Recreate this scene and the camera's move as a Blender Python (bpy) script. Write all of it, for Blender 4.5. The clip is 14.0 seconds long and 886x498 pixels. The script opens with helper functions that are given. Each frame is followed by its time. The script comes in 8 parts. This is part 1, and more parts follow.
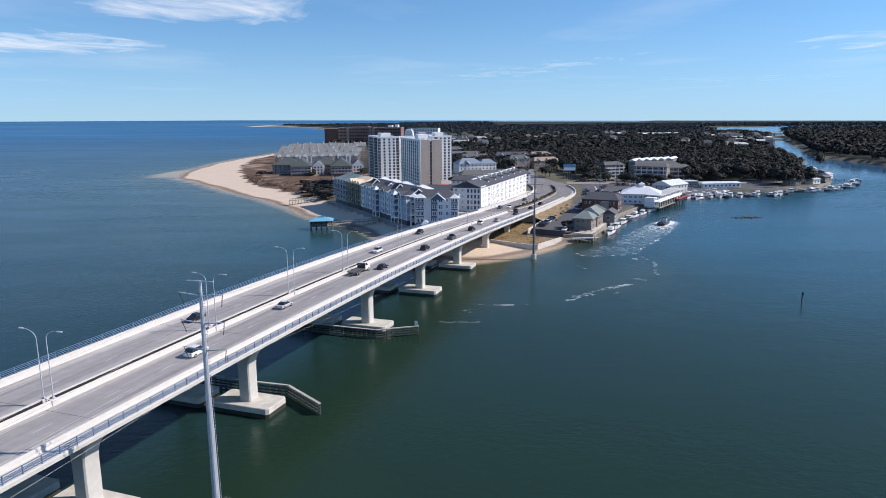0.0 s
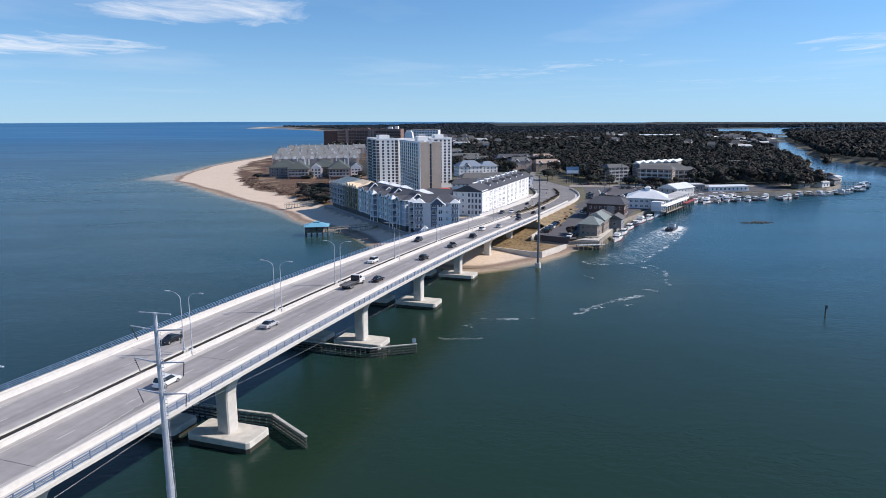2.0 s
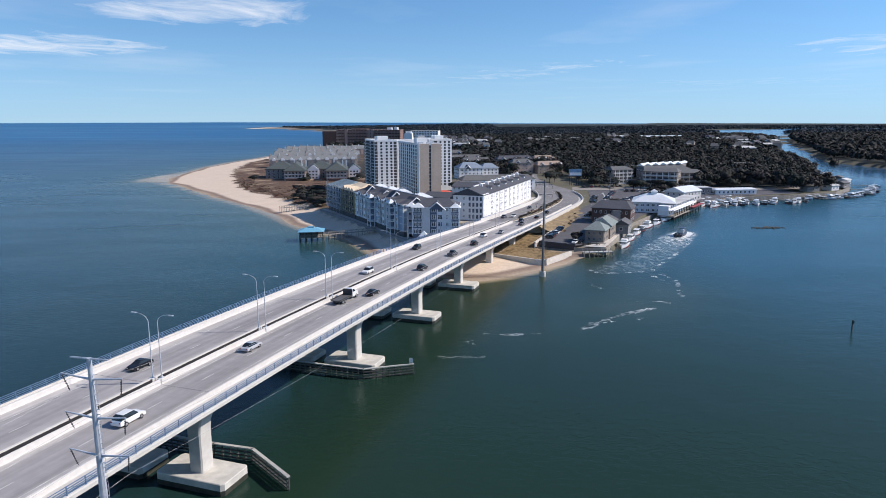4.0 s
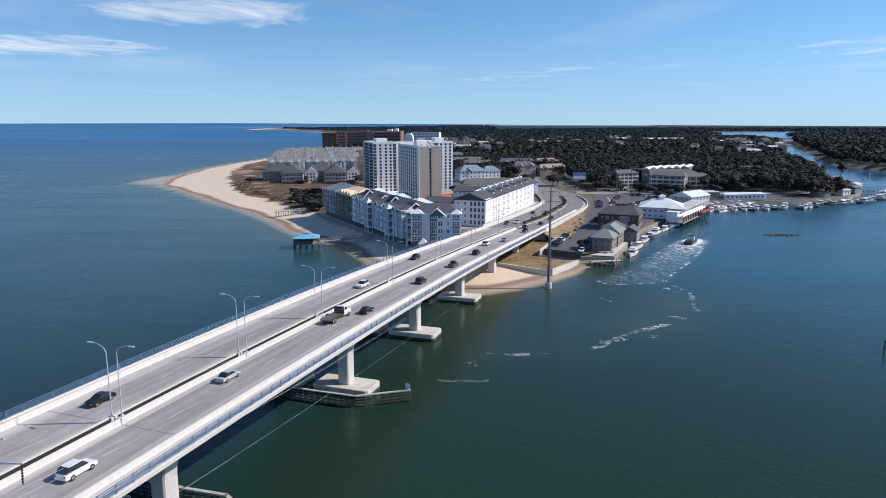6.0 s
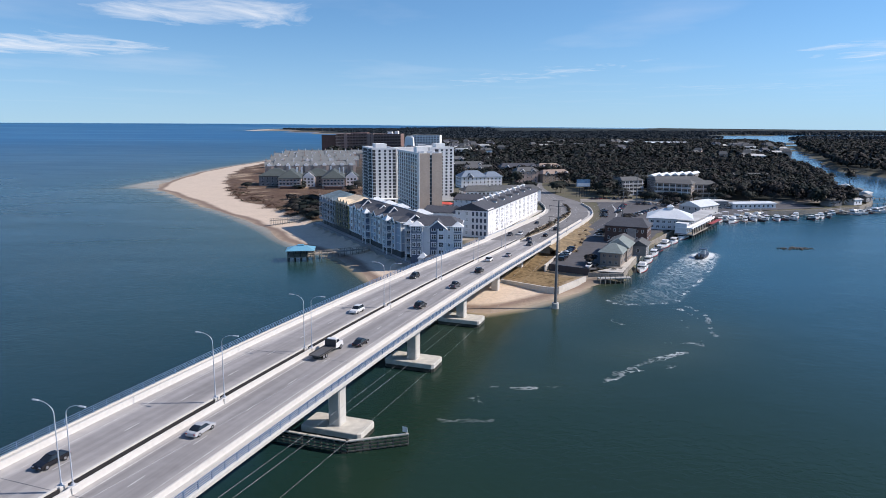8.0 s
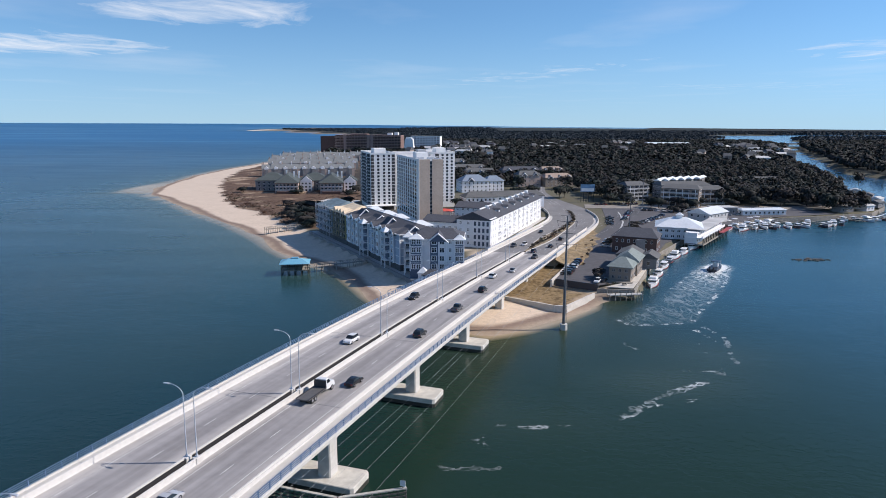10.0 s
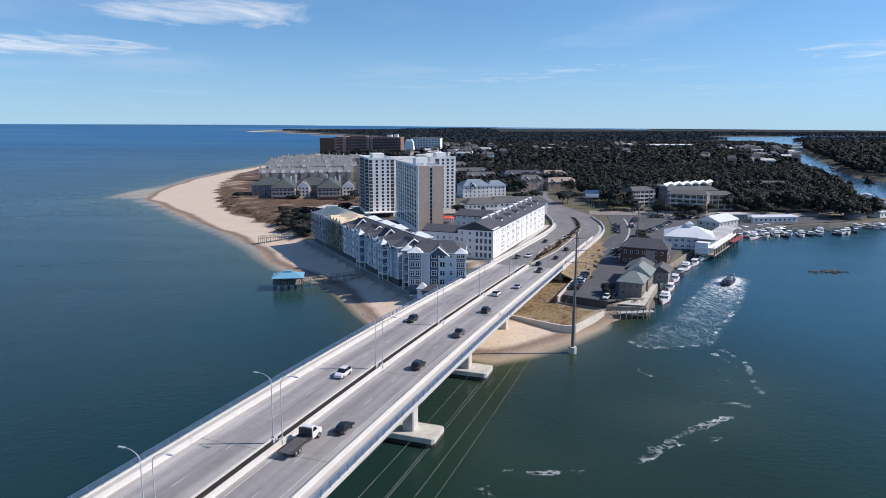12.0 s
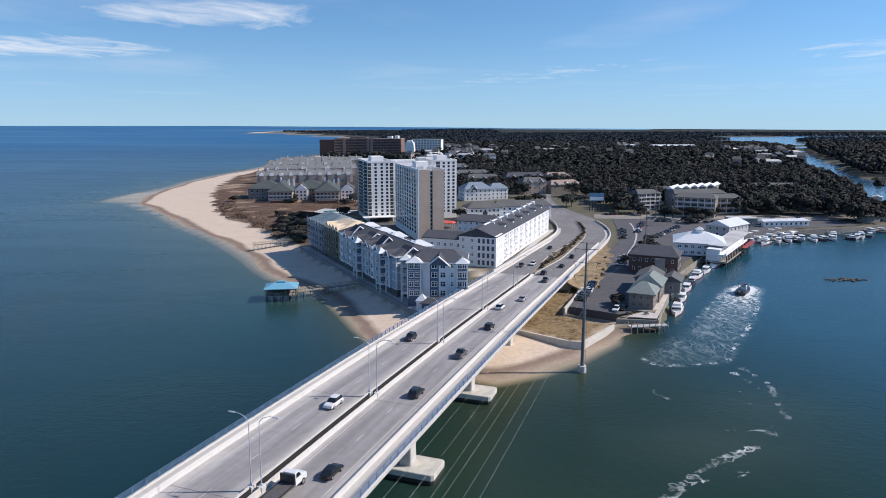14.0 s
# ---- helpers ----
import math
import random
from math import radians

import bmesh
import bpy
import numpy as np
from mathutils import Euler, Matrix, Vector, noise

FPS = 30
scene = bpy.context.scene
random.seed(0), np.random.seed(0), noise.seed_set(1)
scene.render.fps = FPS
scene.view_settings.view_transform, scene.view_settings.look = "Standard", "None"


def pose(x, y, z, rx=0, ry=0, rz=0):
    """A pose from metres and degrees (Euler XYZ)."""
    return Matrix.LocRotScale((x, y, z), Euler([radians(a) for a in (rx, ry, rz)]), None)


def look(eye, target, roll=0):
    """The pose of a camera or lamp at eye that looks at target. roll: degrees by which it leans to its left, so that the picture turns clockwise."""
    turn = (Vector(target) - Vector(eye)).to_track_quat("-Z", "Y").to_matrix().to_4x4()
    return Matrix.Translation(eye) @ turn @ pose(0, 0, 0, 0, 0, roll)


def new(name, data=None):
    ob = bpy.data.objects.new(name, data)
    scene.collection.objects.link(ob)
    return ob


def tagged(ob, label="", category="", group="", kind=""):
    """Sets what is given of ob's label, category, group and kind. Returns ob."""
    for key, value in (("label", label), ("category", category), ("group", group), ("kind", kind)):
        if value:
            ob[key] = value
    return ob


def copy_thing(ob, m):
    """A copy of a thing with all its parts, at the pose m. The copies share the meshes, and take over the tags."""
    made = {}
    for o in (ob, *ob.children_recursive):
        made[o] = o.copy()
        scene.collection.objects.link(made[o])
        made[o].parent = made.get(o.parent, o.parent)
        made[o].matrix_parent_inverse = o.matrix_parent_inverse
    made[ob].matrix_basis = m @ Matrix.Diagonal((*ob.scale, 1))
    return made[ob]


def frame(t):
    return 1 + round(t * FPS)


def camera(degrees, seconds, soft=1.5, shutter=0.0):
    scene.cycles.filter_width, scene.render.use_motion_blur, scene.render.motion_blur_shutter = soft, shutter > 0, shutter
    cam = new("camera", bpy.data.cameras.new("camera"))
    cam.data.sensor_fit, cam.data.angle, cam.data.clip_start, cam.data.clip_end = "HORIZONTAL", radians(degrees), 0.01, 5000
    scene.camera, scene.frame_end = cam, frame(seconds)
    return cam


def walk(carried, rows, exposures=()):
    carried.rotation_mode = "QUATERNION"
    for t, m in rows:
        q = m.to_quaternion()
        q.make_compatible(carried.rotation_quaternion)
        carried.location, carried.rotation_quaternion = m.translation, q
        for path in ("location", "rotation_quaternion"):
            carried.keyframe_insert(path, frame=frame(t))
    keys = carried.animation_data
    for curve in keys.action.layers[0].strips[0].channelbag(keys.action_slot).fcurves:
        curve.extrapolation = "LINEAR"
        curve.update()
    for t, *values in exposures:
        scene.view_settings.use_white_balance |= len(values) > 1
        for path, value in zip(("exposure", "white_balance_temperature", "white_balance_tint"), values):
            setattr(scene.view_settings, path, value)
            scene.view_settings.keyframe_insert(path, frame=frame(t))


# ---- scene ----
cam = camera(66.32, 14.0, soft=0.85)
# seconds, place, yaw, pitch, lean
PATH = [
    (0, (0.00, -0.00, 57.00), -0.051, -11.047, -0.339),
    (0.5, (0.04, 3.16, 57.11), -0.040, -11.015, -0.324),
    (1, (0.05, 6.42, 57.17), -0.047, -10.996, -0.336),
    (1.5, (0.09, 9.74, 57.15), -0.045, -10.964, -0.350),
    (2, (0.14, 13.06, 57.08), -0.031, -10.921, -0.345),
    (2.5, (0.15, 16.38, 57.04), -0.030, -10.890, -0.317),
    (3, (0.06, 19.71, 57.08), -0.061, -10.883, -0.276),
    (5.5, (0.35, 36.45, 57.35), -0.005, -10.788, -0.161),
    (6, (0.29, 39.99, 57.50), -0.006, -10.750, -0.092),
    (6.5, (0.21, 43.56, 57.93), -0.011, -10.708, -0.007),
    (7, (0.10, 47.06, 58.58), -0.016, -10.676, 0.073),
    (7.5, (-0.00, 50.47, 59.38), -0.023, -10.658, 0.149),
    (8, (-0.09, 53.84, 60.27), -0.024, -10.641, 0.235),
    (10.5, (-0.45, 71.57, 64.08), -0.006, -10.696, 0.186),
    (11, (-0.44, 75.19, 64.77), 0.016, -10.669, 0.191),
    (11.5, (-0.45, 78.76, 65.34), 0.018, -10.655, 0.185),
    (12, (-0.44, 82.26, 65.77), 0.030, -10.647, 0.162),
    (12.5, (-0.41, 85.69, 66.06), 0.047, -10.649, 0.109),
    (13, (-0.35, 89.05, 66.25), 0.055, -10.654, 0.049),
    (13.5, (-0.28, 92.22, 66.39), 0.079, -10.640, 0.013),
    (14, (-0.18, 95.12, 66.54), 0.145, -10.593, 0.011),
]


def heading(place, yaw, pitch, lean):
    return pose(*place, 90, 0, yaw) @ pose(0, 0, 0, pitch, 0, 0) @ pose(0, 0, 0, 0, 0, lean)


walk(cam, [(t, heading(place, yaw, pitch, lean)) for t, place, yaw, pitch, lean in PATH], [(0, 0.08, 6750, 14), (14, -0.01, 6750, 14)])

# ---- light ----
SUN_WAY = Vector((1.0, 0.06, 0.80)).normalized()

world = bpy.data.worlds.new("sky")
scene.world = world
world.use_nodes = True


def sky_nodes():
    nt = world.node_tree
    nd, lk = nt.nodes, nt.links
    nd.clear()
    tc = nd.new("ShaderNodeTexCoord")
    sep = nd.new("ShaderNodeSeparateXYZ")
    lk.new(tc.outputs["Generated"], sep.inputs[0])

    def mth(op, a, b=None, c=None, clamp=False):
        n = nd.new("ShaderNodeMath")
        n.operation, n.use_clamp = op, clamp
        for i, v in enumerate((a, b, c)):
            if v is None:
                continue
            if isinstance(v, (int, float)):
                n.inputs[i].default_value = v
            else:
                lk.new(v, n.inputs[i])
        return n.outputs[0]

    zc = mth("ADD", mth("MULTIPLY", mth("MAXIMUM", sep.outputs[2], 0.0), 0.9), 0.13)
    comb = nd.new("ShaderNodeCombineXYZ")
    lk.new(sep.outputs[0], comb.inputs[0])
    lk.new(sep.outputs[1], comb.inputs[1])
    lk.new(zc, comb.inputs[2])
    sky = nd.new("ShaderNodeTexSky")
    sky.sky_type, sky.sun_disc = "NISHITA", False
    sky.sun_elevation, sky.sun_rotation = math.asin(SUN_WAY.z), math.atan2(SUN_WAY.x, SUN_WAY.y)
    sky.air_density, sky.dust_density, sky.ozone_density, sky.altitude = 1.0, 0.0, 3.5, 300
    lk.new(comb.outputs[0], sky.inputs[0])
    # thin high cloud, laid on a flat layer far overhead
    inv = mth("DIVIDE", 1.0, mth("MAXIMUM", sep.outputs[2], 0.02))
    px, py = mth("MULTIPLY", sep.outputs[0], inv), mth("MULTIPLY", sep.outputs[1], inv)
    lay = nd.new("ShaderNodeCombineXYZ")
    lk.new(px, lay.inputs[0])
    lk.new(py, lay.inputs[1])
    wisp = nd.new("ShaderNodeMapping")
    wisp.inputs["Rotation"].default_value = (0, 0, 0.35)
    wisp.inputs["Scale"].default_value = (0.85, 0.55, 1)
    lk.new(lay.outputs[0], wisp.inputs[0])
    n1 = nd.new("ShaderNodeTexNoise")
    n1.inputs["Scale"].default_value, n1.inputs["Detail"].default_value = 1.7, 11
    n1.inputs["Roughness"].default_value, n1.inputs["Distortion"].default_value = 0.62, 0.6
    lk.new(wisp.outputs[0], n1.inputs[0])

    def patch(cx, cy, rx, ry, turn, gain):
        """a soft oval bank of cloud on the layer"""
        dx, dy = mth("SUBTRACT", px, cx), mth("SUBTRACT", py, cy)
        c, s = math.cos(turn), math.sin(turn)
        u = mth("DIVIDE", mth("ADD", mth("MULTIPLY", dx, c), mth("MULTIPLY", dy, s)), rx)
        v = mth("DIVIDE", mth("SUBTRACT", mth("MULTIPLY", dy, c), mth("MULTIPLY", dx, s)), ry)
        d = mth("ADD", mth("MULTIPLY", u, u), mth("MULTIPLY", v, v))
        return mth("MULTIPLY", mth("SUBTRACT", 1.0, d, clamp=True), gain)

    banks = [patch(*b) for b in CLOUDS]
    total = banks[0]
    for b in banks[1:]:
        total = mth("MAXIMUM", total, b)
    dens = mth("MULTIPLY", mth("SUBTRACT", mth("ADD", n1.outputs["Fac"], mth("MULTIPLY", total, 0.42)), 0.70, clamp=True), 2.8, clamp=True)
    streak = nd.new("ShaderNodeTexNoise")
    streak.inputs["Scale"].default_value, streak.inputs["Detail"].default_value = 0.35, 6
    lk.new(wisp.outputs[0], streak.inputs[0])
    veil = mth("MULTIPLY", mth("SUBTRACT", streak.outputs["Fac"], 0.52, clamp=True), 1.1, clamp=True)
    fade = mth("MULTIPLY", mth("SUBTRACT", sep.outputs[2], 0.01), 12.0, clamp=True)
    cover = mth("MULTIPLY", mth("MAXIMUM", mth("MULTIPLY", dens, 0.85), veil), fade)
    mix = nd.new("ShaderNodeMix")
    mix.data_type = "RGBA"
    lk.new(cover, mix.inputs["Factor"])
    # pale haze low over the horizon
    low = mth("SUBTRACT", 1.0, mth("DIVIDE", mth("MAXIMUM", sep.outputs[2], 0.0), 0.16), clamp=True)
    haze = nd.new("ShaderNodeMix")
    haze.data_type = "RGBA"
    lk.new(mth("MULTIPLY", mth("MULTIPLY", low, low), 0.75), haze.inputs["Factor"])
    lk.new(sky.outputs[0], haze.inputs["A"])
    haze.inputs["B"].default_value = (4.2, 4.5, 5.0, 1)
    clean = nd.new("ShaderNodeMix")
    clean.data_type, clean.blend_type = "RGBA", "MULTIPLY"
    clean.inputs["Factor"].default_value = 1.0
    lk.new(haze.outputs["Result"], clean.inputs["A"])
    clean.inputs["B"].default_value = (0.685, 0.955, 1.04, 1)
    # the clear sky deepens towards the zenith
    deep = nd.new("ShaderNodeMix")
    deep.data_type, deep.blend_type = "RGBA", "MULTIPLY"
    lk.new(mth("MULTIPLY", mth("SUBTRACT", sep.outputs[2], 0.11), 1.3, clamp=True), deep.inputs["Factor"])
    lk.new(clean.outputs["Result"], deep.inputs["A"])
    deep.inputs["B"].default_value = (0.70, 0.78, 0.95, 1)
    lk.new(deep.outputs["Result"], mix.inputs["A"])
    mix.inputs["B"].default_value = (5.6, 6.1, 6.7, 1)
    bg = nd.new("ShaderNodeBackground")
    bg.inputs["Strength"].default_value = 0.15
    lk.new(mix.outputs["Result"], bg.inputs["Color"])
    out = nd.new("ShaderNodeOutputWorld")
    lk.new(bg.outputs[0], out.inputs[0])


# cloud banks on a layer one unit overhead: middle, half sizes, turn, thickness
CLOUDS = [(-2.1, 6.7, 1.5, 1.35, 0.1, 1.0), (-5.6, 9.6, 2.1, 2.2, 0.3, 1.0), (6.2, 9.9, 2.6, 1.5, 0.9, 0.7), (1.5, 16.3, 6.5, 1.6, -1.195, 0.62), (9.0, 20.0, 6.0, 4.0, 0.2, 0.5)]
sky_nodes()
sun_data = bpy.data.lights.new("sun", "SUN")
sun_data.energy, sun_data.angle, sun_data.color = 5.0, radians(0.53), (1.0, 0.95, 0.89)
sun = new("sun", sun_data)
sun.matrix_world = look(SUN_WAY * 600, (0, 0, 0))


# ---- materials ----
def rgba(c):
    return (*c, 1.0)


def material(name, base, rough=0.6, metal=0.0, vary=0.12, scale=1.0, bump=0.0, bump_scale=20.0, stain=0.0, stain_scale=0.15,
             other=None, spec=0.5, random_value=0.0, space="Object"):
    """base colour with grain at one scale and stains at a larger one, both in metres"""
    m = bpy.data.materials.new(name)
    m.use_nodes = True
    nt = m.node_tree
    nd, lk = nt.nodes, nt.links
    b = nd["Principled BSDF"]
    b.inputs["Roughness"].default_value, b.inputs["Metallic"].default_value = rough, metal
    b.inputs["Specular IOR Level"].default_value = spec
    tc = nd.new("ShaderNodeTexCoord")
    co = tc.outputs["Object"]
    if space == "World":
        geo = nd.new("ShaderNodeNewGeometry")
        co = geo.outputs["Position"]
    n1 = nd.new("ShaderNodeTexNoise")
    n1.inputs["Scale"].default_value, n1.inputs["Detail"].default_value = scale, 6
    lk.new(co, n1.inputs[0])
    n2 = nd.new("ShaderNodeTexNoise")
    n2.inputs["Scale"].default_value, n2.inputs["Detail"].default_value = stain_scale, 5
    lk.new(co, n2.inputs[0])
    r1 = nd.new("ShaderNodeMapRange")
    r1.inputs["From Min"].default_value, r1.inputs["From Max"].default_value = 0.3, 0.7
    r1.inputs["To Min"].default_value, r1.inputs["To Max"].default_value = 1 - vary, 1 + vary
    lk.new(n1.outputs["Fac"], r1.inputs[0])
    r2 = nd.new("ShaderNodeMapRange")
    r2.inputs["From Min"].default_value, r2.inputs["From Max"].default_value = 0.42, 0.66
    r2.inputs["To Min"].default_value, r2.inputs["To Max"].default_value = 0, stain
    lk.new(n2.outputs["Fac"], r2.inputs[0])
    mixc = nd.new("ShaderNodeMix")
    mixc.data_type = "RGBA"
    mixc.inputs["A"].default_value = rgba(base)
    mixc.inputs["B"].default_value = rgba(other or tuple(v * 0.6 for v in base))
    lk.new(r2.outputs[0], mixc.inputs["Factor"])
    val = r1.outputs[0]
    if random_value:
        oi = nd.new("ShaderNodeObjectInfo")
        r3 = nd.new("ShaderNodeMapRange")
        r3.inputs["To Min"].default_value, r3.inputs["To Max"].default_value = 1 - random_value, 1 + random_value
        lk.new(oi.outputs["Random"], r3.inputs[0])
        mu = nd.new("ShaderNodeMath")
        mu.operation = "MULTIPLY"
        lk.new(val, mu.inputs[0])
        lk.new(r3.outputs[0], mu.inputs[1])
        val = mu.outputs[0]
    sc = nd.new("ShaderNodeVectorMath")
    sc.operation = "SCALE"
    lk.new(mixc.outputs["Result"], sc.inputs[0])
    lk.new(val, sc.inputs["Scale"])
    lk.new(sc.outputs[0], b.inputs["Base Color"])
    if bump:
        n3 = nd.new("ShaderNodeTexNoise")
        n3.inputs["Scale"].default_value, n3.inputs["Detail"].default_value = bump_scale, 4
        lk.new(co, n3.inputs[0])
        bp = nd.new("ShaderNodeBump")
        bp.inputs["Strength"].default_value, bp.inputs["Distance"].default_value = bump, 0.05
        lk.new(n3.outputs["Fac"], bp.inputs["Height"])
        lk.new(bp.outputs[0], b.inputs["Normal"])
    return m


CONCRETE = material("concrete", (0.53, 0.51, 0.475), 0.85, vary=0.08, scale=0.8, bump=0.2, bump_scale=6, stain=0.45, stain_scale=0.12, other=(0.45, 0.43, 0.39))
BARRIER = material("barrier_concrete", (0.58, 0.56, 0.53), 0.85, vary=0.06, scale=1.5, stain=0.35, stain_scale=0.2, other=(0.55, 0.53, 0.49))
def deck_material():
    """worn concrete with long wheel tracks, paler along the shoulders"""
    m = material("deck_surface", (0.325, 0.31, 0.30), 0.9, vary=0.07, scale=0.6, bump=0.15, bump_scale=10, stain=0.4, stain_scale=0.05, other=(0.245, 0.232, 0.225))
    nd, lk = m.node_tree.nodes, m.node_tree.links
    b = nd["Principled BSDF"]
    src = b.inputs["Base Color"].links[0].from_socket
    tc = nd.new("ShaderNodeTexCoord")
    mp = nd.new("ShaderNodeMapping")
    mp.vector_type = "TEXTURE"
    mp.inputs["Rotation"].default_value = (0, 0, radians(-19.44))
    mp.inputs["Scale"].default_value = (1.7, 60.0, 1.0)
    lk.new(tc.outputs["Object"], mp.inputs[0])
    n = nd.new("ShaderNodeTexNoise")
    n.inputs["Scale"].default_value, n.inputs["Detail"].default_value = 1.0, 4
    lk.new(mp.outputs[0], n.inputs[0])
    r = nd.new("ShaderNodeMapRange")
    r.inputs["From Min"].default_value, r.inputs["From Max"].default_value = 0.35, 0.65
    r.inputs["To Min"].default_value, r.inputs["To Max"].default_value = 0.80, 1.14
    lk.new(n.outputs["Fac"], r.inputs[0])
    sc = nd.new("ShaderNodeVectorMath")
    sc.operation = "SCALE"
    lk.new(src, sc.inputs[0])
    lk.new(r.outputs[0], sc.inputs["Scale"])
    across = nd.new("ShaderNodeVectorMath")
    across.operation = "DOT_PRODUCT"
    lk.new(tc.outputs["Object"], across.inputs[0])
    across.inputs[1].default_value = (-math.cos(radians(19.44)), math.sin(radians(19.44)), 0)

    def mth(op, a, c, clamp=False):
        k = nd.new("ShaderNodeMath")
        k.operation, k.use_clamp = op, clamp
        for i, v in enumerate((a, c)):
            if isinstance(v, (int, float)):
                k.inputs[i].default_value = v
            else:
                lk.new(v, k.inputs[i])
        return k.outputs[0]

    def lanes(middle):
        off = mth("ABSOLUTE", mth("SUBTRACT", mth("ADD", across.outputs["Value"], mth("MULTIPLY", mth("SUBTRACT", n.outputs["Fac"], 0.5), 1.6)), middle), 0)
        return mth("SUBTRACT", 1.0, mth("DIVIDE", mth("SUBTRACT", off, 3.0), 1.6), True)

    worn = mth("MAXIMUM", lanes(80.7), lanes(93.6))
    tone = nd.new("ShaderNodeMix")
    tone.data_type, tone.blend_type = "RGBA", "MULTIPLY"
    tone.inputs["Factor"].default_value = 1.0
    lk.new(sc.outputs[0], tone.inputs["A"])
    shade = nd.new("ShaderNodeMix")
    shade.data_type = "RGBA"
    lk.new(worn, shade.inputs["Factor"])
    shade.inputs["A"].default_value, shade.inputs["B"].default_value = (1.34, 1.33, 1.30, 1), (0.94, 0.94, 0.95, 1)
    lk.new(shade.outputs["Result"], tone.inputs["B"])
    lk.new(tone.outputs["Result"], b.inputs["Base Color"])
    return m


DECKING = deck_material()
PATHWAY = material("path_concrete", (0.48, 0.46, 0.43), 0.9, vary=0.06, scale=0.7, stain=0.3, other=(0.48, 0.46, 0.42))
ASPHALT = material("asphalt", (0.092, 0.09, 0.096), 0.92, vary=0.14, scale=0.5, bump=0.2, bump_scale=10, stain=0.6, stain_scale=0.05, other=(0.065, 0.065, 0.07))
WORNROAD = material("worn_road_asphalt", (0.20, 0.193, 0.19), 0.92, vary=0.14, scale=0.5, bump=0.2, bump_scale=10, stain=0.6, stain_scale=0.05, other=(0.15, 0.146, 0.145))
ROADPAINT = material("road_paint", (0.52, 0.52, 0.50), 0.7, vary=0.25, scale=1.2, stain=0.9, stain_scale=0.3, other=(0.34, 0.33, 0.32))
RAILBLUE = material("blue_rail_paint", (0.13, 0.21, 0.33), 0.45, 0.2, vary=0.1)
GALV = material("galvanised_steel", (0.50, 0.53, 0.58), 0.5, 0.15, vary=0.08, scale=2, stain=0.3, other=(0.36, 0.37, 0.40))
WIRE = material("cable", (0.30, 0.31, 0.32), 0.5, 0.6)
# darker than GALV; holds the second pole's shadow-side tone as colour
DARKSTEEL = material("dark_grey_steel", (0.16, 0.165, 0.175), 0.6, 0.2, vary=0.12, stain=0.4)
DARKMETAL = material("dark_metal", (0.05, 0.05, 0.055), 0.5, 0.4)
TIMBER = material("weathered_timber", (0.30, 0.27, 0.23), 0.9, vary=0.25, scale=1.5, bump=0.4, bump_scale=5, stain=0.5, other=(0.16, 0.14, 0.12))
TIMBERDARK = material("creosoted_timber", (0.085, 0.085, 0.08), 0.9, vary=0.3, scale=1.0, bump=0.4, bump_scale=5, stain=0.5, other=(0.04, 0.05, 0.04))
WHITEWALL = material("white_siding", (0.79, 0.79, 0.80), 0.7, vary=0.04, scale=0.8, stain=0.15, other=(0.7, 0.7, 0.69))
WHITETRIM = material("white_trim", (0.82, 0.82, 0.82), 0.6, vary=0.03)
TOWERWHITE = material("tower_white_render", (0.85, 0.84, 0.82), 0.8, vary=0.04, scale=0.6, stain=0.2, other=(0.75, 0.73, 0.70))
TOWERGREY = material("tower_grey_panel", (0.50, 0.50, 0.50), 0.8, vary=0.06, scale=0.6, stain=0.2)
BEIGE = material("beige_brick_panel", (0.50, 0.405, 0.335), 0.85, vary=0.08, scale=1.5, stain=0.25)
BROWN = material("brown_brick", (0.215, 0.135, 0.118), 0.9, vary=0.12, scale=0.8, stain=0.3)
BRICK = material("red_brown_brick", (0.10, 0.062, 0.055), 0.9, vary=0.15, scale=1.5, stain=0.3)
PINKBRICK = material("pale_brick", (0.46, 0.36, 0.31), 0.9, vary=0.1, scale=1.0, stain=0.25)
BLUEGREY = material("blue_grey_siding", (0.10, 0.13, 0.19), 0.7, vary=0.06, scale=1.0, stain=0.2)
PALEBLUE = material("pale_blue_siding", (0.42, 0.49, 0.58), 0.7, vary=0.05, scale=1.0, stain=0.2)
SHEATH = material("yellow_sheathing", (0.40, 0.34, 0.15), 0.8, vary=0.15, scale=0.5, stain=0.5, other=(0.22, 0.18, 0.10))
PLYROOF = material("bare_plywood_roof", (0.72, 0.58, 0.41), 0.85, vary=0.12, scale=0.6, stain=0.4, other=(0.56, 0.44, 0.30))
NETTING = material("grey_blue_debris_netting", (0.17, 0.235, 0.26), 0.8, vary=0.3, scale=0.6, stain=0.6, other=(0.09, 0.13, 0.15))
DRYGRASS = material("dry_winter_grass", (0.27, 0.195, 0.105), 0.95, vary=0.3, scale=0.9, bump=0.5, bump_scale=3, stain=0.7, stain_scale=0.25, other=(0.12, 0.09, 0.05))
WRAPBLUE = material("blue_house_wrap", (0.15, 0.22, 0.27), 0.7, vary=0.2, scale=0.3, stain=0.5, other=(0.10, 0.14, 0.16))
TANWALL = material("tan_siding", (0.25, 0.21, 0.178), 0.85, vary=0.08, stain=0.2)
GREYWALL = material("grey_shingle_wall", (0.24, 0.235, 0.235), 0.85, vary=0.12, scale=1.0, stain=0.3)
ROOFDARK = material("charcoal_shingle", (0.072, 0.076, 0.09), 0.9, vary=0.16, scale=1.2, bump=0.3, bump_scale=4, stain=0.35, stain_scale=0.1)
ROOFGREY = material("grey_shingle", (0.115, 0.118, 0.118), 0.9, vary=0.14, scale=1.2, stain=0.4, stain_scale=0.1)
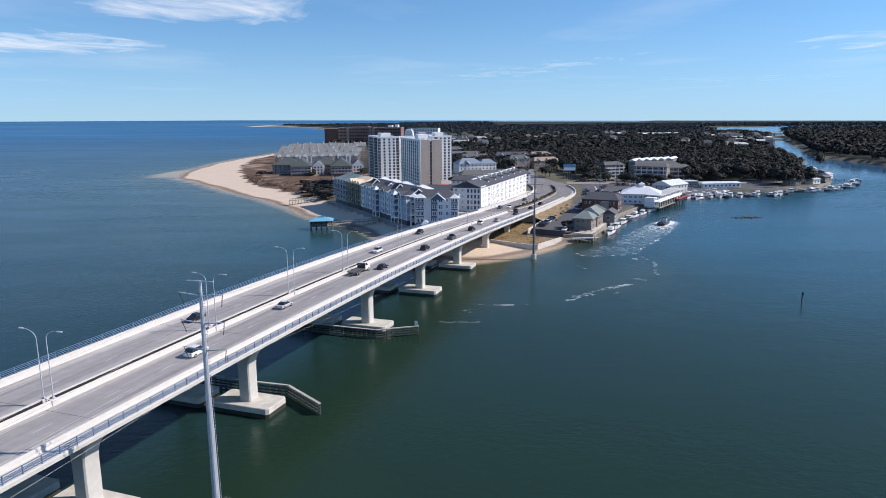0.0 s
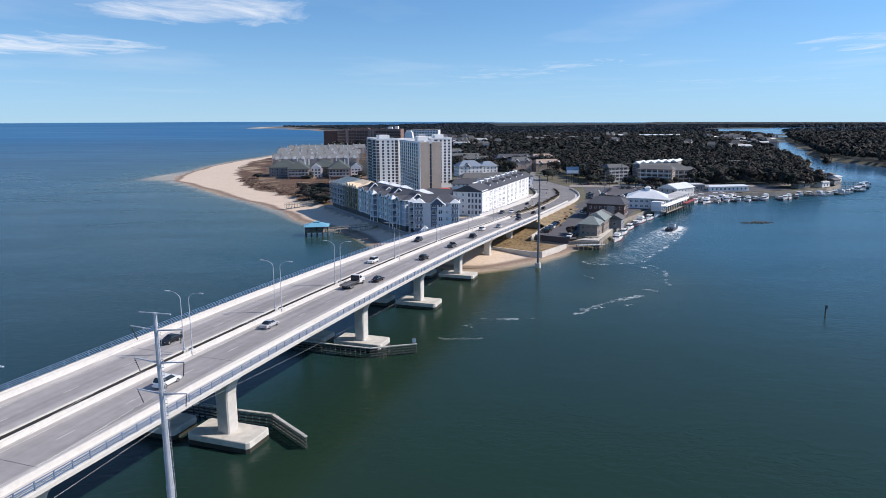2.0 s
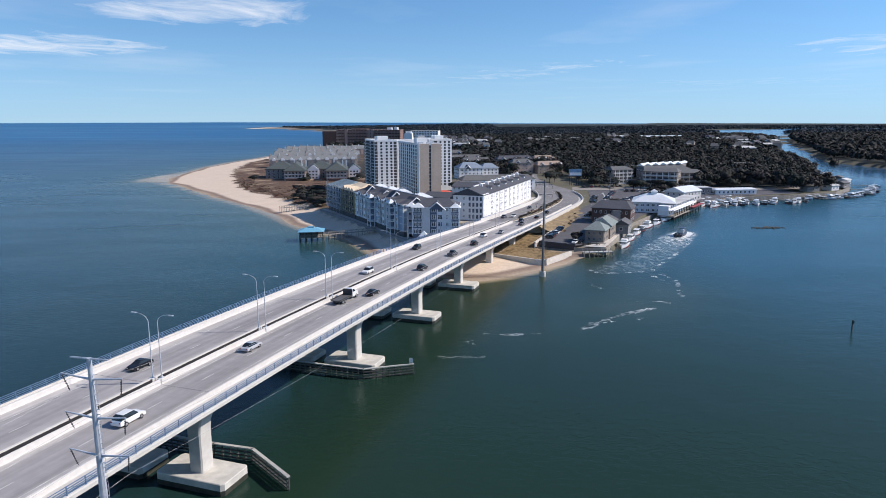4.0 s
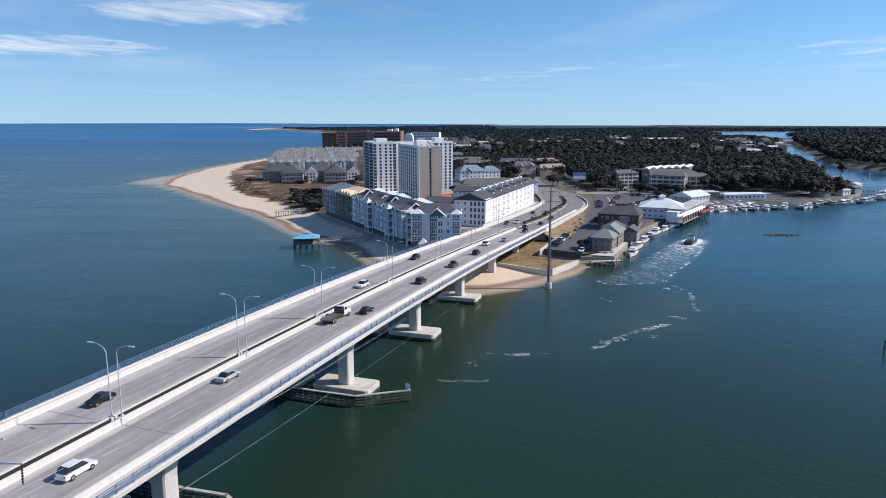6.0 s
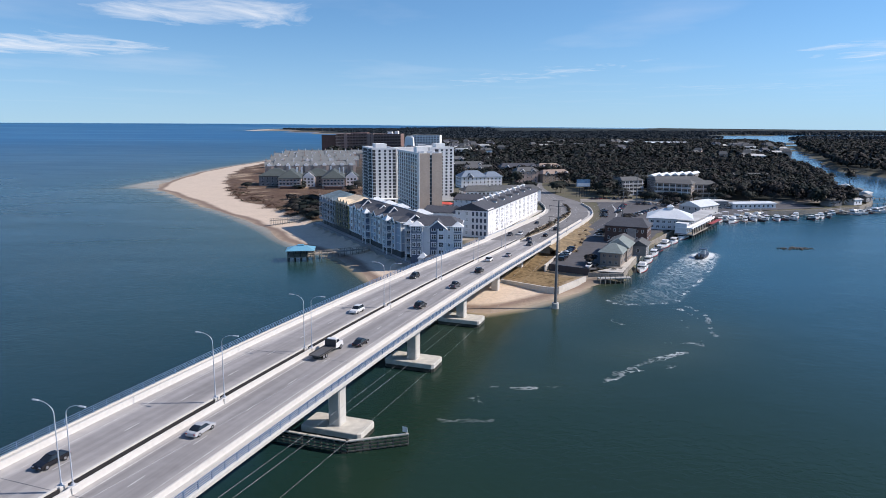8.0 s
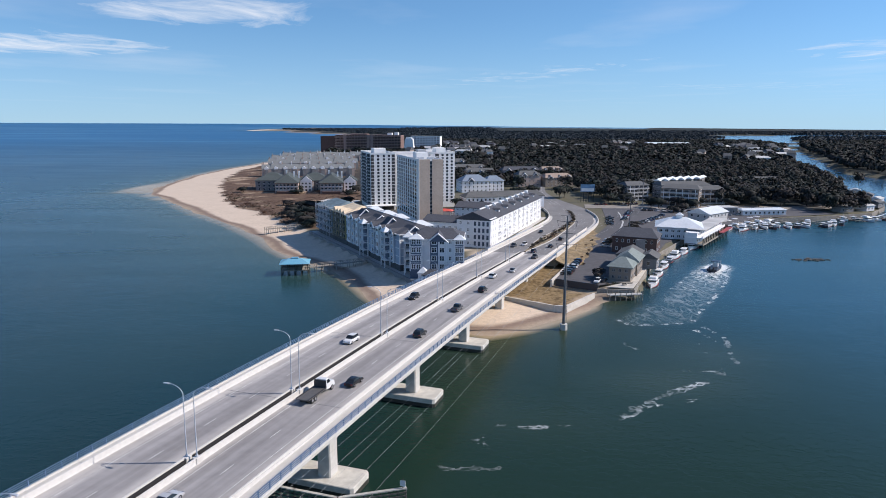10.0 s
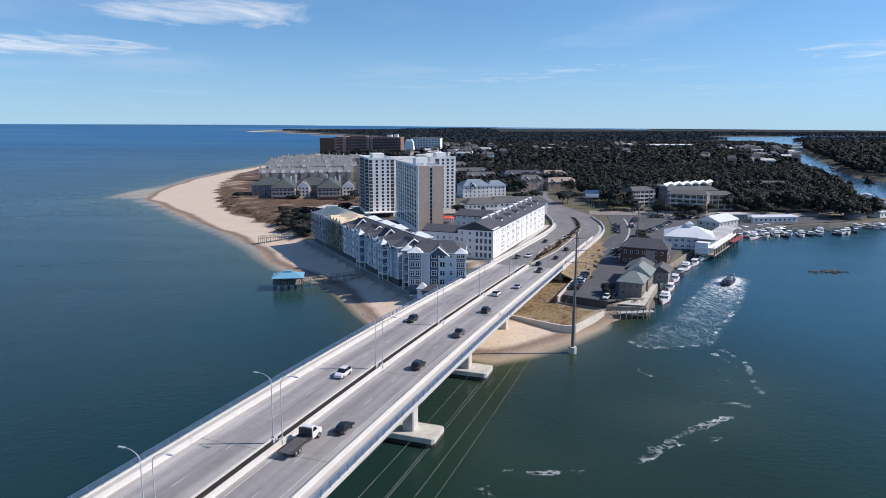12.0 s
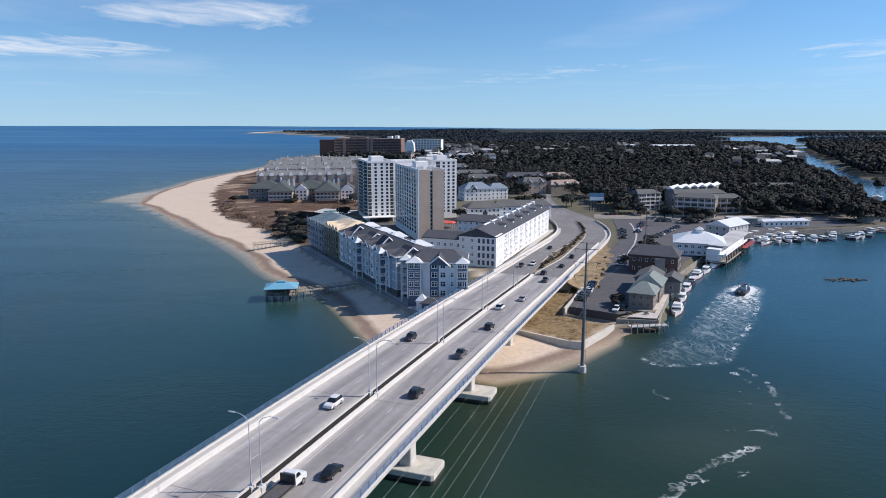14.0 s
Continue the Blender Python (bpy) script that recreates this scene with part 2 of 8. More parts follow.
ROOFGREEN = material("grey_green_shingle", (0.20, 0.235, 0.225), 0.9, vary=0.14, scale=1.0, stain=0.3)
ROOFWHITE = material("white_metal_roof", (0.72, 0.75, 0.76), 0.45, 0.1, vary=0.06, stain=0.2)
ROOFTAN = material("tan_roof", (0.33, 0.25, 0.20), 0.9, vary=0.12, stain=0.3)
ROOFBLUE = material("sky_blue_metal_roof", (0.16, 0.42, 0.56), 0.45, 0.1, vary=0.08, scale=2, stain=0.35, other=(0.30, 0.50, 0.58))
ROOFFLAT = material("pale_flat_roof", (0.52, 0.52, 0.51), 0.9, vary=0.1, scale=0.3, stain=0.5, stain_scale=0.08)
REDROOF = material("red_canopy", (0.60, 0.10, 0.07), 0.6, vary=0.1)
GLASS = material("window_glass", (0.035, 0.045, 0.055), 0.08, 0.0, vary=0.2, scale=0.7, random_value=0.5, spec=0.6)
# near-black for flat wall panels: the shade of hollows put in as colour
PAINTEDSHADE = material("painted_recess_shade", (0.06, 0.06, 0.065), 0.9)
TYRE = material("tyre_rubber", (0.02, 0.02, 0.02), 0.85)
RIM = material("alloy_rim", (0.45, 0.45, 0.47), 0.35, 0.8)
CARGLASS = material("car_glass", (0.02, 0.025, 0.03), 0.05)
BOATWHITE = material("white_gelcoat", (0.80, 0.80, 0.79), 0.3, vary=0.04)
BOATRED = material("red_antifoul", (0.30, 0.05, 0.05), 0.6, vary=0.15)
BOATDARK = material("dark_blue_hull", (0.03, 0.04, 0.06), 0.35)
BARK = material("bark", (0.11, 0.085, 0.065), 0.95, vary=0.3, scale=3)
SOIL = material("planting_soil", (0.20, 0.15, 0.10), 0.95, vary=0.25, scale=0.6, stain=0.5, other=(0.27, 0.24, 0.15))
SANDWALL = material("pale_concrete_wall", (0.60, 0.56, 0.50), 0.85, vary=0.08, stain=0.4)
ROCK = material("rock", (0.085, 0.078, 0.068), 0.9, vary=0.3, scale=0.8, bump=0.5, bump_scale=2)
POOLBLUE = material("pool_water", (0.08, 0.30, 0.32), 0.08)
SIGNBLUE = material("billboard_print", (0.16, 0.30, 0.45), 0.5, vary=0.25, scale=0.4)


def leaf_material(name, base, other):
    m = bpy.data.materials.new(name)
    m.use_nodes = True
    nt = m.node_tree
    nd, lk = nt.nodes, nt.links
    b = nd["Principled BSDF"]
    b.inputs["Roughness"].default_value, b.inputs["Specular IOR Level"].default_value = 0.8, 0.2
    geo = nd.new("ShaderNodeNewGeometry")
    big = nd.new("ShaderNodeTexNoise")
    big.inputs["Scale"].default_value, big.inputs["Detail"].default_value = 0.07, 4
    lk.new(geo.outputs["Position"], big.inputs[0])
    mr = nd.new("ShaderNodeMapRange")
    mr.inputs["From Min"].default_value, mr.inputs["From Max"].default_value = 0.40, 0.62
    lk.new(big.outputs["Fac"], mr.inputs[0])
    mix = nd.new("ShaderNodeMix")
    mix.data_type = "RGBA"
    mix.inputs["A"].default_value, mix.inputs["B"].default_value = rgba(base), rgba(other)
    lk.new(mr.outputs[0], mix.inputs["Factor"])
    r = nd.new("ShaderNodeMapRange")
    r.inputs["To Min"].default_value, r.inputs["To Max"].default_value = 0.75, 1.25
    lk.new(geo.outputs["Random Per Island"], r.inputs[0])
    sc = nd.new("ShaderNodeVectorMath")
    sc.operation = "SCALE"
    lk.new(mix.outputs["Result"], sc.inputs[0])
    lk.new(r.outputs[0], sc.inputs["Scale"])
    lk.new(sc.outputs[0], b.inputs["Base Color"])
    return m


LEAF = leaf_material("pine_and_oak_leaves", (0.018, 0.027, 0.023), (0.040, 0.035, 0.033))
# distance haze over the far trees is mixed into this bluish leaf colour
HAZEPINE = leaf_material("haze_tinted_far_pines", (0.020, 0.034, 0.046), (0.030, 0.039, 0.047))
SCRUB = leaf_material("winter_scrub", (0.105, 0.058, 0.042), (0.045, 0.046, 0.03))
TWIG = leaf_material("bare_twigs", (0.105, 0.085, 0.08), (0.075, 0.06, 0.058))


# ---- mesh helpers ----
def part(name, bm, mat, parent=None, label="", m=None):
    me = bpy.data.meshes.new(name)
    bm.normal_update()
    bm.to_mesh(me)
    bm.free()
    me.materials.append(mat)
    ob = new(name, me)
    if parent:
        ob.parent = parent
    if m is not None:
        ob.matrix_basis = m
    if label:
        ob["label"] = label
    return ob


def again(name, ob, parent, m):
    """one more piece on the same mesh"""
    o = new(name, ob.data)
    o.parent = parent
    o.matrix_basis = m
    return o


def empty(name, m, label, category, group="", kind=""):
    e = new(name)
    e.empty_display_size = 0.5
    e.matrix_basis = m
    return tagged(e, label, category, group, kind)


def block(bm, x0, x1, y0, y1, z0, z1, m=None):
    vs = [bm.verts.new((x, y, z)) for z in (z0, z1) for x, y in ((x0, y0), (x1, y0), (x1, y1), (x0, y1))]
    for q in ((3, 2, 1, 0), (4, 5, 6, 7), (0, 1, 5, 4), (1, 2, 6, 5), (2, 3, 7, 6), (3, 0, 4, 7)):
        bm.faces.new([vs[i] for i in q])
    if m is not None:
        bmesh.ops.transform(bm, matrix=m, verts=vs)
    return vs


def boxes(*dims):
    bm = bmesh.new()
    for d in dims:
        block(bm, *d)
    return bm


def rounded(x0, x1, y0, y1, z0, z1, r=0.05, seg=1):
    bm = boxes((x0, x1, y0, y1, z0, z1))
    bmesh.ops.bevel(bm, geom=list(bm.edges), offset=r, segments=seg, affect="EDGES")
    return bm


def prism(bm, ring, z0, z1):
    """upright prism on a counter-clockwise ring"""
    lo = [bm.verts.new((x, y, z0)) for x, y in ring]
    hi = [bm.verts.new((x, y, z1)) for x, y in ring]
    n = len(ring)
    bm.faces.new(hi)
    bm.faces.new(lo[::-1])
    for i in range(n):
        bm.faces.new((lo[i], lo[(i + 1) % n], hi[(i + 1) % n], hi[i]))
    return lo + hi


def tube(bm, a, b, r0, r1=None, sides=8):
    """a tapered rod from a to b"""
    a, b = Vector(a), Vector(b)
    r1 = r0 if r1 is None else r1
    q = (b - a).to_track_quat("Z", "Y").to_matrix()
    rings = []
    for p, r in ((a, r0), (b, r1)):
        rings.append([bm.verts.new(p + q @ Vector((r * math.cos(k * 2 * math.pi / sides), r * math.sin(k * 2 * math.pi / sides), 0))) for k in range(sides)])
    for i in range(sides):
        j = (i + 1) % sides
        bm.faces.new((rings[0][i], rings[0][j], rings[1][j], rings[1][i]))
    bm.faces.new(rings[1])
    bm.faces.new(rings[0][::-1])


def bent_tube(bm, pts, radii, sides=8):
    """one unbroken rod through all the points"""
    pts = [Vector(p) for p in pts]
    rings = []
    for i, (p, r) in enumerate(zip(pts, radii)):
        d = pts[min(i + 1, len(pts) - 1)] - pts[max(i - 1, 0)]
        q = d.to_track_quat("Z", "Y").to_matrix()
        rings.append([bm.verts.new(p + q @ Vector((r * math.cos(k * 2 * math.pi / sides), r * math.sin(k * 2 * math.pi / sides), 0))) for k in range(sides)])
    for r0, r1 in zip(rings, rings[1:]):
        for i in range(sides):
            j = (i + 1) % sides
            bm.faces.new((r0[i], r0[j], r1[j], r1[i]))
    bm.faces.new(rings[-1])
    bm.faces.new(rings[0][::-1])


def sweep(profile, stations, place):
    """a closed (across, up) profile drawn along stations; place(s, across, up) gives the point"""
    bm = bmesh.new()
    rings = [[bm.verts.new(place(s, a, u)) for a, u in profile] for s in stations]
    n = len(profile)
    for r0, r1 in zip(rings, rings[1:]):
        for i in range(n):
            j = (i + 1) % n
            bm.faces.new((r0[i], r0[j], r1[j], r1[i]))
    bm.faces.new(rings[0][::-1])
    bm.faces.new(rings[-1])
    bmesh.ops.recalc_face_normals(bm, faces=bm.faces)
    return bm


def gable(bm, x0, x1, y0, y1, z, rise, over=0.5, thick=0.25, hip=0.0):
    """a roof with its ridge along x; hip: how far the ridge ends stand back"""
    x0, x1, y0, y1 = x0 - over, x1 + over, y0 - over, y1 + over
    ym = (y0 + y1) / 2
    lo = [bm.verts.new(v) for v in ((x0, y0, z), (x1, y0, z), (x1, y1, z), (x0, y1, z))]
    up = [bm.verts.new(v) for v in ((x0, y0, z + thick), (x1, y0, z + thick), (x1, y1, z + thick), (x0, y1, z + thick))]
    ra, rb = bm.verts.new((x0 + hip, ym, z + thick + rise)), bm.verts.new((x1 - hip, ym, z + thick + rise))
    bm.faces.new(lo[::-1])
    for i in range(4):
        j = (i + 1) % 4
        bm.faces.new((lo[i], lo[j], up[j], up[i]))
    bm.faces.new((up[0], up[1], rb, ra))
    bm.faces.new((up[2], up[3], ra, rb))
    bm.faces.new((up[1], up[2], rb))
    bm.faces.new((up[3], up[0], ra))


def pyramid(bm, x0, x1, y0, y1, z, rise, thick=0.15):
    block(bm, x0, x1, y0, y1, z, z + thick)
    vs = [bm.verts.new(v) for v in ((x0, y0, z + thick), (x1, y0, z + thick), (x1, y1, z + thick), (x0, y1, z + thick))]
    t = bm.verts.new(((x0 + x1) / 2, (y0 + y1) / 2, z + thick + rise))
    for i in range(4):
        bm.faces.new((vs[i], vs[(i + 1) % 4], t))


def between(a, b):
    """pose at a, x axis towards b"""
    return pose(a[0], a[1], 0, 0, 0, math.degrees(math.atan2(b[1] - a[1], b[0] - a[0])))


_windows = {}


def window_piece(parent, m, w, h, trim=None, name="window"):
    """a framed pane that stands 4 cm proud, facing local -y; alike ones share their meshes"""
    key = (round(w, 2), round(h, 2), trim.name if trim else "")
    if key not in _windows:
        f = 0.24
        fr = boxes((-w / 2, w / 2, -0.06, 0.1, -h / 2, -h / 2 + f), (-w / 2, w / 2, -0.06, 0.1, h / 2 - f, h / 2),
                   (-w / 2, -w / 2 + f, -0.06, 0.1, -h / 2 + f, h / 2 - f), (w / 2 - f, w / 2, -0.06, 0.1, -h / 2 + f, h / 2 - f),
                   (-0.10, 0.10, -0.055, 0.1, -h / 2 + f, h / 2 - f), (-w / 2 + f, -0.10, -0.05, 0.1, 0.12, 0.22), (0.10, w / 2 - f, -0.05, 0.1, 0.12, 0.22))
        a = part(name, fr, trim or WHITETRIM, parent, m=m)
        g = part("pane", boxes((-w / 2 + f, w / 2 - f, -0.02, 0.08, -h / 2 + f, h / 2 - f)), GLASS, a)
        _windows[key] = (a, g)
        return a
    a0, g0 = _windows[key]
    a = again(name, a0, parent, m)
    again("pane", g0, a, Matrix())
    return a


_plain = {}


def far_window(parent, m, w, h, trim=None):
    """a framed pane in one mesh, for houses that stay far off"""
    key = (round(w, 2), round(h, 2), trim.name if trim else "")
    if key not in _plain:
        f = 0.09
        bm = boxes((-w / 2, w / 2, -0.06, 0.1, -h / 2, -h / 2 + f), (-w / 2, w / 2, -0.06, 0.1, h / 2 - f, h / 2),
                   (-w / 2, -w / 2 + f, -0.06, 0.1, -h / 2 + f, h / 2 - f), (w / 2 - f, w / 2, -0.06, 0.1, -h / 2 + f, h / 2 - f))
        n = len(bm.faces)
        block(bm, -w / 2 + f, w / 2 - f, -0.02, 0.08, -h / 2 + f, h / 2 - f)
        bm.faces.ensure_lookup_table()
        for face in bm.faces[n:]:
            face.material_index = 1
        _plain[key] = part("window", bm, trim or WHITETRIM, parent, m=m)
        _plain[key].data.materials.append(GLASS)
        return _plain[key]
    return again("window", _plain[key], parent, m)


def windows(parent, face, us, zs, w, h, trim=None, far=False):
    """windows on a face: face has x along it and -y outwards"""
    for z in zs:
        for u in us:
            (far_window if far else window_piece)(parent, face @ pose(u, 0, z), w, h, trim)


def spread(a, b, n):
    return [a + (b - a) * (i + 0.5) / n for i in range(n)]


# ---- ground and water ----
def lift(x, y):
    """the far rim of sea and land stands a little higher, so that the horizon lies where the eye has it"""
    d = np.maximum(y, np.abs(x) * 0.72)
    return np.where(d > 2600, ((np.maximum(d, 2600) - 2600) / 2300) ** 2 * (38.0 - 0.0062 * np.clip(x + 1500, 0, 5000)), 0.0)


LAND = [(-21, 293), (-12, 280), (2, 268), (13, 262), (25, 268), (37, 278), (53, 296), (58, 303), (70, 308), (75, 320.5), (98.5, 375), (138, 437), (168, 470),
        (209, 497), (243, 506), (290, 524), (322, 560), (352, 612), (360, 655), (386, 735), (420, 790), (450, 842), (508, 999), (593, 1228),
        (743, 1552), (884, 1832), (1000, 2060), (1080, 2500), (1060, 2950), (1300, 3300), (2200, 3400), (4950, 3000), (4950, 4950), (1500, 4900), (600, 4600), (-300, 4300), (-1000, 4120),
        (-1130, 3990), (-1035, 3830), (-950, 3755), (-760, 3570), (-595, 3280), (-460, 3110), (-350, 2850), (-300, 2400), (-262, 1900), (-258, 1500), (-262, 1300), (-272, 1100), (-288, 950), (-288, 850), (-280, 765), (-270, 700),
        (-254, 655), (-219, 606), (-174, 538), (-134, 486), (-106, 444), (-94, 421), (-83, 399), (-74, 383), (-63, 370), (-52, 355.5), (-43, 342), (-36, 326), (-29, 309)]
EASTLAND = [(560, 600), (490, 740), (497, 820), (505, 930), (609, 1161), (707, 1393), (905, 1828), (1100, 2150), (1250, 2556), (1500, 2900),
            (2400, 3000), (4950, 2700), (4950, -300), (1500, 100), (800, 330)]


def shore_distance(px, py, ring):
    """signed distance to a ring, positive inside"""
    best = np.full(px.shape, 1e9)
    inside = np.zeros(px.shape, bool)
    n = len(ring)
    for i in range(n):
        (ax, ay), (bx, by) = ring[i], ring[(i + 1) % n]
        dx, dy = bx - ax, by - ay
        t = np.clip(((px - ax) * dx + (py - ay) * dy) / (dx * dx + dy * dy), 0, 1)
        best = np.minimum(best, np.hypot(px - ax - t * dx, py - ay - t * dy))
        cross = ((ay > py) != (by > py)) & (px < dx * (py - ay) / (dy if dy else 1e-9) + ax)
        inside ^= cross
    return np.where(inside, best, -best)


def axis(lo, hi, fine0, fine1, step, grow):
    vals = list(np.arange(fine0, fine1 + step / 2, step))
    s, v = step, fine1
    while v < hi:
        s *= grow
        v += s
        vals.append(min(v, hi))
    s, v, head = step, fine0, []
    while v > lo:
        s *= grow
        v -= s
        head.append(max(v, lo))
    return np.array(head[::-1] + vals)


def sheet(name, xs, ys, height, mat, attrs):
    gx, gy = np.meshgrid(xs, ys)
    z = height(gx, gy)
    co = np.stack([gx, gy, z], -1).reshape(-1, 3)
    nx, ny = len(xs), len(ys)
    i = np.arange((ny - 1) * (nx - 1))
    r, c = i // (nx - 1), i % (nx - 1)
    a = r * nx + c
    quads = np.stack([a, a + 1, a + nx + 1, a + nx], 1)
    me = bpy.data.meshes.new(name)
    me.from_pydata(co.tolist(), [], quads.tolist())
    for key, fn in attrs.items():
        at = me.attributes.new(key, "FLOAT", "POINT")
        at.data.foreach_set("value", fn(gx, gy).reshape(-1).astype(np.float32))
    me.polygons.foreach_set("use_smooth", np.ones(len(quads), bool))
    me.materials.append(mat)
    return new(name, me)


def inland(x, y):
    return np.maximum(shore_distance(x, y, LAND), shore_distance(x, y, EASTLAND))


GROUND_Z = 3.0


def wobble(x, y, f):
    return np.sin(x * f + 1.3 * np.sin(y * f * 0.7)) * np.cos(y * f * 1.1 + 0.8 * np.sin(x * f * 0.6))


def is_beach(x, y):
    """1 on the sandy bay side and round the bridge end, 0 along the walled marina side"""
    return np.clip((70 - x - (y - 305) * 0.25) / 20, 0, 1) * np.where(y > 1500, 0.6, 1)


def ground_height(x, y):
    d = inland(x, y) + 1.6 * wobble(x, y, 0.09)
    beach = np.clip(d * 0.055, -3.0, GROUND_Z - 0.4) + np.where(d > 40, np.minimum((d - 40) * 0.02, 0.4), 0)
    wall = np.clip(d * 1.2 - 0.4, -3.0, GROUND_Z)
    b = is_beach(x, y)
    z = beach * b + wall * (1 - b)
    # the walled shore below the flats by the bay, and the level ground behind
    z = np.where(flats(x, y) > 0, np.maximum(z, np.clip(GROUND_Z - 0.9 + flats(x, y), 0, GROUND_Z)), z)
    dune = np.clip((d - 45) / 20, 0, 1) * np.clip((-90 - x) / 40, 0, 1) * np.clip((900 - y) / 100, 0, 1)
    return z + dune * (0.5 + 0.6 * wobble(x, y, 0.06)) + lift(x, y)


def flats(x, y):
    """how far a place lies behind the sea wall line by the bay"""
    ax, ay, bx, by = -8.0, 314.0, -74.0, 438.0
    dx, dy = bx - ax, by - ay
    ln = math.hypot(dx, dy)
    across = ((x - ax) * dy - (y - ay) * dx) / ln
    along = ((x - ax) * dx + (y - ay) * dy) / ln
    return np.minimum(np.minimum(np.minimum(across, 48 - across), along + 2), 300 - along)


def ground_material():
    m = bpy.data.materials.new("ground_cover")
    m.use_nodes = True
    nt = m.node_tree
    nd, lk = nt.nodes, nt.links
    b = nd["Principled BSDF"]
    b.inputs["Roughness"].default_value, b.inputs["Specular IOR Level"].default_value = 0.95, 0.15
    geo = nd.new("ShaderNodeNewGeometry")

    def attr(n):
        a = nd.new("ShaderNodeAttribute")
        a.attribute_name = n
        return a.outputs["Fac"]

    def noise_tex(scale, detail=6):
        n = nd.new("ShaderNodeTexNoise")
        n.inputs["Scale"].default_value, n.inputs["Detail"].default_value = scale, detail
        lk.new(geo.outputs["Position"], n.inputs[0])
        return n.outputs["Fac"]

    def mth(op, a, b2, clamp=False):
        n = nd.new("ShaderNodeMath")
        n.operation, n.use_clamp = op, clamp
        for i, v in enumerate((a, b2)):
            if isinstance(v, (int, float)):
                n.inputs[i].default_value = v
            else:
                lk.new(v, n.inputs[i])
        return n.outputs[0]

    def mixc(f, a, c):
        n = nd.new("ShaderNodeMix")
        n.data_type = "RGBA"
        lk.new(f, n.inputs["Factor"])
        for k, v in (("A", a), ("B", c)):
            if isinstance(v, tuple):
                n.inputs[k].default_value = rgba(v)
            else:
                lk.new(v, n.inputs[k])
        return n.outputs["Result"]

    fine, mid, big = noise_tex(0.7, 8), noise_tex(0.09), noise_tex(0.02)
    sand = mixc(mid, (0.58, 0.465, 0.36), (0.68, 0.56, 0.445))
    wash = mth("ADD", attr("dry"), mth("MULTIPLY", mth("SUBTRACT", mid, 0.5), 0.12))
    wet = mth("MULTIPLY", mth("SUBTRACT", 0.30, wash), 9.0, True)
    sand = mixc(wet, sand, (0.25, 0.185, 0.145))
    soaked = mth("MULTIPLY", mth("SUBTRACT", 0.13, wash), 9.0, True)
    sand = mixc(soaked, sand, (0.38, 0.30, 0.225))
    edge = mth("MULTIPLY", mth("SUBTRACT", mth("ADD", fine, mth("MULTIPLY", mid, 0.6)), 0.62, True), 4.0, True)
    scrub = mixc(edge, (0.070, 0.040, 0.031), (0.15, 0.10, 0.07))
    bare = mth("MULTIPLY", mth("SUBTRACT", mth("ADD", noise_tex(0.035, 5), mth("MULTIPLY", mth("SUBTRACT", fine, 0.5), 0.3)), 0.55, True), 9.0, True)
    scrub = mixc(bare, scrub, (0.36, 0.27, 0.19))
    dirt = mixc(big, (0.11, 0.098, 0.08), (0.19, 0.17, 0.14))
    dirt = mixc(edge, dirt, (0.12, 0.115, 0.075))
    grass = mixc(edge, (0.12, 0.082, 0.043), (0.25, 0.18, 0.098))
    cut = mth("MULTIPLY", mth("SUBTRACT", mth("ADD", attr("scrub"), mth("MULTIPLY", mth("SUBTRACT", fine, 0.5), 0.9)), 0.4), 5.0, True)
    col = mixc(attr("sand"), dirt, sand)
    col = mixc(cut, col, scrub)
    col = mixc(attr("grass"), col, grass)
    # litter colour with the canopy's shade worked into it
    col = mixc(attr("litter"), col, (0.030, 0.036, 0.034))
    sc = nd.new("ShaderNodeVectorMath")
    sc.operation = "SCALE"
    lk.new(col, sc.inputs[0])
    lk.new(mth("ADD", mth("MULTIPLY", fine, 0.4), 0.8), sc.inputs["Scale"])
    lk.new(sc.outputs[0], b.inputs["Base Color"])
    bp = nd.new("ShaderNodeBump")
    bp.inputs["Strength"].default_value, bp.inputs["Distance"].default_value = 0.6, 0.25
    lk.new(fine, bp.inputs["Height"])
    lk.new(bp.outputs[0], b.inputs["Normal"])
    return m


def sand_here(x, y):
    d = inland(x, y)
    bay = np.where((y > 2300) & (x < 0), np.clip((230 - d) / 40, 0, 1), np.clip((76 - d) / 10, 0, 1) * is_beach(x, y))
    ne = np.clip((560 - y) / 60, 0, 1) + np.clip((-75 - x) / 20, 0, 1)
    return np.clip(bay * np.clip(ne, 0, 1) * np.where(flats(x, y) > 1, 0, 1), 0, 1)


VEG = [(-74, 444), (-100, 483), (-123, 516), (-162, 579), (-201, 683), (-230, 789), (-253, 922), (-250, 1100), (-100, 1100), (-60, 620), (-66, 470)]


def scrub_here(x, y):
    return np.clip(0.5 + (shore_distance(x, y, VEG) + 5 * wobble(x, y, 0.15)) / 16, 0, 1)


def grass_here(x, y):
    """dry grass on the slope under and beside the bridge end"""
    ring = [(10, 308), (22, 301), (38, 291), (56, 312), (44, 322), (56, 362), (86, 430), (70, 425), (40, 365), (18, 330)]
    return np.clip(0.5 + (shore_distance(x, y, ring) + 1.5 * wobble(x, y, 0.3)) / 4, 0, 1)


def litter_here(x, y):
    """leaf litter under the woods, its colour deepened to match the shaded leaves"""
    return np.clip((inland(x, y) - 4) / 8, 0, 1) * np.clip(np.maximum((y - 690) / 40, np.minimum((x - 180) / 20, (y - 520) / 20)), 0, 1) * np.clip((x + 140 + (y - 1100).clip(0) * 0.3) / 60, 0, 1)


def dryness(x, y):
    return np.clip((inland(x, y) + 2.5 * wobble(x, y, 0.05)) / 26, 0, 1)


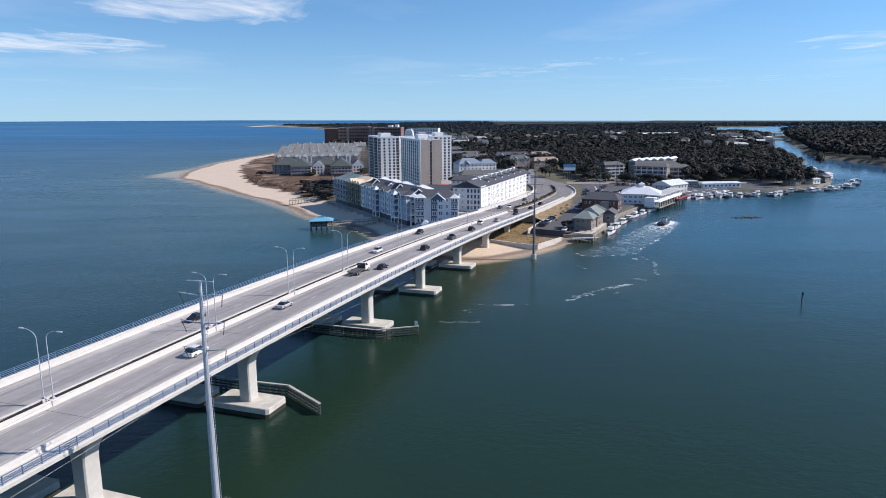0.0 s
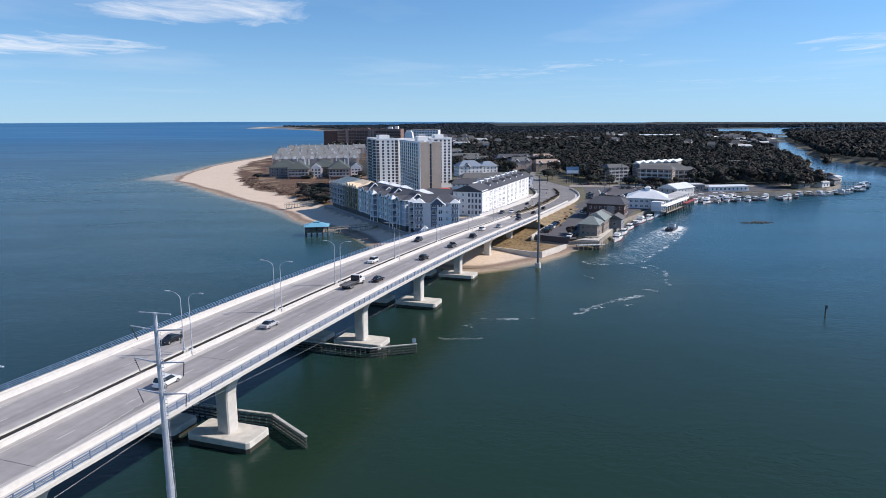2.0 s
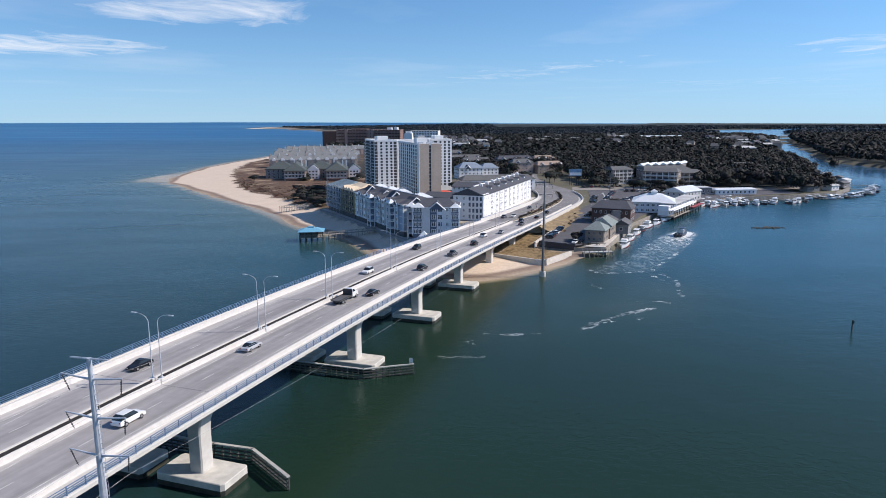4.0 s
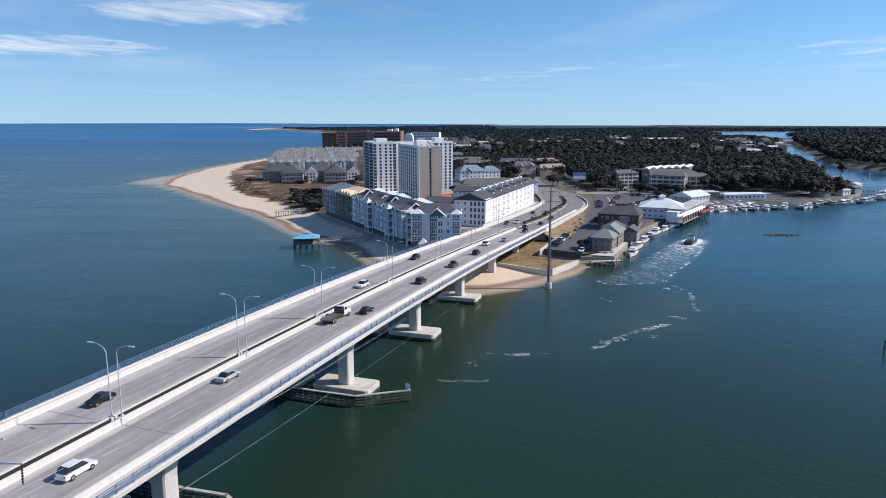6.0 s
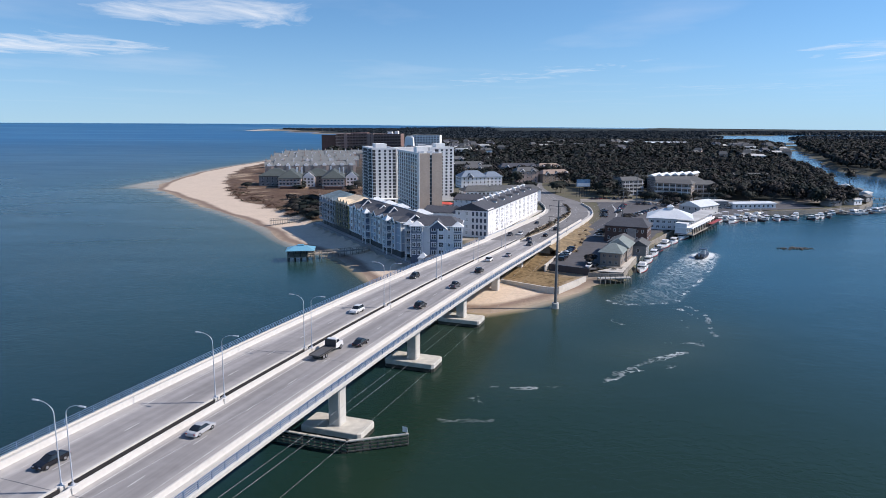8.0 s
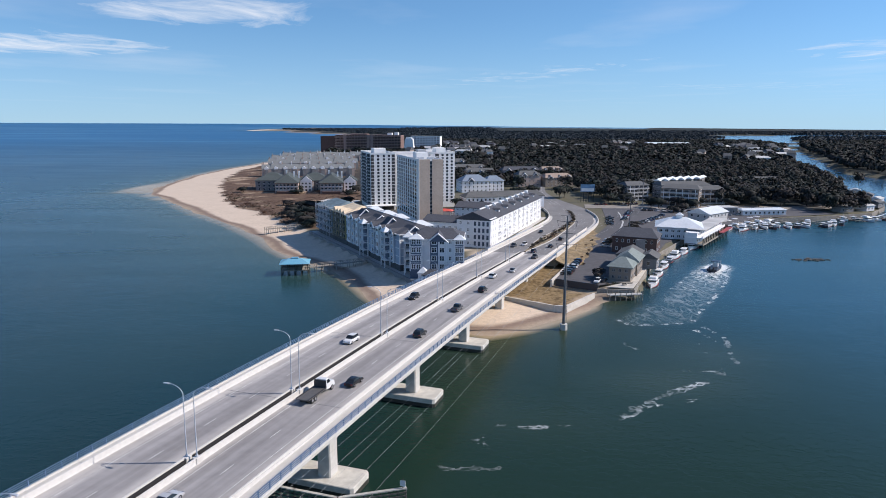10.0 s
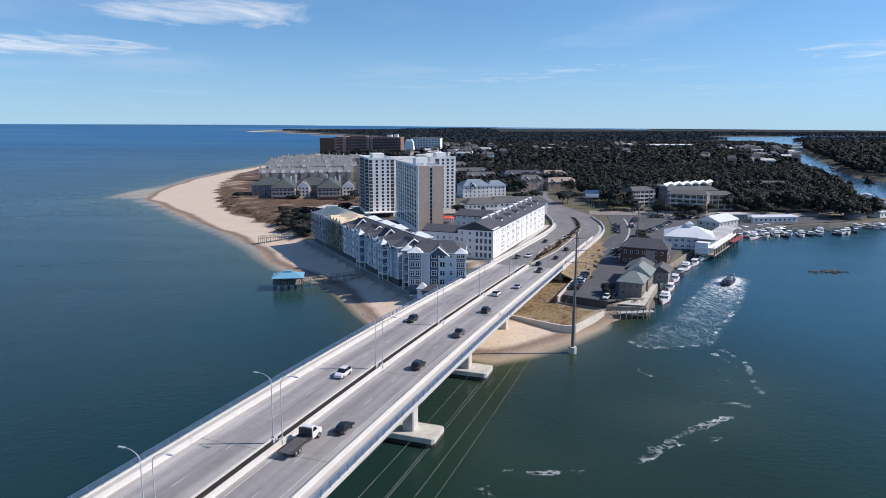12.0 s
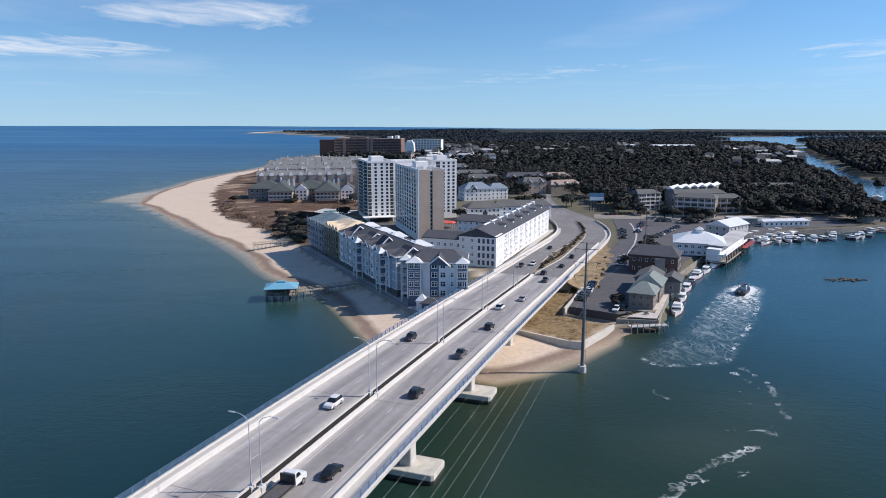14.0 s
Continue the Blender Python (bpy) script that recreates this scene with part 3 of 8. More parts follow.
gx_axis = axis(-4950, 4950, -340, 440, 5.0, 1.16)
gy_axis = axis(-1500, 4950, 240, 900, 5.0, 1.10)
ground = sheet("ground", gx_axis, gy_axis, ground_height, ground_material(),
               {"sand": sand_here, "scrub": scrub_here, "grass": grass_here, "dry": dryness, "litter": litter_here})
tagged(ground, "sandy spit with winter scrub, dry grass and bare earth", "ground", kind="structure")


def water_material():
    m = bpy.data.materials.new("inlet_water")
    m.use_nodes = True
    nt = m.node_tree
    nd, lk = nt.nodes, nt.links
    b = nd["Principled BSDF"]
    geo = nd.new("ShaderNodeNewGeometry")

    def attr(n):
        a = nd.new("ShaderNodeAttribute")
        a.attribute_name = n
        return a.outputs["Fac"]

    def noise_tex(scale, detail=5, stretch=None, dist=0.0):
        n = nd.new("ShaderNodeTexNoise")
        n.inputs["Scale"].default_value, n.inputs["Detail"].default_value = scale, detail
        n.inputs["Distortion"].default_value = dist
        if stretch:
            mp = nd.new("ShaderNodeMapping")
            mp.inputs["Scale"].default_value = stretch
            mp.inputs["Rotation"].default_value = (0, 0, 0.3)
            lk.new(geo.outputs["Position"], mp.inputs[0])
            lk.new(mp.outputs[0], n.inputs[0])
        else:
            lk.new(geo.outputs["Position"], n.inputs[0])
        return n.outputs["Fac"]

    def mth(op, a, b2, clamp=False):
        n = nd.new("ShaderNodeMath")
        n.operation, n.use_clamp = op, clamp
        for i, v in enumerate((a, b2)):
            if isinstance(v, (int, float)):
                n.inputs[i].default_value = v
            else:
                lk.new(v, n.inputs[i])
        return n.outputs[0]

    def mixc(f, a, c):
        n = nd.new("ShaderNodeMix")
        n.data_type = "RGBA"
        lk.new(f, n.inputs["Factor"])
        for k, v in (("A", a), ("B", c)):
            if isinstance(v, tuple):
                n.inputs[k].default_value = rgba(v)
            else:
                lk.new(v, n.inputs[k])
        return n.outputs["Result"]

    big = noise_tex(0.012, 5, (1, 0.6, 1), 0.8)
    col = mixc(attr("green"), (0.005, 0.034, 0.052), (0.013, 0.032, 0.018))
    col = mixc(mth("MULTIPLY", mth("SUBTRACT", big, 0.45, True), 1.6, True), col, (0.008, 0.022, 0.021))
    col = mixc(attr("bay"), col, (0.008, 0.058, 0.068))
    # bluer far base colour and paler bands stand in for reflected sky
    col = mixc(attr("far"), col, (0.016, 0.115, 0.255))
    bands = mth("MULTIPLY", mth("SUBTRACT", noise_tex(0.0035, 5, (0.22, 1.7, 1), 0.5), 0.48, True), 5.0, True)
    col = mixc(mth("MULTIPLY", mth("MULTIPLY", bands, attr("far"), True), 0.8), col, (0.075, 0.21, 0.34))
    # sky reflection on the marina side, put into the base colour
    col = mixc(attr("inlet"), col, (0.010, 0.060, 0.090))
    # sky mirrored in the creek, mixed in as a paler blue
    col = mixc(attr("calm"), col, (0.035, 0.11, 0.20))
    shal = mth("ADD", attr("shallow"), mth("MULTIPLY", mth("SUBTRACT", big, 0.5), 0.25), True)
    col = mixc(mth("MULTIPLY", shal, 0.75, True), col, (0.072, 0.082, 0.040))
    col = mixc(mth("MULTIPLY", mth("SUBTRACT", shal, 0.72, True), 3.4, True), col, (0.40, 0.32, 0.215))
    # foam: churned patch behind the boat and thin broken lines
    f1 = noise_tex(0.42, 8, None, 1.4)
    f2 = noise_tex(0.11, 5, None, 2.0)
    f3 = noise_tex(0.16, 4, (1.0, 0.5, 1), 1.6)
    ridge = mth("SUBTRACT", 1.0, mth("MULTIPLY", mth("ABSOLUTE", mth("SUBTRACT", f3, 0.5), 0), 18.0), True)
    thread = mth("SUBTRACT", 1.0, mth("MULTIPLY", mth("ABSOLUTE", mth("SUBTRACT", f1, 0.5), 0), 16.0), True)
    churn = mth("MULTIPLY", mth("SUBTRACT", mth("ADD", attr("foam"), mth("MULTIPLY", mth("SUBTRACT", f1, 0.5), 1.4)), 0.44), 3.0, True)
    torn = mth("MULTIPLY", mth("SUBTRACT", noise_tex(0.07, 4, None, 1.0), 0.33, True), 4.0, True)
    lace = mth("MULTIPLY", mth("MULTIPLY", mth("MAXIMUM", mth("MULTIPLY", ridge, 0.75), mth("MULTIPLY", thread, 0.45)), mth("MULTIPLY", attr("foam"), 1.8, True)), torn)
    col = mixc(mth("MULTIPLY", attr("foam"), 0.9, True), col, (0.045, 0.125, 0.135))
    col = mixc(mth("MULTIPLY", attr("silt"), mth("MULTIPLY", big, 1.5, True), True), col, (0.050, 0.072, 0.050))
    foam = mth("MAXIMUM", mth("MULTIPLY", churn, mth("MULTIPLY", attr("foam"), 3.0, True)), lace)
    wander = mth("ADD", mth("MULTIPLY", mth("SUBTRACT", 1.0, attr("streak")), 7.0), mth("MULTIPLY", mth("SUBTRACT", f2, 0.5), 2.6))
    wander = mth("ADD", wander, mth("MULTIPLY", mth("SUBTRACT", f1, 0.5), 3.2))
    crest = mth("SUBTRACT", 1.15, mth("DIVIDE", mth("ABSOLUTE", mth("SUBTRACT", wander, 0.2), 0), 0.38), True)
    gaps = mth("MULTIPLY", mth("SUBTRACT", noise_tex(0.13, 4, None, 0.8), 0.455), 6.0, True)
    near = mth("MULTIPLY", mth("SUBTRACT", attr("streak"), 0.22), 4.0, True)
    lines = mth("MULTIPLY", mth("MULTIPLY", crest, gaps), mth("MULTIPLY", near, attr("crisp")))
    foam = mth("MAXIMUM", foam, lines)
    col = mixc(foam, col, (0.72, 0.75, 0.75))
    lk.new(col, b.inputs["Base Color"])
    b.inputs["IOR"].default_value = 1.33
    b.inputs["Specular IOR Level"].default_value = 0.30
    rough = mth("ADD", mth("MULTIPLY", noise_tex(0.02, 4, (0.5, 1.8, 1), 0.6), 0.12), mth("SUBTRACT", mth("ADD", mth("MULTIPLY", attr("far"), 0.2), 0.19), mth("MULTIPLY", attr("calm"), 0.22)))
    lk.new(mth("MAXIMUM", rough, mth("MULTIPLY", foam, 0.8)), b.inputs["Roughness"])
    # ripples and a long low swell
    bp = nd.new("ShaderNodeBump")
    bp.inputs["Strength"].default_value, bp.inputs["Distance"].default_value = 1.0, 0.07
    lk.new(noise_tex(0.55, 6, (0.9, 1.2, 1), 0.5), bp.inputs["Height"])
    bp2 = nd.new("ShaderNodeBump")
    bp2.inputs["Strength"].default_value, bp2.inputs["Distance"].default_value = 1.0, 0.10
    lk.new(noise_tex(0.09, 3, (0.9, 1.1, 1), 0.6), bp2.inputs["Height"])
    lk.new(bp.outputs[0], bp2.inputs["Normal"])
    lk.new(bp2.outputs[0], b.inputs["Normal"])
    return m


def polyline_distance(px, py, pts):
    best = np.full(px.shape, 1e9)
    for (ax, ay), (bx, by) in zip(pts, pts[1:]):
        dx, dy = bx - ax, by - ay
        t = np.clip(((px - ax) * dx + (py - ay) * dy) / (dx * dx + dy * dy), 0, 1)
        best = np.minimum(best, np.hypot(px - ax - t * dx, py - ay - t * dy))
    return best


def shallow_here(x, y):
    d = -inland(x, y)
    b = is_beach(x, y)
    tip = np.exp(-((x + 284) / 15) ** 2 - ((y - 702) / 50) ** 2) * 0.85
    return np.clip(np.exp(-np.maximum(d, 0) / (11.0 + 18.0 * np.clip((-45 - x) / 70, 0, 1))) * b + tip * (d > 0), 0, 1)


def green_here(x, y):
    """the inlet is green, the open bay blue"""
    n = -x * 0.943 + y * 0.333
    return np.clip(1 - (y - 250) / 160, 0, 1) * np.clip((130 - n) / 70, 0.35, 1) * np.clip(1.25 - np.abs(x - 40) / 420, 0.2, 1)


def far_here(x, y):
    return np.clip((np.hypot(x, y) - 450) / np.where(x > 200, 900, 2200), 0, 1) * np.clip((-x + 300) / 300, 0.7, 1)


def bay_here(x, y):
    """clear teal water over the sand along the bay side"""
    off = np.clip(-shore_distance(x, y, LAND), 0, 400)
    return np.clip((-x * 0.943 + y * 0.333 - 120) / 60, 0, 1) * np.exp(-off / 80) * np.clip((1400 - y) / 600, 0, 1)


def silt_here(x, y):
    """stirred sand left by the boat's turn, and over the shoal by the bridge"""
    def blot(cx, cy, rx, ry):
        return np.exp(-((x - cx) / rx) ** 2 - ((y - cy) / ry) ** 2)
    return np.clip(0.60 * blot(56, 227, 20, 12) + 0.50 * blot(76, 247, 16, 13) + 0.22 * blot(22, 205, 22, 12) + 0.22 * blot(-58, 256, 26, 22) + 0.3 * blot(5, 225, 12, 18), 0, 1)


def inlet_here(x, y):
    """bluer base colour beside the marina, standing in for reflected sky"""
    return np.clip((x - 60) / 60, 0, 1) * np.clip((y - 150) / 170, 0, 1) * np.clip((900 - y) / 300, 0, 1)


def calm_here(x, y):
    """the sheltered creek behind the marina"""
    return np.clip((x - 330) / 60, 0, 1) * np.clip((y - 560) / 120, 0, 1) * np.clip((inland(x, y) > -400) * 1.0, 0, 1)


WAKE = [(126, 372), (128, 363), (114, 335), (102, 314), (93, 299), (87, 290), (79, 278), (71, 276), (60, 274), (57, 280), (63, 288), (77, 304), (88, 320), (99, 339), (116, 365)]
FOAM_LINES = [([(128, 363), (114, 335), (102, 314), (93, 299), (86, 289), (80, 278), (71, 276), (60, 274), (57, 280)], 0.82), ([(78, 269), (80, 259)], 0.7), ([(68, 258), (76, 255)], 0.6),
              ([(73, 250), (75, 242), (79, 241), (71, 237)], 0.8), ([(62, 235), (72, 234), (70, 230), (61, 225), (53, 220)], 0.85), ([(58, 216), (53, 214), (45, 212), (42, 208), (38, 205)], 0.85),
              ([(52, 257), (54, 252), (58, 253)], 0.6), ([(27, 202), (16, 201)], 0.45), ([(10, 184), (-3, 184)], 0.25), ([(-36, 99), (-33, 94), (-35, 88)], 0.8), ([(10, 190), (6, 196), (12, 202)], 0.3), ([(116, 365), (99, 339), (88, 322)], 0.7),
              ([(80, 278), (84, 262), (78, 242), (64, 226), (50, 217), (38, 207)], 0.5)]


def foam_here(x, y):
    """the churned wedge that spreads behind the boat"""
    out = np.zeros(x.shape)
    k = (np.abs(x - 90) < 60) & (np.abs(y - 325) < 70)
    soft = np.clip(0.5 + shore_distance(x[k], y[k], WAKE) / 5, 0, 1)
    away = np.hypot(x[k] - 121, y[k] - 364)
    out[k] = soft * (0.14 + 0.86 * np.exp(-away / 30))
    return out


def streak_here(x, y):
    """how near a drifting line of foam lies, over seven metres"""
    out = np.zeros(x.shape)
    k = (x > -60) & (x < 200) & (y > 60) & (y < 400)
    for pts, w in FOAM_LINES:
        out[k] = np.maximum(out[k], np.clip(1 - polyline_distance(x[k], y[k], pts) / 7.0, 0, 1))
    return out


def crisp_here(x, y):
    """how strong the nearest line of foam is"""
    out = np.zeros(x.shape)
    k = (x > -60) & (x < 200) & (y > 60) & (y < 400)
    best = np.full(x[k].shape, 1e9)
    for pts, w in FOAM_LINES:
        d = polyline_distance(x[k], y[k], pts)
        out[k] = np.where(d < best, w, out[k])
        best = np.minimum(best, d)
    return out


wx_axis = axis(-4950, 4950, -60, 190, 1.15, 1.10)
wy_axis = axis(-1500, 4950, 70, 390, 1.15, 1.10)
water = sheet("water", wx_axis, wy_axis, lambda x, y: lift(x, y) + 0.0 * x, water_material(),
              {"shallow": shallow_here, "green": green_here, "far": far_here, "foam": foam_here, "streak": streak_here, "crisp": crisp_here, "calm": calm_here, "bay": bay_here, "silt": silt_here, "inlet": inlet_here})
tagged(water, "rippled blue-green inlet water running into the open bay", "water", kind="structure")


# ---- bridge ----
WAY = Vector((math.sin(radians(19.44)), math.cos(radians(19.44))))
SIDE = Vector((-WAY.y, WAY.x))


def through_knots(s, knots):
    """a smooth curve through (station, value) pairs"""
    if s <= knots[0][0]:
        return knots[0][1]
    if s >= knots[-1][0]:
        return knots[-1][1]
    i = max(k for k in range(len(knots) - 1) if knots[k][0] <= s)
    (s0, v0), (s1, v1) = knots[i], knots[i + 1]

    def slope(k):
        if k == 0 or k == len(knots) - 1:
            return 0.0
        return (knots[k + 1][1] - knots[k - 1][1]) / (knots[k + 1][0] - knots[k - 1][0])

    h = s1 - s0
    u = (s - s0) / h
    return (2 * u ** 3 - 3 * u ** 2 + 1) * v0 + (u ** 3 - 2 * u ** 2 + u) * h * slope(i) + (3 * u ** 2 - 2 * u ** 3) * v1 + (u ** 3 - u ** 2) * h * slope(i + 1)


BEND = [(340, 0), (400, -0.8), (455, -2.8), (480, -2.0), (505, 3.0), (522, 8.5), (545, 17.5), (600, 39), (640, 52), (680, 61), (760, 72)]


def bend(s):
    return through_knots(s, BEND)


def deck_z(s):
    if s < 95:
        return 15.4 - ((95 - s) ** 2) * 0.6e-4
    if s < 290:
        return 15.4 - ((s - 95) ** 2) * 1.4e-4
    if s < 540:
        return through_knots(s, [(283, 10.45), (290, 10.08), (340, 7.45), (380, 5.7), (420, 4.6), (470, 3.75), (540, 3.35), (541, 3.35)])
    return 3.35


def on_bridge(s, n, z=0.0):
    """s metres along, n metres to the left of the origin's line, z above the deck"""
    n = n + bend(s)
    p = WAY * s + SIDE * n
    return Vector((p.x, p.y, deck_z(s) + z))


def bridge_pose(s, n, z=0.0, turn=0.0):
    """y axis along the road"""
    p, q = on_bridge(s, n, z), on_bridge(s + 1, n, z)
    d = q - p
    yaw = math.degrees(math.atan2(-d.x, d.y))
    pitch = math.degrees(math.atan2(d.z, math.hypot(d.x, d.y)))
    return Matrix.Translation(p) @ pose(0, 0, 0, 0, 0, yaw) @ pose(0, 0, 0, pitch, 0, 0) @ pose(0, 0, 0, 0, 0, turn)


PIERS = [-50, -10, 29, 68, 107, 161.5, 201.5, 240.5, 280, 318]
BRIDGE_START, BRIDGE_END = -95, 347
# each deck: outer edge, road edge of the path, inner edge
RIGHT, LEFT = (71.6, 74.8, 86.1), (102.3, 99.7, 87.15)


def jersey(a):
    """a barrier profile standing at a"""
    return [(a - 0.22, 0.0), (a + 0.22, 0.0), (a + 0.14, 0.3), (a + 0.1, 0.95), (a - 0.1, 0.95), (a - 0.14, 0.3)]


def build_bridge(edges, label):
    out, path, inn = edges
    sgn = 1 if inn > out else -1
    mid = (out + inn) / 2
    th = empty("road_bridge", Matrix(), label, "bridge", "twin road bridges")
    st = [BRIDGE_START + i * 6 for i in range(int((BRIDGE_END - BRIDGE_START) / 6) + 1)] + [BRIDGE_END]

    def pl(s, a, u):
        return on_bridge(s, a, u)

    lo, hi = min(out, inn), max(out, inn)
    part("girder", sweep([(lo, -0.04), (lo, -0.42), (mid - 4.4, -0.75), (mid - 3.3, -2.5), (mid + 3.3, -2.5), (mid + 4.4, -0.75), (hi, -0.42), (hi, -0.04)], st, pl), CONCRETE, th)
    p0, p1 = sorted((path, inn))
    part("carriageway", sweep([(p0, -0.04), (p0, 0.0), (p1, 0.0), (p1, -0.04)], st, pl), DECKING, th, "worn grey concrete carriageway")
    p0, p1 = sorted((out, path))
    part("path", sweep([(p0, -0.04), (p0, 0.06), (p1, 0.06), (p1, -0.04)], st, pl), PATHWAY, th, "pale concrete footpath")
    part("inner_barrier", sweep(jersey(inn - sgn * 0.3), st, pl), BARRIER, th)
    part("path_barrier", sweep(jersey(path), st, pl), BARRIER, th)
    e = out + sgn * 0.18
    part("parapet", sweep([(e - 0.18, 0.0), (e + 0.18, 0.0), (e + 0.15, 0.3), (e - 0.15, 0.3)], st, pl), BARRIER, th)
    for z in (0.5, 0.8, 1.1, 1.40):
        part("rail", sweep([(e - 0.04, z - 0.04), (e + 0.04, z - 0.04), (e + 0.04, z + 0.04), (e - 0.04, z + 0.04)], st, pl), RAILBLUE, th, "blue painted steel rail")
    # added black panel: the gap's shade put in as colour
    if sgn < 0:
        part("gap_lining", sweep([(inn - 0.10, -2.2), (inn - 0.03, -2.2), (inn - 0.03, 0.8), (inn - 0.10, 0.8)], st, pl), GAPSHADE, th, "added black panel standing for the shade between the decks")
    post = None
    for k in range(int((BRIDGE_END + 30) / 2.6)):
        s = -30 + k * 2.6
        m = bridge_pose(s, e, 0.0)
        if post is None:
            post = part("rail_post", boxes((-0.07, 0.07, -0.06, 0.06, 0.28, 1.45)), RAILBLUE, th, m=m)
        else:
            again("rail_post", post, th, m)
    # lane lines
    dash = None
    lane = (path + inn) / 2 + sgn * 0.3
    for k in range(34):
        s = -60 + k * 12.2
        if s > BRIDGE_END - 4:
            break
        m = bridge_pose(s, lane, 0.006)
        if dash is None:
            dash = part("lane_dash", boxes((-0.07, 0.07, 0, 3.0, 0, 0.006)), ROADPAINT, th, m=m)
        else:
            again("lane_dash", dash, th, m)
    for a in (inn - sgn * 1.6, path + sgn * 2.3):
        part("edge_line", sweep([(a - 0.07, 0.005), (a + 0.07, 0.005), (a + 0.07, 0.011), (a - 0.07, 0.011)], st, pl), ROADPAINT, th)
    # joints over the piers
    for s in PIERS:
        q0, q1 = sorted((path + sgn * 0.25, inn - sgn * 0.55))
        part("expansion_joint", boxes((-(q1 - q0) / 2, (q1 - q0) / 2, -0.05, 0.05, 0.0, 0.012)), DARKSTEEL, th, m=bridge_pose(s, (q0 + q1) / 2, 0.002))
    # piers
    for s in PIERS:
        top = deck_z(s) - 2.5
        base = on_bridge(s, mid)
        ground_top = 2.0 if s < 270 else 0.5
        pier = part("pier_column", pier_mesh(top - ground_top), CONCRETE, th, m=pose(base.x, base.y, ground_top, 0, 0, -19.44))
        if s > 270:
            continue
        cap = bmesh.new()
        prism(cap, [(-6.5, -2.9), (-6.0, -3.4), (6.0, -3.4), (6.5, -2.9), (6.5, 2.9), (6.0, 3.4), (-6.0, 3.4), (-6.5, 2.9)], -3.4, 0)
        bmesh.ops.bevel(cap, geom=[e2 for e2 in cap.edges if abs(e2.verts[0].co.z) < 0.01 and abs(e2.verts[1].co.z) < 0.01], offset=0.12, segments=1, affect="EDGES")
        part("pile_cap", cap, CAPCONCRETE, th, m=pose(base.x, base.y, ground_top, 0, 0, -19.44))
        if s < 250:
            # one dark colour holds the wet weed and the cap side's shade
            band = bmesh.new()
            prism(band, [(-6.53, -2.92), (-6.02, -3.43), (6.02, -3.43), (6.53, -2.92), (6.53, 2.92), (6.02, 3.43), (-6.02, 3.43), (-6.53, 2.92)], -3.3, -1.15)
            part("tide_band", band, TIDE, th, "dark band of wet weed and painted shade at the waterline", m=pose(base.x, base.y, ground_top, 0, 0, -19.44))
    return th


def pier_mesh(h):
    """an upright shaft that flares sideways into a head under the girder"""
    bm = bmesh.new()
    rings = []
    for f, w in ((0, 1.25), (0.62, 1.25), (0.75, 1.4), (0.85, 1.85), (0.93, 2.6), (0.975, 3.3), (1.0, 3.6)):
        z, d, c = f * h, 1.45, 0.22
        rings.append([bm.verts.new((x, y, z)) for x, y in ((-w + c, -d), (w - c, -d), (w, -d + c), (w, d - c), (w - c, d), (-w + c, d), (-w, d - c), (-w, -d + c))])
    for r0, r1 in zip(rings, rings[1:]):
        for i in range(8):
            bm.faces.new((r0[i], r0[(i + 1) % 8], r1[(i + 1) % 8], r1[i]))
    bm.faces.new(rings[-1])
    bm.faces.new(rings[0][::-1])
    return bm


TIDE = material("wet_weed_and_shade", (0.045, 0.045, 0.035), 0.5, vary=0.3, scale=1.0)
# near-black that stands for shade between the decks
GAPSHADE = material("painted_gap_shade", (0.022, 0.021, 0.024), 0.8, vary=0.2, scale=0.5)
CAPCONCRETE = material("pile_cap_concrete", (0.58, 0.555, 0.50), 0.9, vary=0.1, scale=0.7, bump=0.2, bump_scale=4, stain=0.4, stain_scale=0.25)
build_bridge(RIGHT, "long pale concrete road bridge with blue steel railing")
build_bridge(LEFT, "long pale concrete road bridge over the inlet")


def street_lamp():
    th = empty("street_lamp", Matrix(), "tall galvanised street lamp with a curved arm on the bridge barrier", "street lamp", "bridge lamps")
    part("pedestal", rounded(-0.45, 0.45, -0.6, 0.6, -0.3, 0.95, 0.06), BARRIER, th)
    bm = bmesh.new()
    tube(bm, (0, 0, 0.95), (0, 0, 1.25), 0.2, 0.17, 10)
    tube(bm, (0, 0, 1.25), (0, 0, 10.2), 0.095, 0.06, 10)
    part("pole", bm, GALV, th)
    bm = bmesh.new()
    pts = [(-2.6 * (1 - math.cos(a)) * 0.9, 0, 10.2 + 1.4 * math.sin(a)) for a in (i * math.pi / 2 / 7 for i in range(8))]
    bent_tube(bm, pts, [0.06 - 0.003 * i for i in range(8)], 8)
    part("arm", bm, GALV, th)
    bm = rounded(-3.25, -2.25, -0.16, 0.16, 11.5, 11.66, 0.05)
    part("lamp_head", bm, GALV, th)
    return th


lamp_at = [-10, 30, 69.5, 107.2, 136.5, 164.2, 202.8, 241.5, 281, 321]
first = street_lamp()
first.matrix_basis = bridge_pose(lamp_at[0], 87.4, 0)
for k, s in enumerate(lamp_at):
    if k:
        copy_thing(first, bridge_pose(s, 87.4, 0))
    copy_thing(first, bridge_pose(s + 0.4, 85.95, 0, 180))


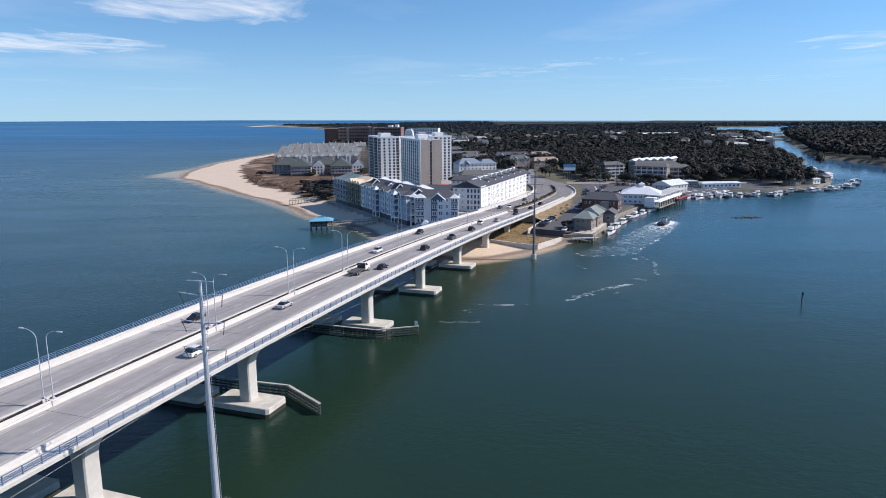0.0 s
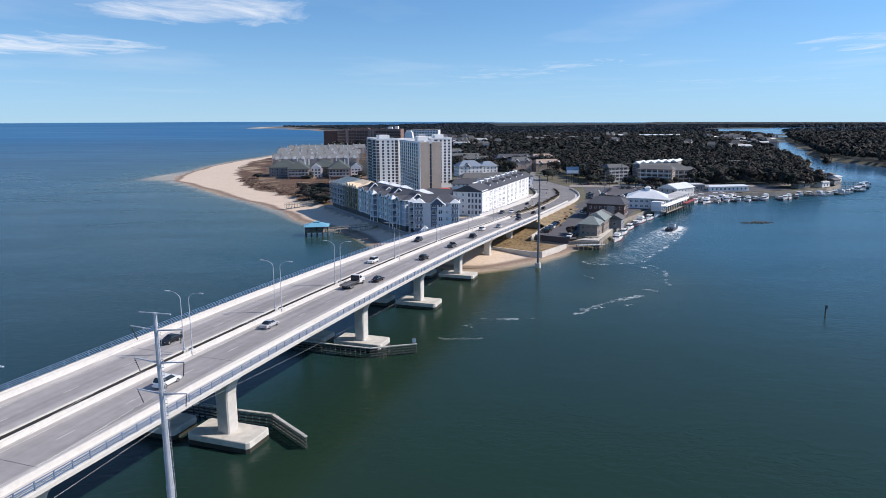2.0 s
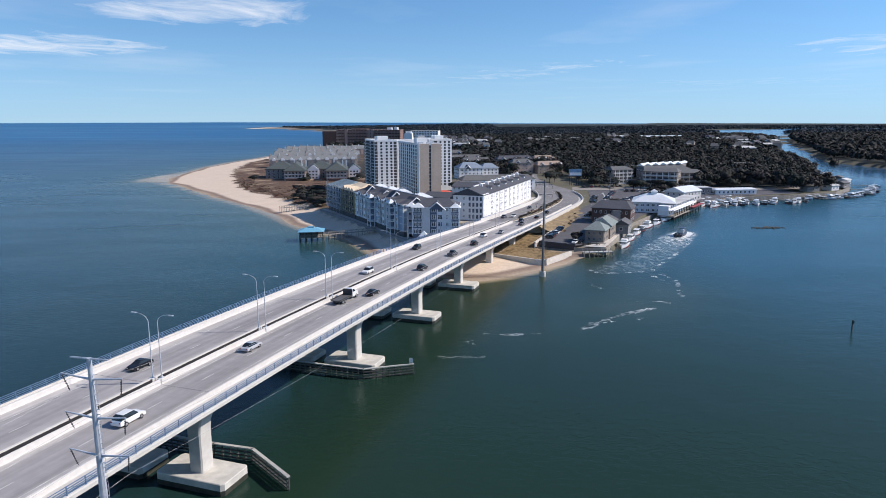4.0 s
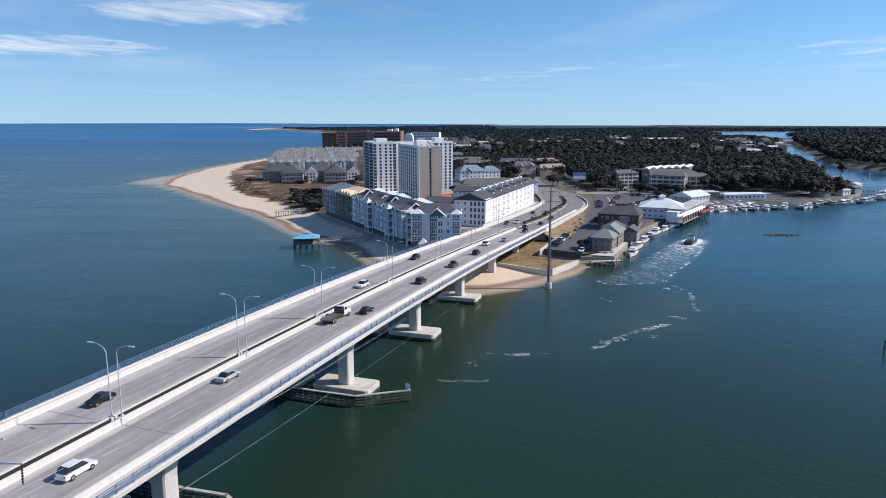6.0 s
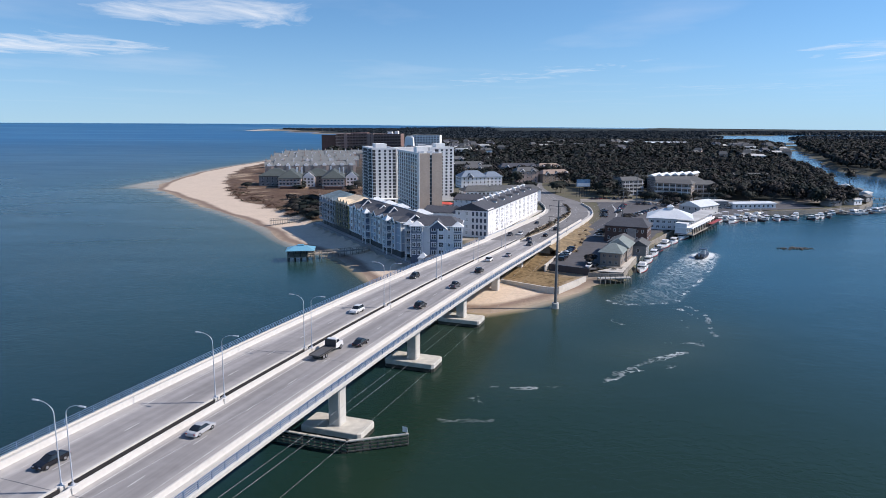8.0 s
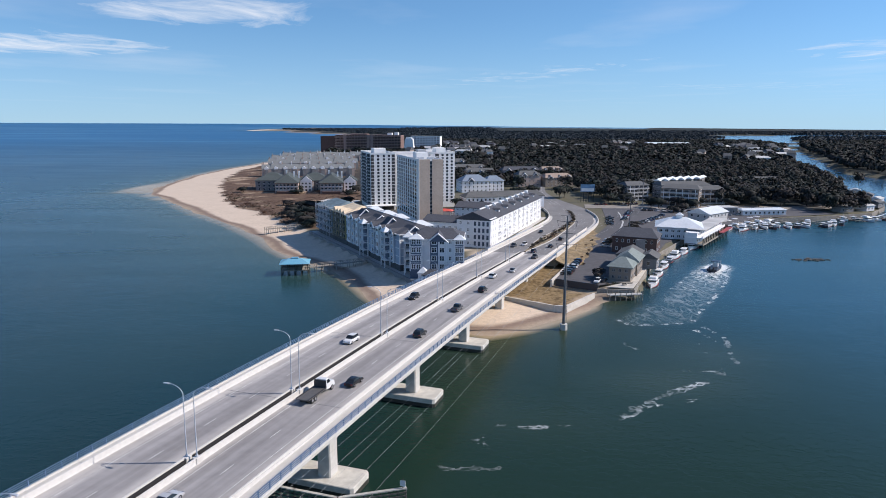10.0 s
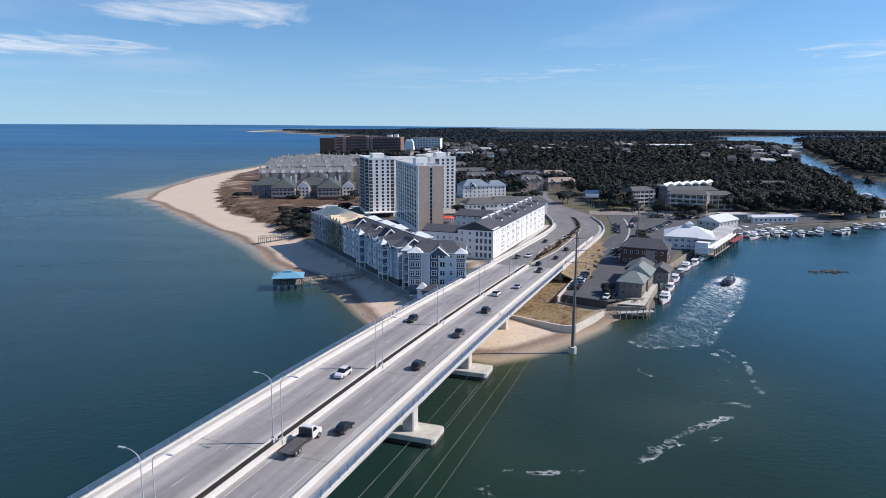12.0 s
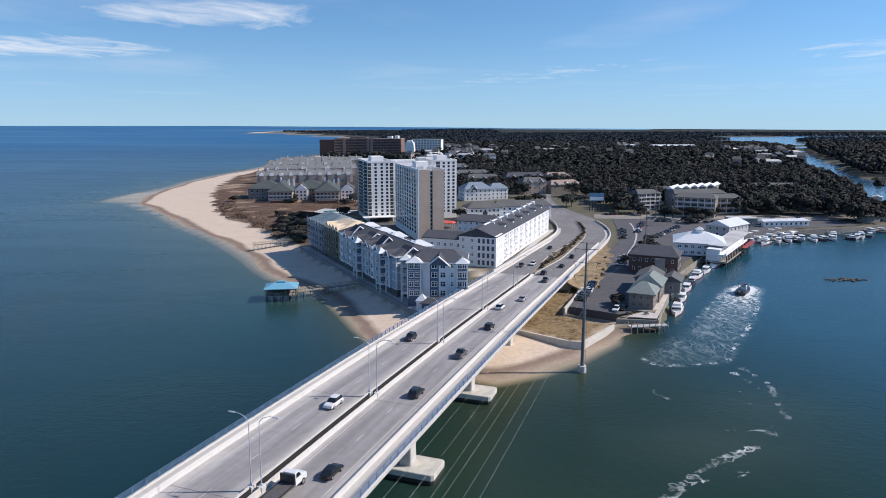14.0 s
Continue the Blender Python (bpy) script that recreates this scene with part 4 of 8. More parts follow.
# timber fenders beside the channel piers
def fender(pts, label):
    th = empty("channel_fender", Matrix.Translation((*pts[0], 0)), label, "fender", "channel fenders")
    o = Vector((*pts[0], 0))
    pile = None
    for a, b in zip(pts, pts[1:]):
        a3, b3 = Vector((*a, 0)) - o, Vector((*b, 0)) - o
        ln = (b3 - a3).length
        m = between(a3, b3)
        for z in (0.4, 1.05, 1.7):
            part("wale", boxes((-0.1, ln + 0.1, -0.32, -0.1, z - 0.12, z + 0.12)), TIMBERDARK, th, m=Matrix.Translation((a3.x, a3.y, 0)) @ pose(0, 0, 0, 0, 0, math.degrees(math.atan2(b3.y - a3.y, b3.x - a3.x))))
        part("cap_rail", boxes((-0.15, ln + 0.15, -0.35, 0.25, 2.27, 2.47)), PALETIMBER, th, "bleached timber cap rail", m=Matrix.Translation((a3.x, a3.y, 0)) @ pose(0, 0, 0, 0, 0, math.degrees(math.atan2(b3.y - a3.y, b3.x - a3.x))))
        k = int(ln / 1.3)
        for i in range(k + 1):
            p = a3 + (b3 - a3) * (i / max(k, 1))
            if pile is None:
                bm = bmesh.new()
                tube(bm, (0, 0.05, -3), (0, 0.05, 2.27), 0.17, 0.15, 8)
                pile = part("timber_post", bm, TIMBERDARK, th, m=Matrix.Translation(p))
            else:
                again("timber_post", pile, th, Matrix.Translation(p))
    return th


PALETIMBER = material("bleached_timber", (0.42, 0.41, 0.38), 0.9, vary=0.15, scale=1.0, stain=0.3)


def plan(s, n):
    p = WAY * s + SIDE * n
    return (p.x, p.y)


fender([plan(114.2, 112), plan(114.2, 82), plan(114.7, 74.6), plan(108.7, 63.9)], "dark timber fender with pale cap rail guarding the channel")
fender([plan(154.3, 112), plan(154.3, 81.3), plan(154.5, 73.2), plan(161.1, 63.8)], "dark timber fender with pale cap rail and small sign")
bx, by = plan(160.8, 64.2)
th = empty("navigation_sign", pose(bx, by, 2.46, 0, 0, -19), "small white navigation board on the fender end", "sign")
part("post", boxes((-0.06, 0.06, -0.06, 0.06, 0, 1.6)), TIMBERDARK, th)
part("board", boxes((-0.5, 0.5, -0.1, -0.06, 0.3, 1.4)), WHITETRIM, th)


# ---- power line ----
def line_pole(x, y, z0, top, label, arms, steel=None, k=1.0):
    steel = steel or GALV
    th = empty("power_pole", pose(x, y, z0, 0, 0, -14), label, "power pole", "power poles")
    h = top - z0
    bm = bmesh.new()
    tube(bm, (0, 0, -2), (0, 0, 0.9), 1.25 * k, 1.2 * k, 12)
    part("footing", bm, CONCRETE, th)
    bm = bmesh.new()
    tube(bm, (0, 0, 0.9), (0, 0, h * 0.45), 0.52 * k, 0.42 * k, 14)
    tube(bm, (0, 0, h * 0.45), (0, 0, h * 0.46), 0.46 * k, 0.44 * k, 14)
    tube(bm, (0, 0, h * 0.46), (0, 0, h), 0.40 * k, 0.2 * k, 14)
    part("shaft", bm, steel, th)
    bm = bmesh.new()
    for i in range(int(h / 0.45) - 6):
        block(bm, 0.6 - i * 0.45 / h * 0.4, 0.85 - i * 0.45 / h * 0.4, -0.02, 0.02, 2 + i * 0.45, 2.05 + i * 0.45)
    tube(bm, (0.85, 0, 2), (0.5, 0, h - 2), 0.02, 0.02, 4)
    part("climbing_steps", bm, steel, th)
    for za in arms:
        for sx in (-1, 1):
            arm = bmesh.new()
            tube(arm, (sx * 0.2, 0, za - z0), (sx * 3.1, 0, za - z0 + 0.3), 0.10, 0.06, 6)
            a = part("cross_arm", arm, steel, th)
            ins = bmesh.new()
            tube(ins, (sx * 3.0, 0, za - z0 + 0.25), (sx * 2.6, 0.3, za - z0 - 1.4), 0.035, 0.035, 6)
            for q in range(6):
                c = Vector((sx * 3.0, 0, za - z0 + 0.25)).lerp(Vector((sx * 2.6, 0.3, za - z0 - 1.4)), (q + 1) / 7)
                tube(ins, c, c + Vector((0, 0, -0.05)), 0.085, 0.085, 8)
            part("insulator", ins, DARKMETAL, a)
    bm = bmesh.new()
    tube(bm, (-1.9, 0, h - 0.05), (1.9, 0, h - 0.05), 0.08, 0.08, 6)
    part("top_arm", bm, steel, th)
    return th


POLES = [(-96.0, -107.0, 1.0, 37.3), (-29.9, 81.2, 1.0, 37.35), (37.0, 269.7, 1.0, 35.6), (100.0, 429.0, 3.0, 25.0), (139.0, 540.0, 3.0, 24.0)]
ARMS = (35.45, 31.9, 28.4)
for i, (x, y, z0, top) in enumerate(POLES[1:]):
    line_pole(x, y, z0, top, "tall grey steel monopole standing in the water" if i < 2 else "tall steel power pole by the car park", [a - 37.35 + top for a in ARMS], (GALV, DARKSTEEL, DARKSTEEL, DARKSTEEL)[i], (1.0, 0.95, 0.6, 0.6)[i])


def cable(a, b, sag, r=0.014, n=28):
    bm = bmesh.new()
    a, b = Vector(a), Vector(b)
    pts = [a.lerp(b, i / n) - Vector((0, 0, 4 * sag * (i / n) * (1 - i / n))) for i in range(n + 1)]
    bent_tube(bm, pts, [r] * (n + 1), 4)
    return bm


for (p, q) in zip(POLES, POLES[1:]):
    for k, a in enumerate(ARMS):
        for sx in (-2.75, 2.75):
            c, s = math.cos(radians(-14)), math.sin(radians(-14))
            za, zb = a - 37.35 + p[3] - 1.5, a - 37.35 + q[3] - 1.5
            part_ob = part("power_cable", cable((p[0] + sx * c, p[1] + sx * s, za), (q[0] + sx * c, q[1] + sx * s, zb), 3.2), WIRE)
            tagged(part_ob, "thin sagging overhead power cable", "cable", "power cables")


# ---- approach road, car park and walls ----
def approach(edges, label):
    out, path, inn = edges
    sgn = 1 if inn > out else -1
    st = [BRIDGE_END + i * 6.2 for i in range(31)]
    th = empty("approach_ramp", Matrix(), label, "ramp", "bridge approaches", "structure")
    lo, hi = min(out, inn), max(out, inn)
    part("embankment_wall", sweep([(lo, -0.05), (lo, -12), (hi, -12), (hi, -0.05)], st, lambda s, a, u: Vector((*on_bridge(s, a)[:2], max(deck_z(s) + u, 1.0)))), SANDWALL, th, "pale concrete retaining wall")
    part("carriageway", sweep([(lo + 0.3, -0.05), (lo + 0.3, 0.0), (hi - 0.3, 0.0), (hi - 0.3, -0.05)], st, on_bridge), WORNROAD, th, "worn brownish asphalt carriageway")
    e = out + sgn * 0.2
    part("barrier", sweep([(e - 0.3, -0.3), (e + 0.3, -0.3), (e + 0.25, 1.05), (e - 0.25, 1.05)], st, on_bridge), BARRIER, th)
    part("path_barrier", sweep(jersey(path), st[:-14], on_bridge), BARRIER, th)
    part("path", sweep([(min(out, path) + 0.3, 0.0), (min(out, path) + 0.3, 0.06), (max(out, path) - 0.3, 0.06), (max(out, path) - 0.3, 0.0)], st[:-6], on_bridge), PATHWAY, th, "pale concrete footpath")
    for z in (1.15, 1.4):
        part("rail", sweep([(e - 0.05, z - 0.05), (e + 0.05, z - 0.05), (e + 0.05, z + 0.05), (e - 0.05, z + 0.05)], st[:14], on_bridge), RAILBLUE, th)
    for a in (inn - sgn * 4.2, (path + inn) / 2 - sgn * 0.6):
        for k in range(14):
            part("lane_dash", boxes((-0.07, 0.07, 0, 3.0, 0, 0.006)), ROADPAINT, th, m=bridge_pose(350 + k * 12.2, a, 0.006))
    return th


approach(RIGHT, "road ramp on pale retaining walls leading off the bridge")
approach(LEFT, "road ramp on pale retaining walls behind the white flats")

# grassed bank that falls from the ramp to the car park
bm = bmesh.new()
rows = []
for i in range(26):
    s = 343 + i * 4.4
    foot = 60.5 + (3.0 if i < 2 else 0) + max(0, s - 420) * 0.34
    ring = []
    for k in range(5):
        n = 71.55 + (min(foot, 71.3) - 71.55) * k / 4
        q = on_bridge(s, n)
        top = deck_z(s) - 0.9
        ring.append(bm.verts.new((q.x, q.y, max(top + (2.95 - top) * (k / 4) ** 0.8, 2.9) + 0.15 * math.sin(i * 1.7 + k))))
    rows.append(ring)
for r0, r1 in zip(rows, rows[1:]):
    for k in range(4):
        bm.faces.new((r0[k], r1[k], r1[k + 1], r0[k + 1]))
bmesh.ops.recalc_face_normals(bm, faces=bm.faces)
ret = bmesh.ops.extrude_face_region(bm, geom=list(bm.faces))
for v in [g for g in ret["geom"] if isinstance(g, bmesh.types.BMVert)]:
    v.co.z -= 0.6
bank = part("grass_bank", bm, DRYGRASS)
tagged(bank, "dry winter grass bank beside the road ramp", "bank", kind="structure")

# planted median between the ramps, widest where they leave the bridge
MEDIAN_WIDE = [(351, 0.6), (368, 1.4), (392, 3.1), (412, 3.0), (432, 2.4), (456, 1.8), (480, 1.1), (505, 0.6), (524, 0.5)]
st = [352 + i * 4.4 for i in range(40)]


def on_median(s, a, u):
    return on_bridge(s, 86.6 + a * through_knots(s, MEDIAN_WIDE), u)


median = part("median", sweep([(-1, 0.01), (-1, 0.2), (-0.6, 0.28), (0, 0.42), (0.6, 0.28), (1, 0.2), (1, 0.01)], st, on_median), SOIL)
tagged(median, "raised road median with bare soil and low shrubs", "median", kind="structure")
for side in (-1, 1):
    kerb = part("kerb", sweep([(side * 1.0, 0.0), (side * 1.0, 0.26), (side * 1.12, 0.26), (side * 1.12, 0.0)], st, on_median), BARRIER)
    tagged(kerb, "pale concrete kerb along the planted median", "kerb", kind="structure")
mfill = part("median_base", sweep([(86.15, -0.1), (86.15, -10), (87.1, -10), (87.1, -0.1)], [BRIDGE_END + i * 6 for i in range(30)], lambda s, a, u: Vector((*on_bridge(s, a)[:2], max(deck_z(s) + u, 1.0)))), SANDWALL)
tagged(mfill, "concrete core under the road median", "median", kind="structure")


ROAD_HALF = [(528, 17.5), (545, 17), (575, 12), (610, 8), (660, 6.5), (900, 6)]
bm = sweep([(-1, -0.3), (-1, 0.0), (1, 0.0), (1, -0.3)], [530 + i * 8 for i in range(38)], lambda s, a, u: Vector((*on_bridge(s, 87.0 + a * through_knots(s, ROAD_HALF))[:2], 3.33 + u)))
tagged(part("road", bm, WORNROAD), "worn grey asphalt road curving away from the bridge", "road", kind="structure")
for a, lab in ((-3.2, "white"), (0.0, "pale"), (3.2, "white")):
    bm = sweep([(a - 0.1, 0.004), (a - 0.1, 0.01), (a + 0.1, 0.01), (a + 0.1, 0.004)], [560 + i * 8 for i in range(24)], lambda s, b, u: Vector((*on_bridge(s, 87.0 + b)[:2], 3.33 + u)))
    tagged(part("lane_line", bm, ROADPAINT), lab + " painted lane line on the worn road", "road marking", kind="structure")


def slab(name, ring, z, mat, label, cat, thick=0.25):
    bm = bmesh.new()
    area = sum(a[0] * b[1] - b[0] * a[1] for a, b in zip(ring, ring[1:] + ring[:1]))
    prism(bm, ring if area > 0 else ring[::-1], z - thick, z)
    return tagged(part(name, bm, mat), label, cat, kind="structure")


slab("parking_lot", [(43, 323), (56, 314), (64, 318), (92, 362), (112, 405), (150, 452), (205, 500), (262, 518), (255, 545), (160, 560), (112, 545), (104, 500), (96, 462), (72, 405), (57, 363)], 3.16, ASPHALT,
     "grey asphalt car park and service road behind the marina", "car park")
slab("side_road", [(100, 545), (262, 540), (330, 585), (322, 600), (255, 560), (104, 566)], 3.20, material("pale_gravel_road", (0.27, 0.245, 0.215), 0.95, vary=0.15, scale=0.3, stain=0.4), "pale dusty road along the trees", "road")
slab("tower_forecourt", [(-52, 470), (-18, 448), (4, 455), (10, 520), (12, 545), (-30, 530), (-52, 525), (-80, 545), (-88, 500)], 3.1, ASPHALT, "asphalt forecourt between the tower blocks", "car park")
slab("promenade", [(-8, 315), (-74, 439), (-70, 441), (-3.6, 318)], 3.12, PATHWAY, "narrow concrete promenade on the sea wall", "path", 1.5)
slab("sea_wall", [(-8.6, 314.7), (-74.6, 438.7), (-74, 439), (-8, 315)], 3.3, GREYWALL, "grey sea wall above the beach", "wall", 3.3)
th = empty("lane_line", Matrix(), "curved white painted line on the car park asphalt", "road marking", kind="structure")
pts = [(85.3, 409.4), (89.5, 421), (93.8, 432.6), (99.6, 447), (104.4, 461), (109.6, 478), (113, 495), (116, 509), (118.3, 524.6)]
for a, b in zip(pts, pts[1:]):
    ln = math.dist(a, b)
    part("stripe", boxes((0, ln + 0.1, -0.45, 0.45, 0, 0.012)), ROADPAINT, th, m=Matrix.Translation((a[0], a[1], 3.17)) @ pose(0, 0, 0, 0, 0, math.degrees(math.atan2(b[1] - a[1], b[0] - a[0]))))


def wall_run(name, pts, z0, z1, w, mat, label):
    bm = bmesh.new()
    for a, b in zip(pts, pts[1:]):
        ln = math.dist(a, b)
        block(bm, -w / 2, ln + w / 2, -w / 2, w / 2, z0, z1, m=Matrix.Translation((a[0], a[1], 0)) @ pose(0, 0, 0, 0, 0, math.degrees(math.atan2(b[1] - a[1], b[0] - a[0]))))
    return tagged(part(name, bm, mat), label, "wall", kind="structure")


wall_run("beach_wall", [(22, 300), (37, 288.5), (41, 288), (54, 305)], -0.5, 2.6, 0.7, SANDWALL, "low pale concrete wall above the beach")
wall_run("parking_wall", [(41, 320), (53, 350)], 1.0, 4.0, 0.6, SANDWALL, "pale concrete wall beside the car park")
wall_run("parking_fence", [(43, 321), (57, 312)], 1.5, 4.2, 0.3, BOATDARK, "dark blue board fence at the car park end")
wall_run("marina_bulkhead", [(56.5, 310), (69.5, 308.5), (74.5, 320.5), (98, 375), (137.5, 437), (168, 470), (209, 497), (243, 506), (290, 524), (322, 560), (352, 612)], -2.5, 3.02, 0.5, TIMBER, "timber bulkhead along the marina shore")


slab("flats_yard", [(24, 386), (62, 498), (66, 498), (52, 460), (29, 388)], 3.08, PATHWAY, "pale paved strip between flats and ramp", "yard")

# ---- flats by the bay ----
def house_empty(name, m, label, cat, group=""):
    return empty(name, m, label, cat, group)


FRONT = Matrix()


def side_face(w, which):
    """faces of a box with x from 0 to w[0] and y from 0 to w[1]"""
    lx, ly = w
    if which == "s":
        return Matrix()
    if which == "n":
        return pose(lx, ly, 0, 0, 0, 180)
    if which == "w":
        return pose(0, ly, 0, 0, 0, -90)
    return pose(lx, 0, 0, 0, 0, 90)


def balcony(parent, m, w, d, mat):
    b = part("balcony", boxes((-w / 2, w / 2, -d, 0, -0.12, 0.1)), mat, parent, m=m)
    bm = boxes((-w / 2, w / 2, -d, -d + 0.06, 1.0, 1.08), (-w / 2, -w / 2 + 0.06, -d, 0, 1.0, 1.08), (w / 2 - 0.06, w / 2, -d, 0, 1.0, 1.08), (-w / 2, w / 2, -d, -d + 0.06, 0.1, 0.16))
    for i in range(9):
        x = -w / 2 + 0.04 + (w - 0.08) * i / 8
        block(bm, x - 0.025, x + 0.025, -d + 0.01, -d + 0.05, 0.16, 1.0)
    part("balustrade", bm, WHITETRIM, b)["kind"] = "stuff"
    return b


_bal = {}


def balcony_like(parent, m, w, d, mat=None):
    key = (w, d)
    if key not in _bal:
        b = balcony(parent, m, w, d, mat or WHITETRIM)
        _bal[key] = (b, b.children[0])
        return b
    b0, r0 = _bal[key]
    b = again("balcony", b0, parent, m)
    again("balustrade", r0, b, Matrix())["kind"] = "stuff"
    return b


FL = 3.25


def turret(th, x, y, w, top, mat, win_faces=("s", "w")):
    """a square corner bay with a pale pointed cap"""
    t = part("corner_bay", boxes((x - w / 2, x + w / 2, y - w / 2, y + w / 2, 0, top)), mat, th)
    part("bay_roof", concave_cap(x - w / 2 - 0.7, x + w / 2 + 0.7, y - w / 2 - 0.7, y + w / 2 + 0.7, top, 1.9), ROOFWHITE, t, "white flared metal cap roof")
    for cx, cy in ((x - w / 2, y - w / 2), (x + w / 2, y - w / 2)):
        part("corner_board", boxes((cx - 0.2, cx + 0.2, cy - 0.12, cy + 0.25, 3.0, top)), WHITETRIM, t)
    for k in range(1, 4):
        part("panel_band", boxes((x - w / 2 + 0.2, x + w / 2 - 0.2, y - w / 2 - 0.08, y - w / 2 + 0.1, 3.0 + k * FL - 0.12, 3.0 + k * FL + 0.12)), WHITETRIM, t)
    for k in range(4):
        z = 3.3 + k * FL + 1.5
        if "s" in win_faces:
            for u in (-w * 0.22, w * 0.22):
                window_piece(th, pose(x + u, y - w / 2, z), 1.7, 2.1)
        if "w" in win_faces:
            for u in (-w * 0.22, w * 0.22):
                window_piece(th, pose(x - w / 2, y + u, z, 0, 0, -90), 1.7, 2.1)


DARKSTONE = material("dark_stone_cladding", (0.10, 0.10, 0.105), 0.9, vary=0.2, scale=1.0, bump=0.3, bump_scale=3, stain=0.3)


def concave_cap(x0, x1, y0, y1, z, rise):
    """a flared square cap roof with a small finial"""
    bm = bmesh.new()
    cx, cy = (x0 + x1) / 2, (y0 + y1) / 2
    rings = []
    for f, h in ((1.0, 0.0), (1.0, 0.18), (0.62, 0.42), (0.30, 0.78), (0.08, 1.0)):
        hx, hy = (x1 - x0) / 2 * f, (y1 - y0) / 2 * f
        rings.append([bm.verts.new((cx + a * hx, cy + b * hy, z + (0.18 if h == 0.18 else h * rise))) for a, b in ((-1, -1), (1, -1), (1, 1), (-1, 1))])
    bm.faces.new(rings[0][::-1])
    bm.faces.new(rings[-1])
    for r0, r1 in zip(rings, rings[1:]):
        for k in range(4):
            bm.faces.new((r0[k], r0[(k + 1) % 4], r1[(k + 1) % 4], r1[k]))
    tube(bm, (cx, cy, z + rise), (cx, cy, z + rise + 0.7), 0.12, 0.04, 6)
    return bm


def balcony_tower(th, x, y, w, d, top):
    """a stack of four open white balconies with corner posts and a flared cap; it stands out towards -x"""
    part("balcony_core", boxes((x - d * 0.25, x + 0.4, y - w / 2 + 0.3, y + w / 2 - 0.3, 3.0, top)), BLUEGREY, th)
    for k in range(4):
        z = 3.0 + k * FL
        b = part("balcony", boxes((x - d, x + 0.2, y - w / 2, y + w / 2, z - 0.16, z + 0.16)), WHITETRIM, th)
        bm = bmesh.new()
        for zz in (z + 0.5, z + 1.05):
            block(bm, x - d, x - d + 0.1, y - w / 2, y + w / 2, zz - 0.07, zz + 0.05)
            block(bm, x - d + 0.1, x, y - w / 2, y - w / 2 + 0.1, zz - 0.07, zz + 0.05)
            block(bm, x - d + 0.1, x, y + w / 2 - 0.1, y + w / 2, zz - 0.07, zz + 0.05)
        for i in range(7):
            u = y - w / 2 + 0.05 + (w - 0.1) * i / 6
            block(bm, x - d + 0.02, x - d + 0.08, u - 0.04, u + 0.04, z + 0.16, z + 0.43)
        for i in range(4):
            u = x - d + 0.3 + (d - 0.4) * i / 3
            block(bm, u - 0.04, u + 0.04, y - w / 2 + 0.02, y - w / 2 + 0.08, z + 0.16, z + 0.43)
        part("balustrade", bm, WHITETRIM, b)["kind"] = "stuff"
    for px_, py_ in ((x - d + 0.16, y - w / 2 + 0.16), (x - d + 0.16, y + w / 2 - 0.16), (x - 0.1, y - w / 2 + 0.16)):
        part("balcony_post", boxes((px_ - 0.17, px_ + 0.17, py_ - 0.17, py_ + 0.17, 0.0, top)), WHITETRIM, th)
    part("balcony_roof", concave_cap(x - d - 0.5, x + 1.0, y - w / 2 - 0.5, y + w / 2 + 0.5, top, 1.9), ROOFWHITE, th, "white flared metal cap roof")


def bay_flats(m, lx, ly, wall_mat, label, done=True, roof=None, front=False):
    th = house_empty("apartment_block", m, label, "apartment block", "flats along the sea wall")
    top = 15.2
    part("podium", boxes((0.3, lx - 0.3, 0.3, ly - 0.3, 0, 3.0)), DARKSTONE, th, "dark stone ground floor")
    part("wall", boxes((0, lx, 0, ly, 3.0, top)), wall_mat, th)
    for k in range(4):
        bm = boxes((-0.12, lx + 0.12, -0.12, ly + 0.12, 3.0 + k * FL - 0.14, 3.0 + k * FL + 0.14))
        part("floor_band", bm, WHITETRIM if done else TIMBER, th)
    bm = bmesh.new()
    if front:
        gable(bm, 0, lx, 0, ly, top, 3.2, 0.7, 0.3, hip=5)
    else:
        m2 = pose(lx, 0, 0, 0, 0, 90)
        gable(bm, 0, ly, 0, lx, top, 3.4, 0.7, 0.3, hip=4)
        bmesh.ops.transform(bm, matrix=m2, verts=bm.verts)
    part("roof", bm, roof or ROOFDARK, th)
    if done:
        part("fascia", boxes((-0.86, -0.72, -0.7, ly + 0.7, top - 0.05, top + 0.36), (lx + 0.72, lx + 0.86, -0.7, ly + 0.7, top - 0.05, top + 0.36), (-0.7, lx + 0.7, -0.86, -0.72, top - 0.05, top + 0.36)), WHITETRIM, th, "white eaves board")
    zs = [3.3 + k * FL + 1.45 for k in range(4)]
    n = max(2, int(ly / 4.2))
    windows(th, side_face((lx, ly), "w"), [u for i, u in enumerate(spread(1.5, ly - 1.5, n)) if i % 3 != 1], zs, 1.9, 2.1)
    windows(th, side_face((lx, ly), "e"), spread(1.5, ly - 1.5, n), zs, 1.4, 1.8)
    windows(th, side_face((lx, ly), "n"), spread(1.5, lx - 1.5, max(2, int(lx / 4))), zs, 1.4, 1.8)
    return th, zs, top


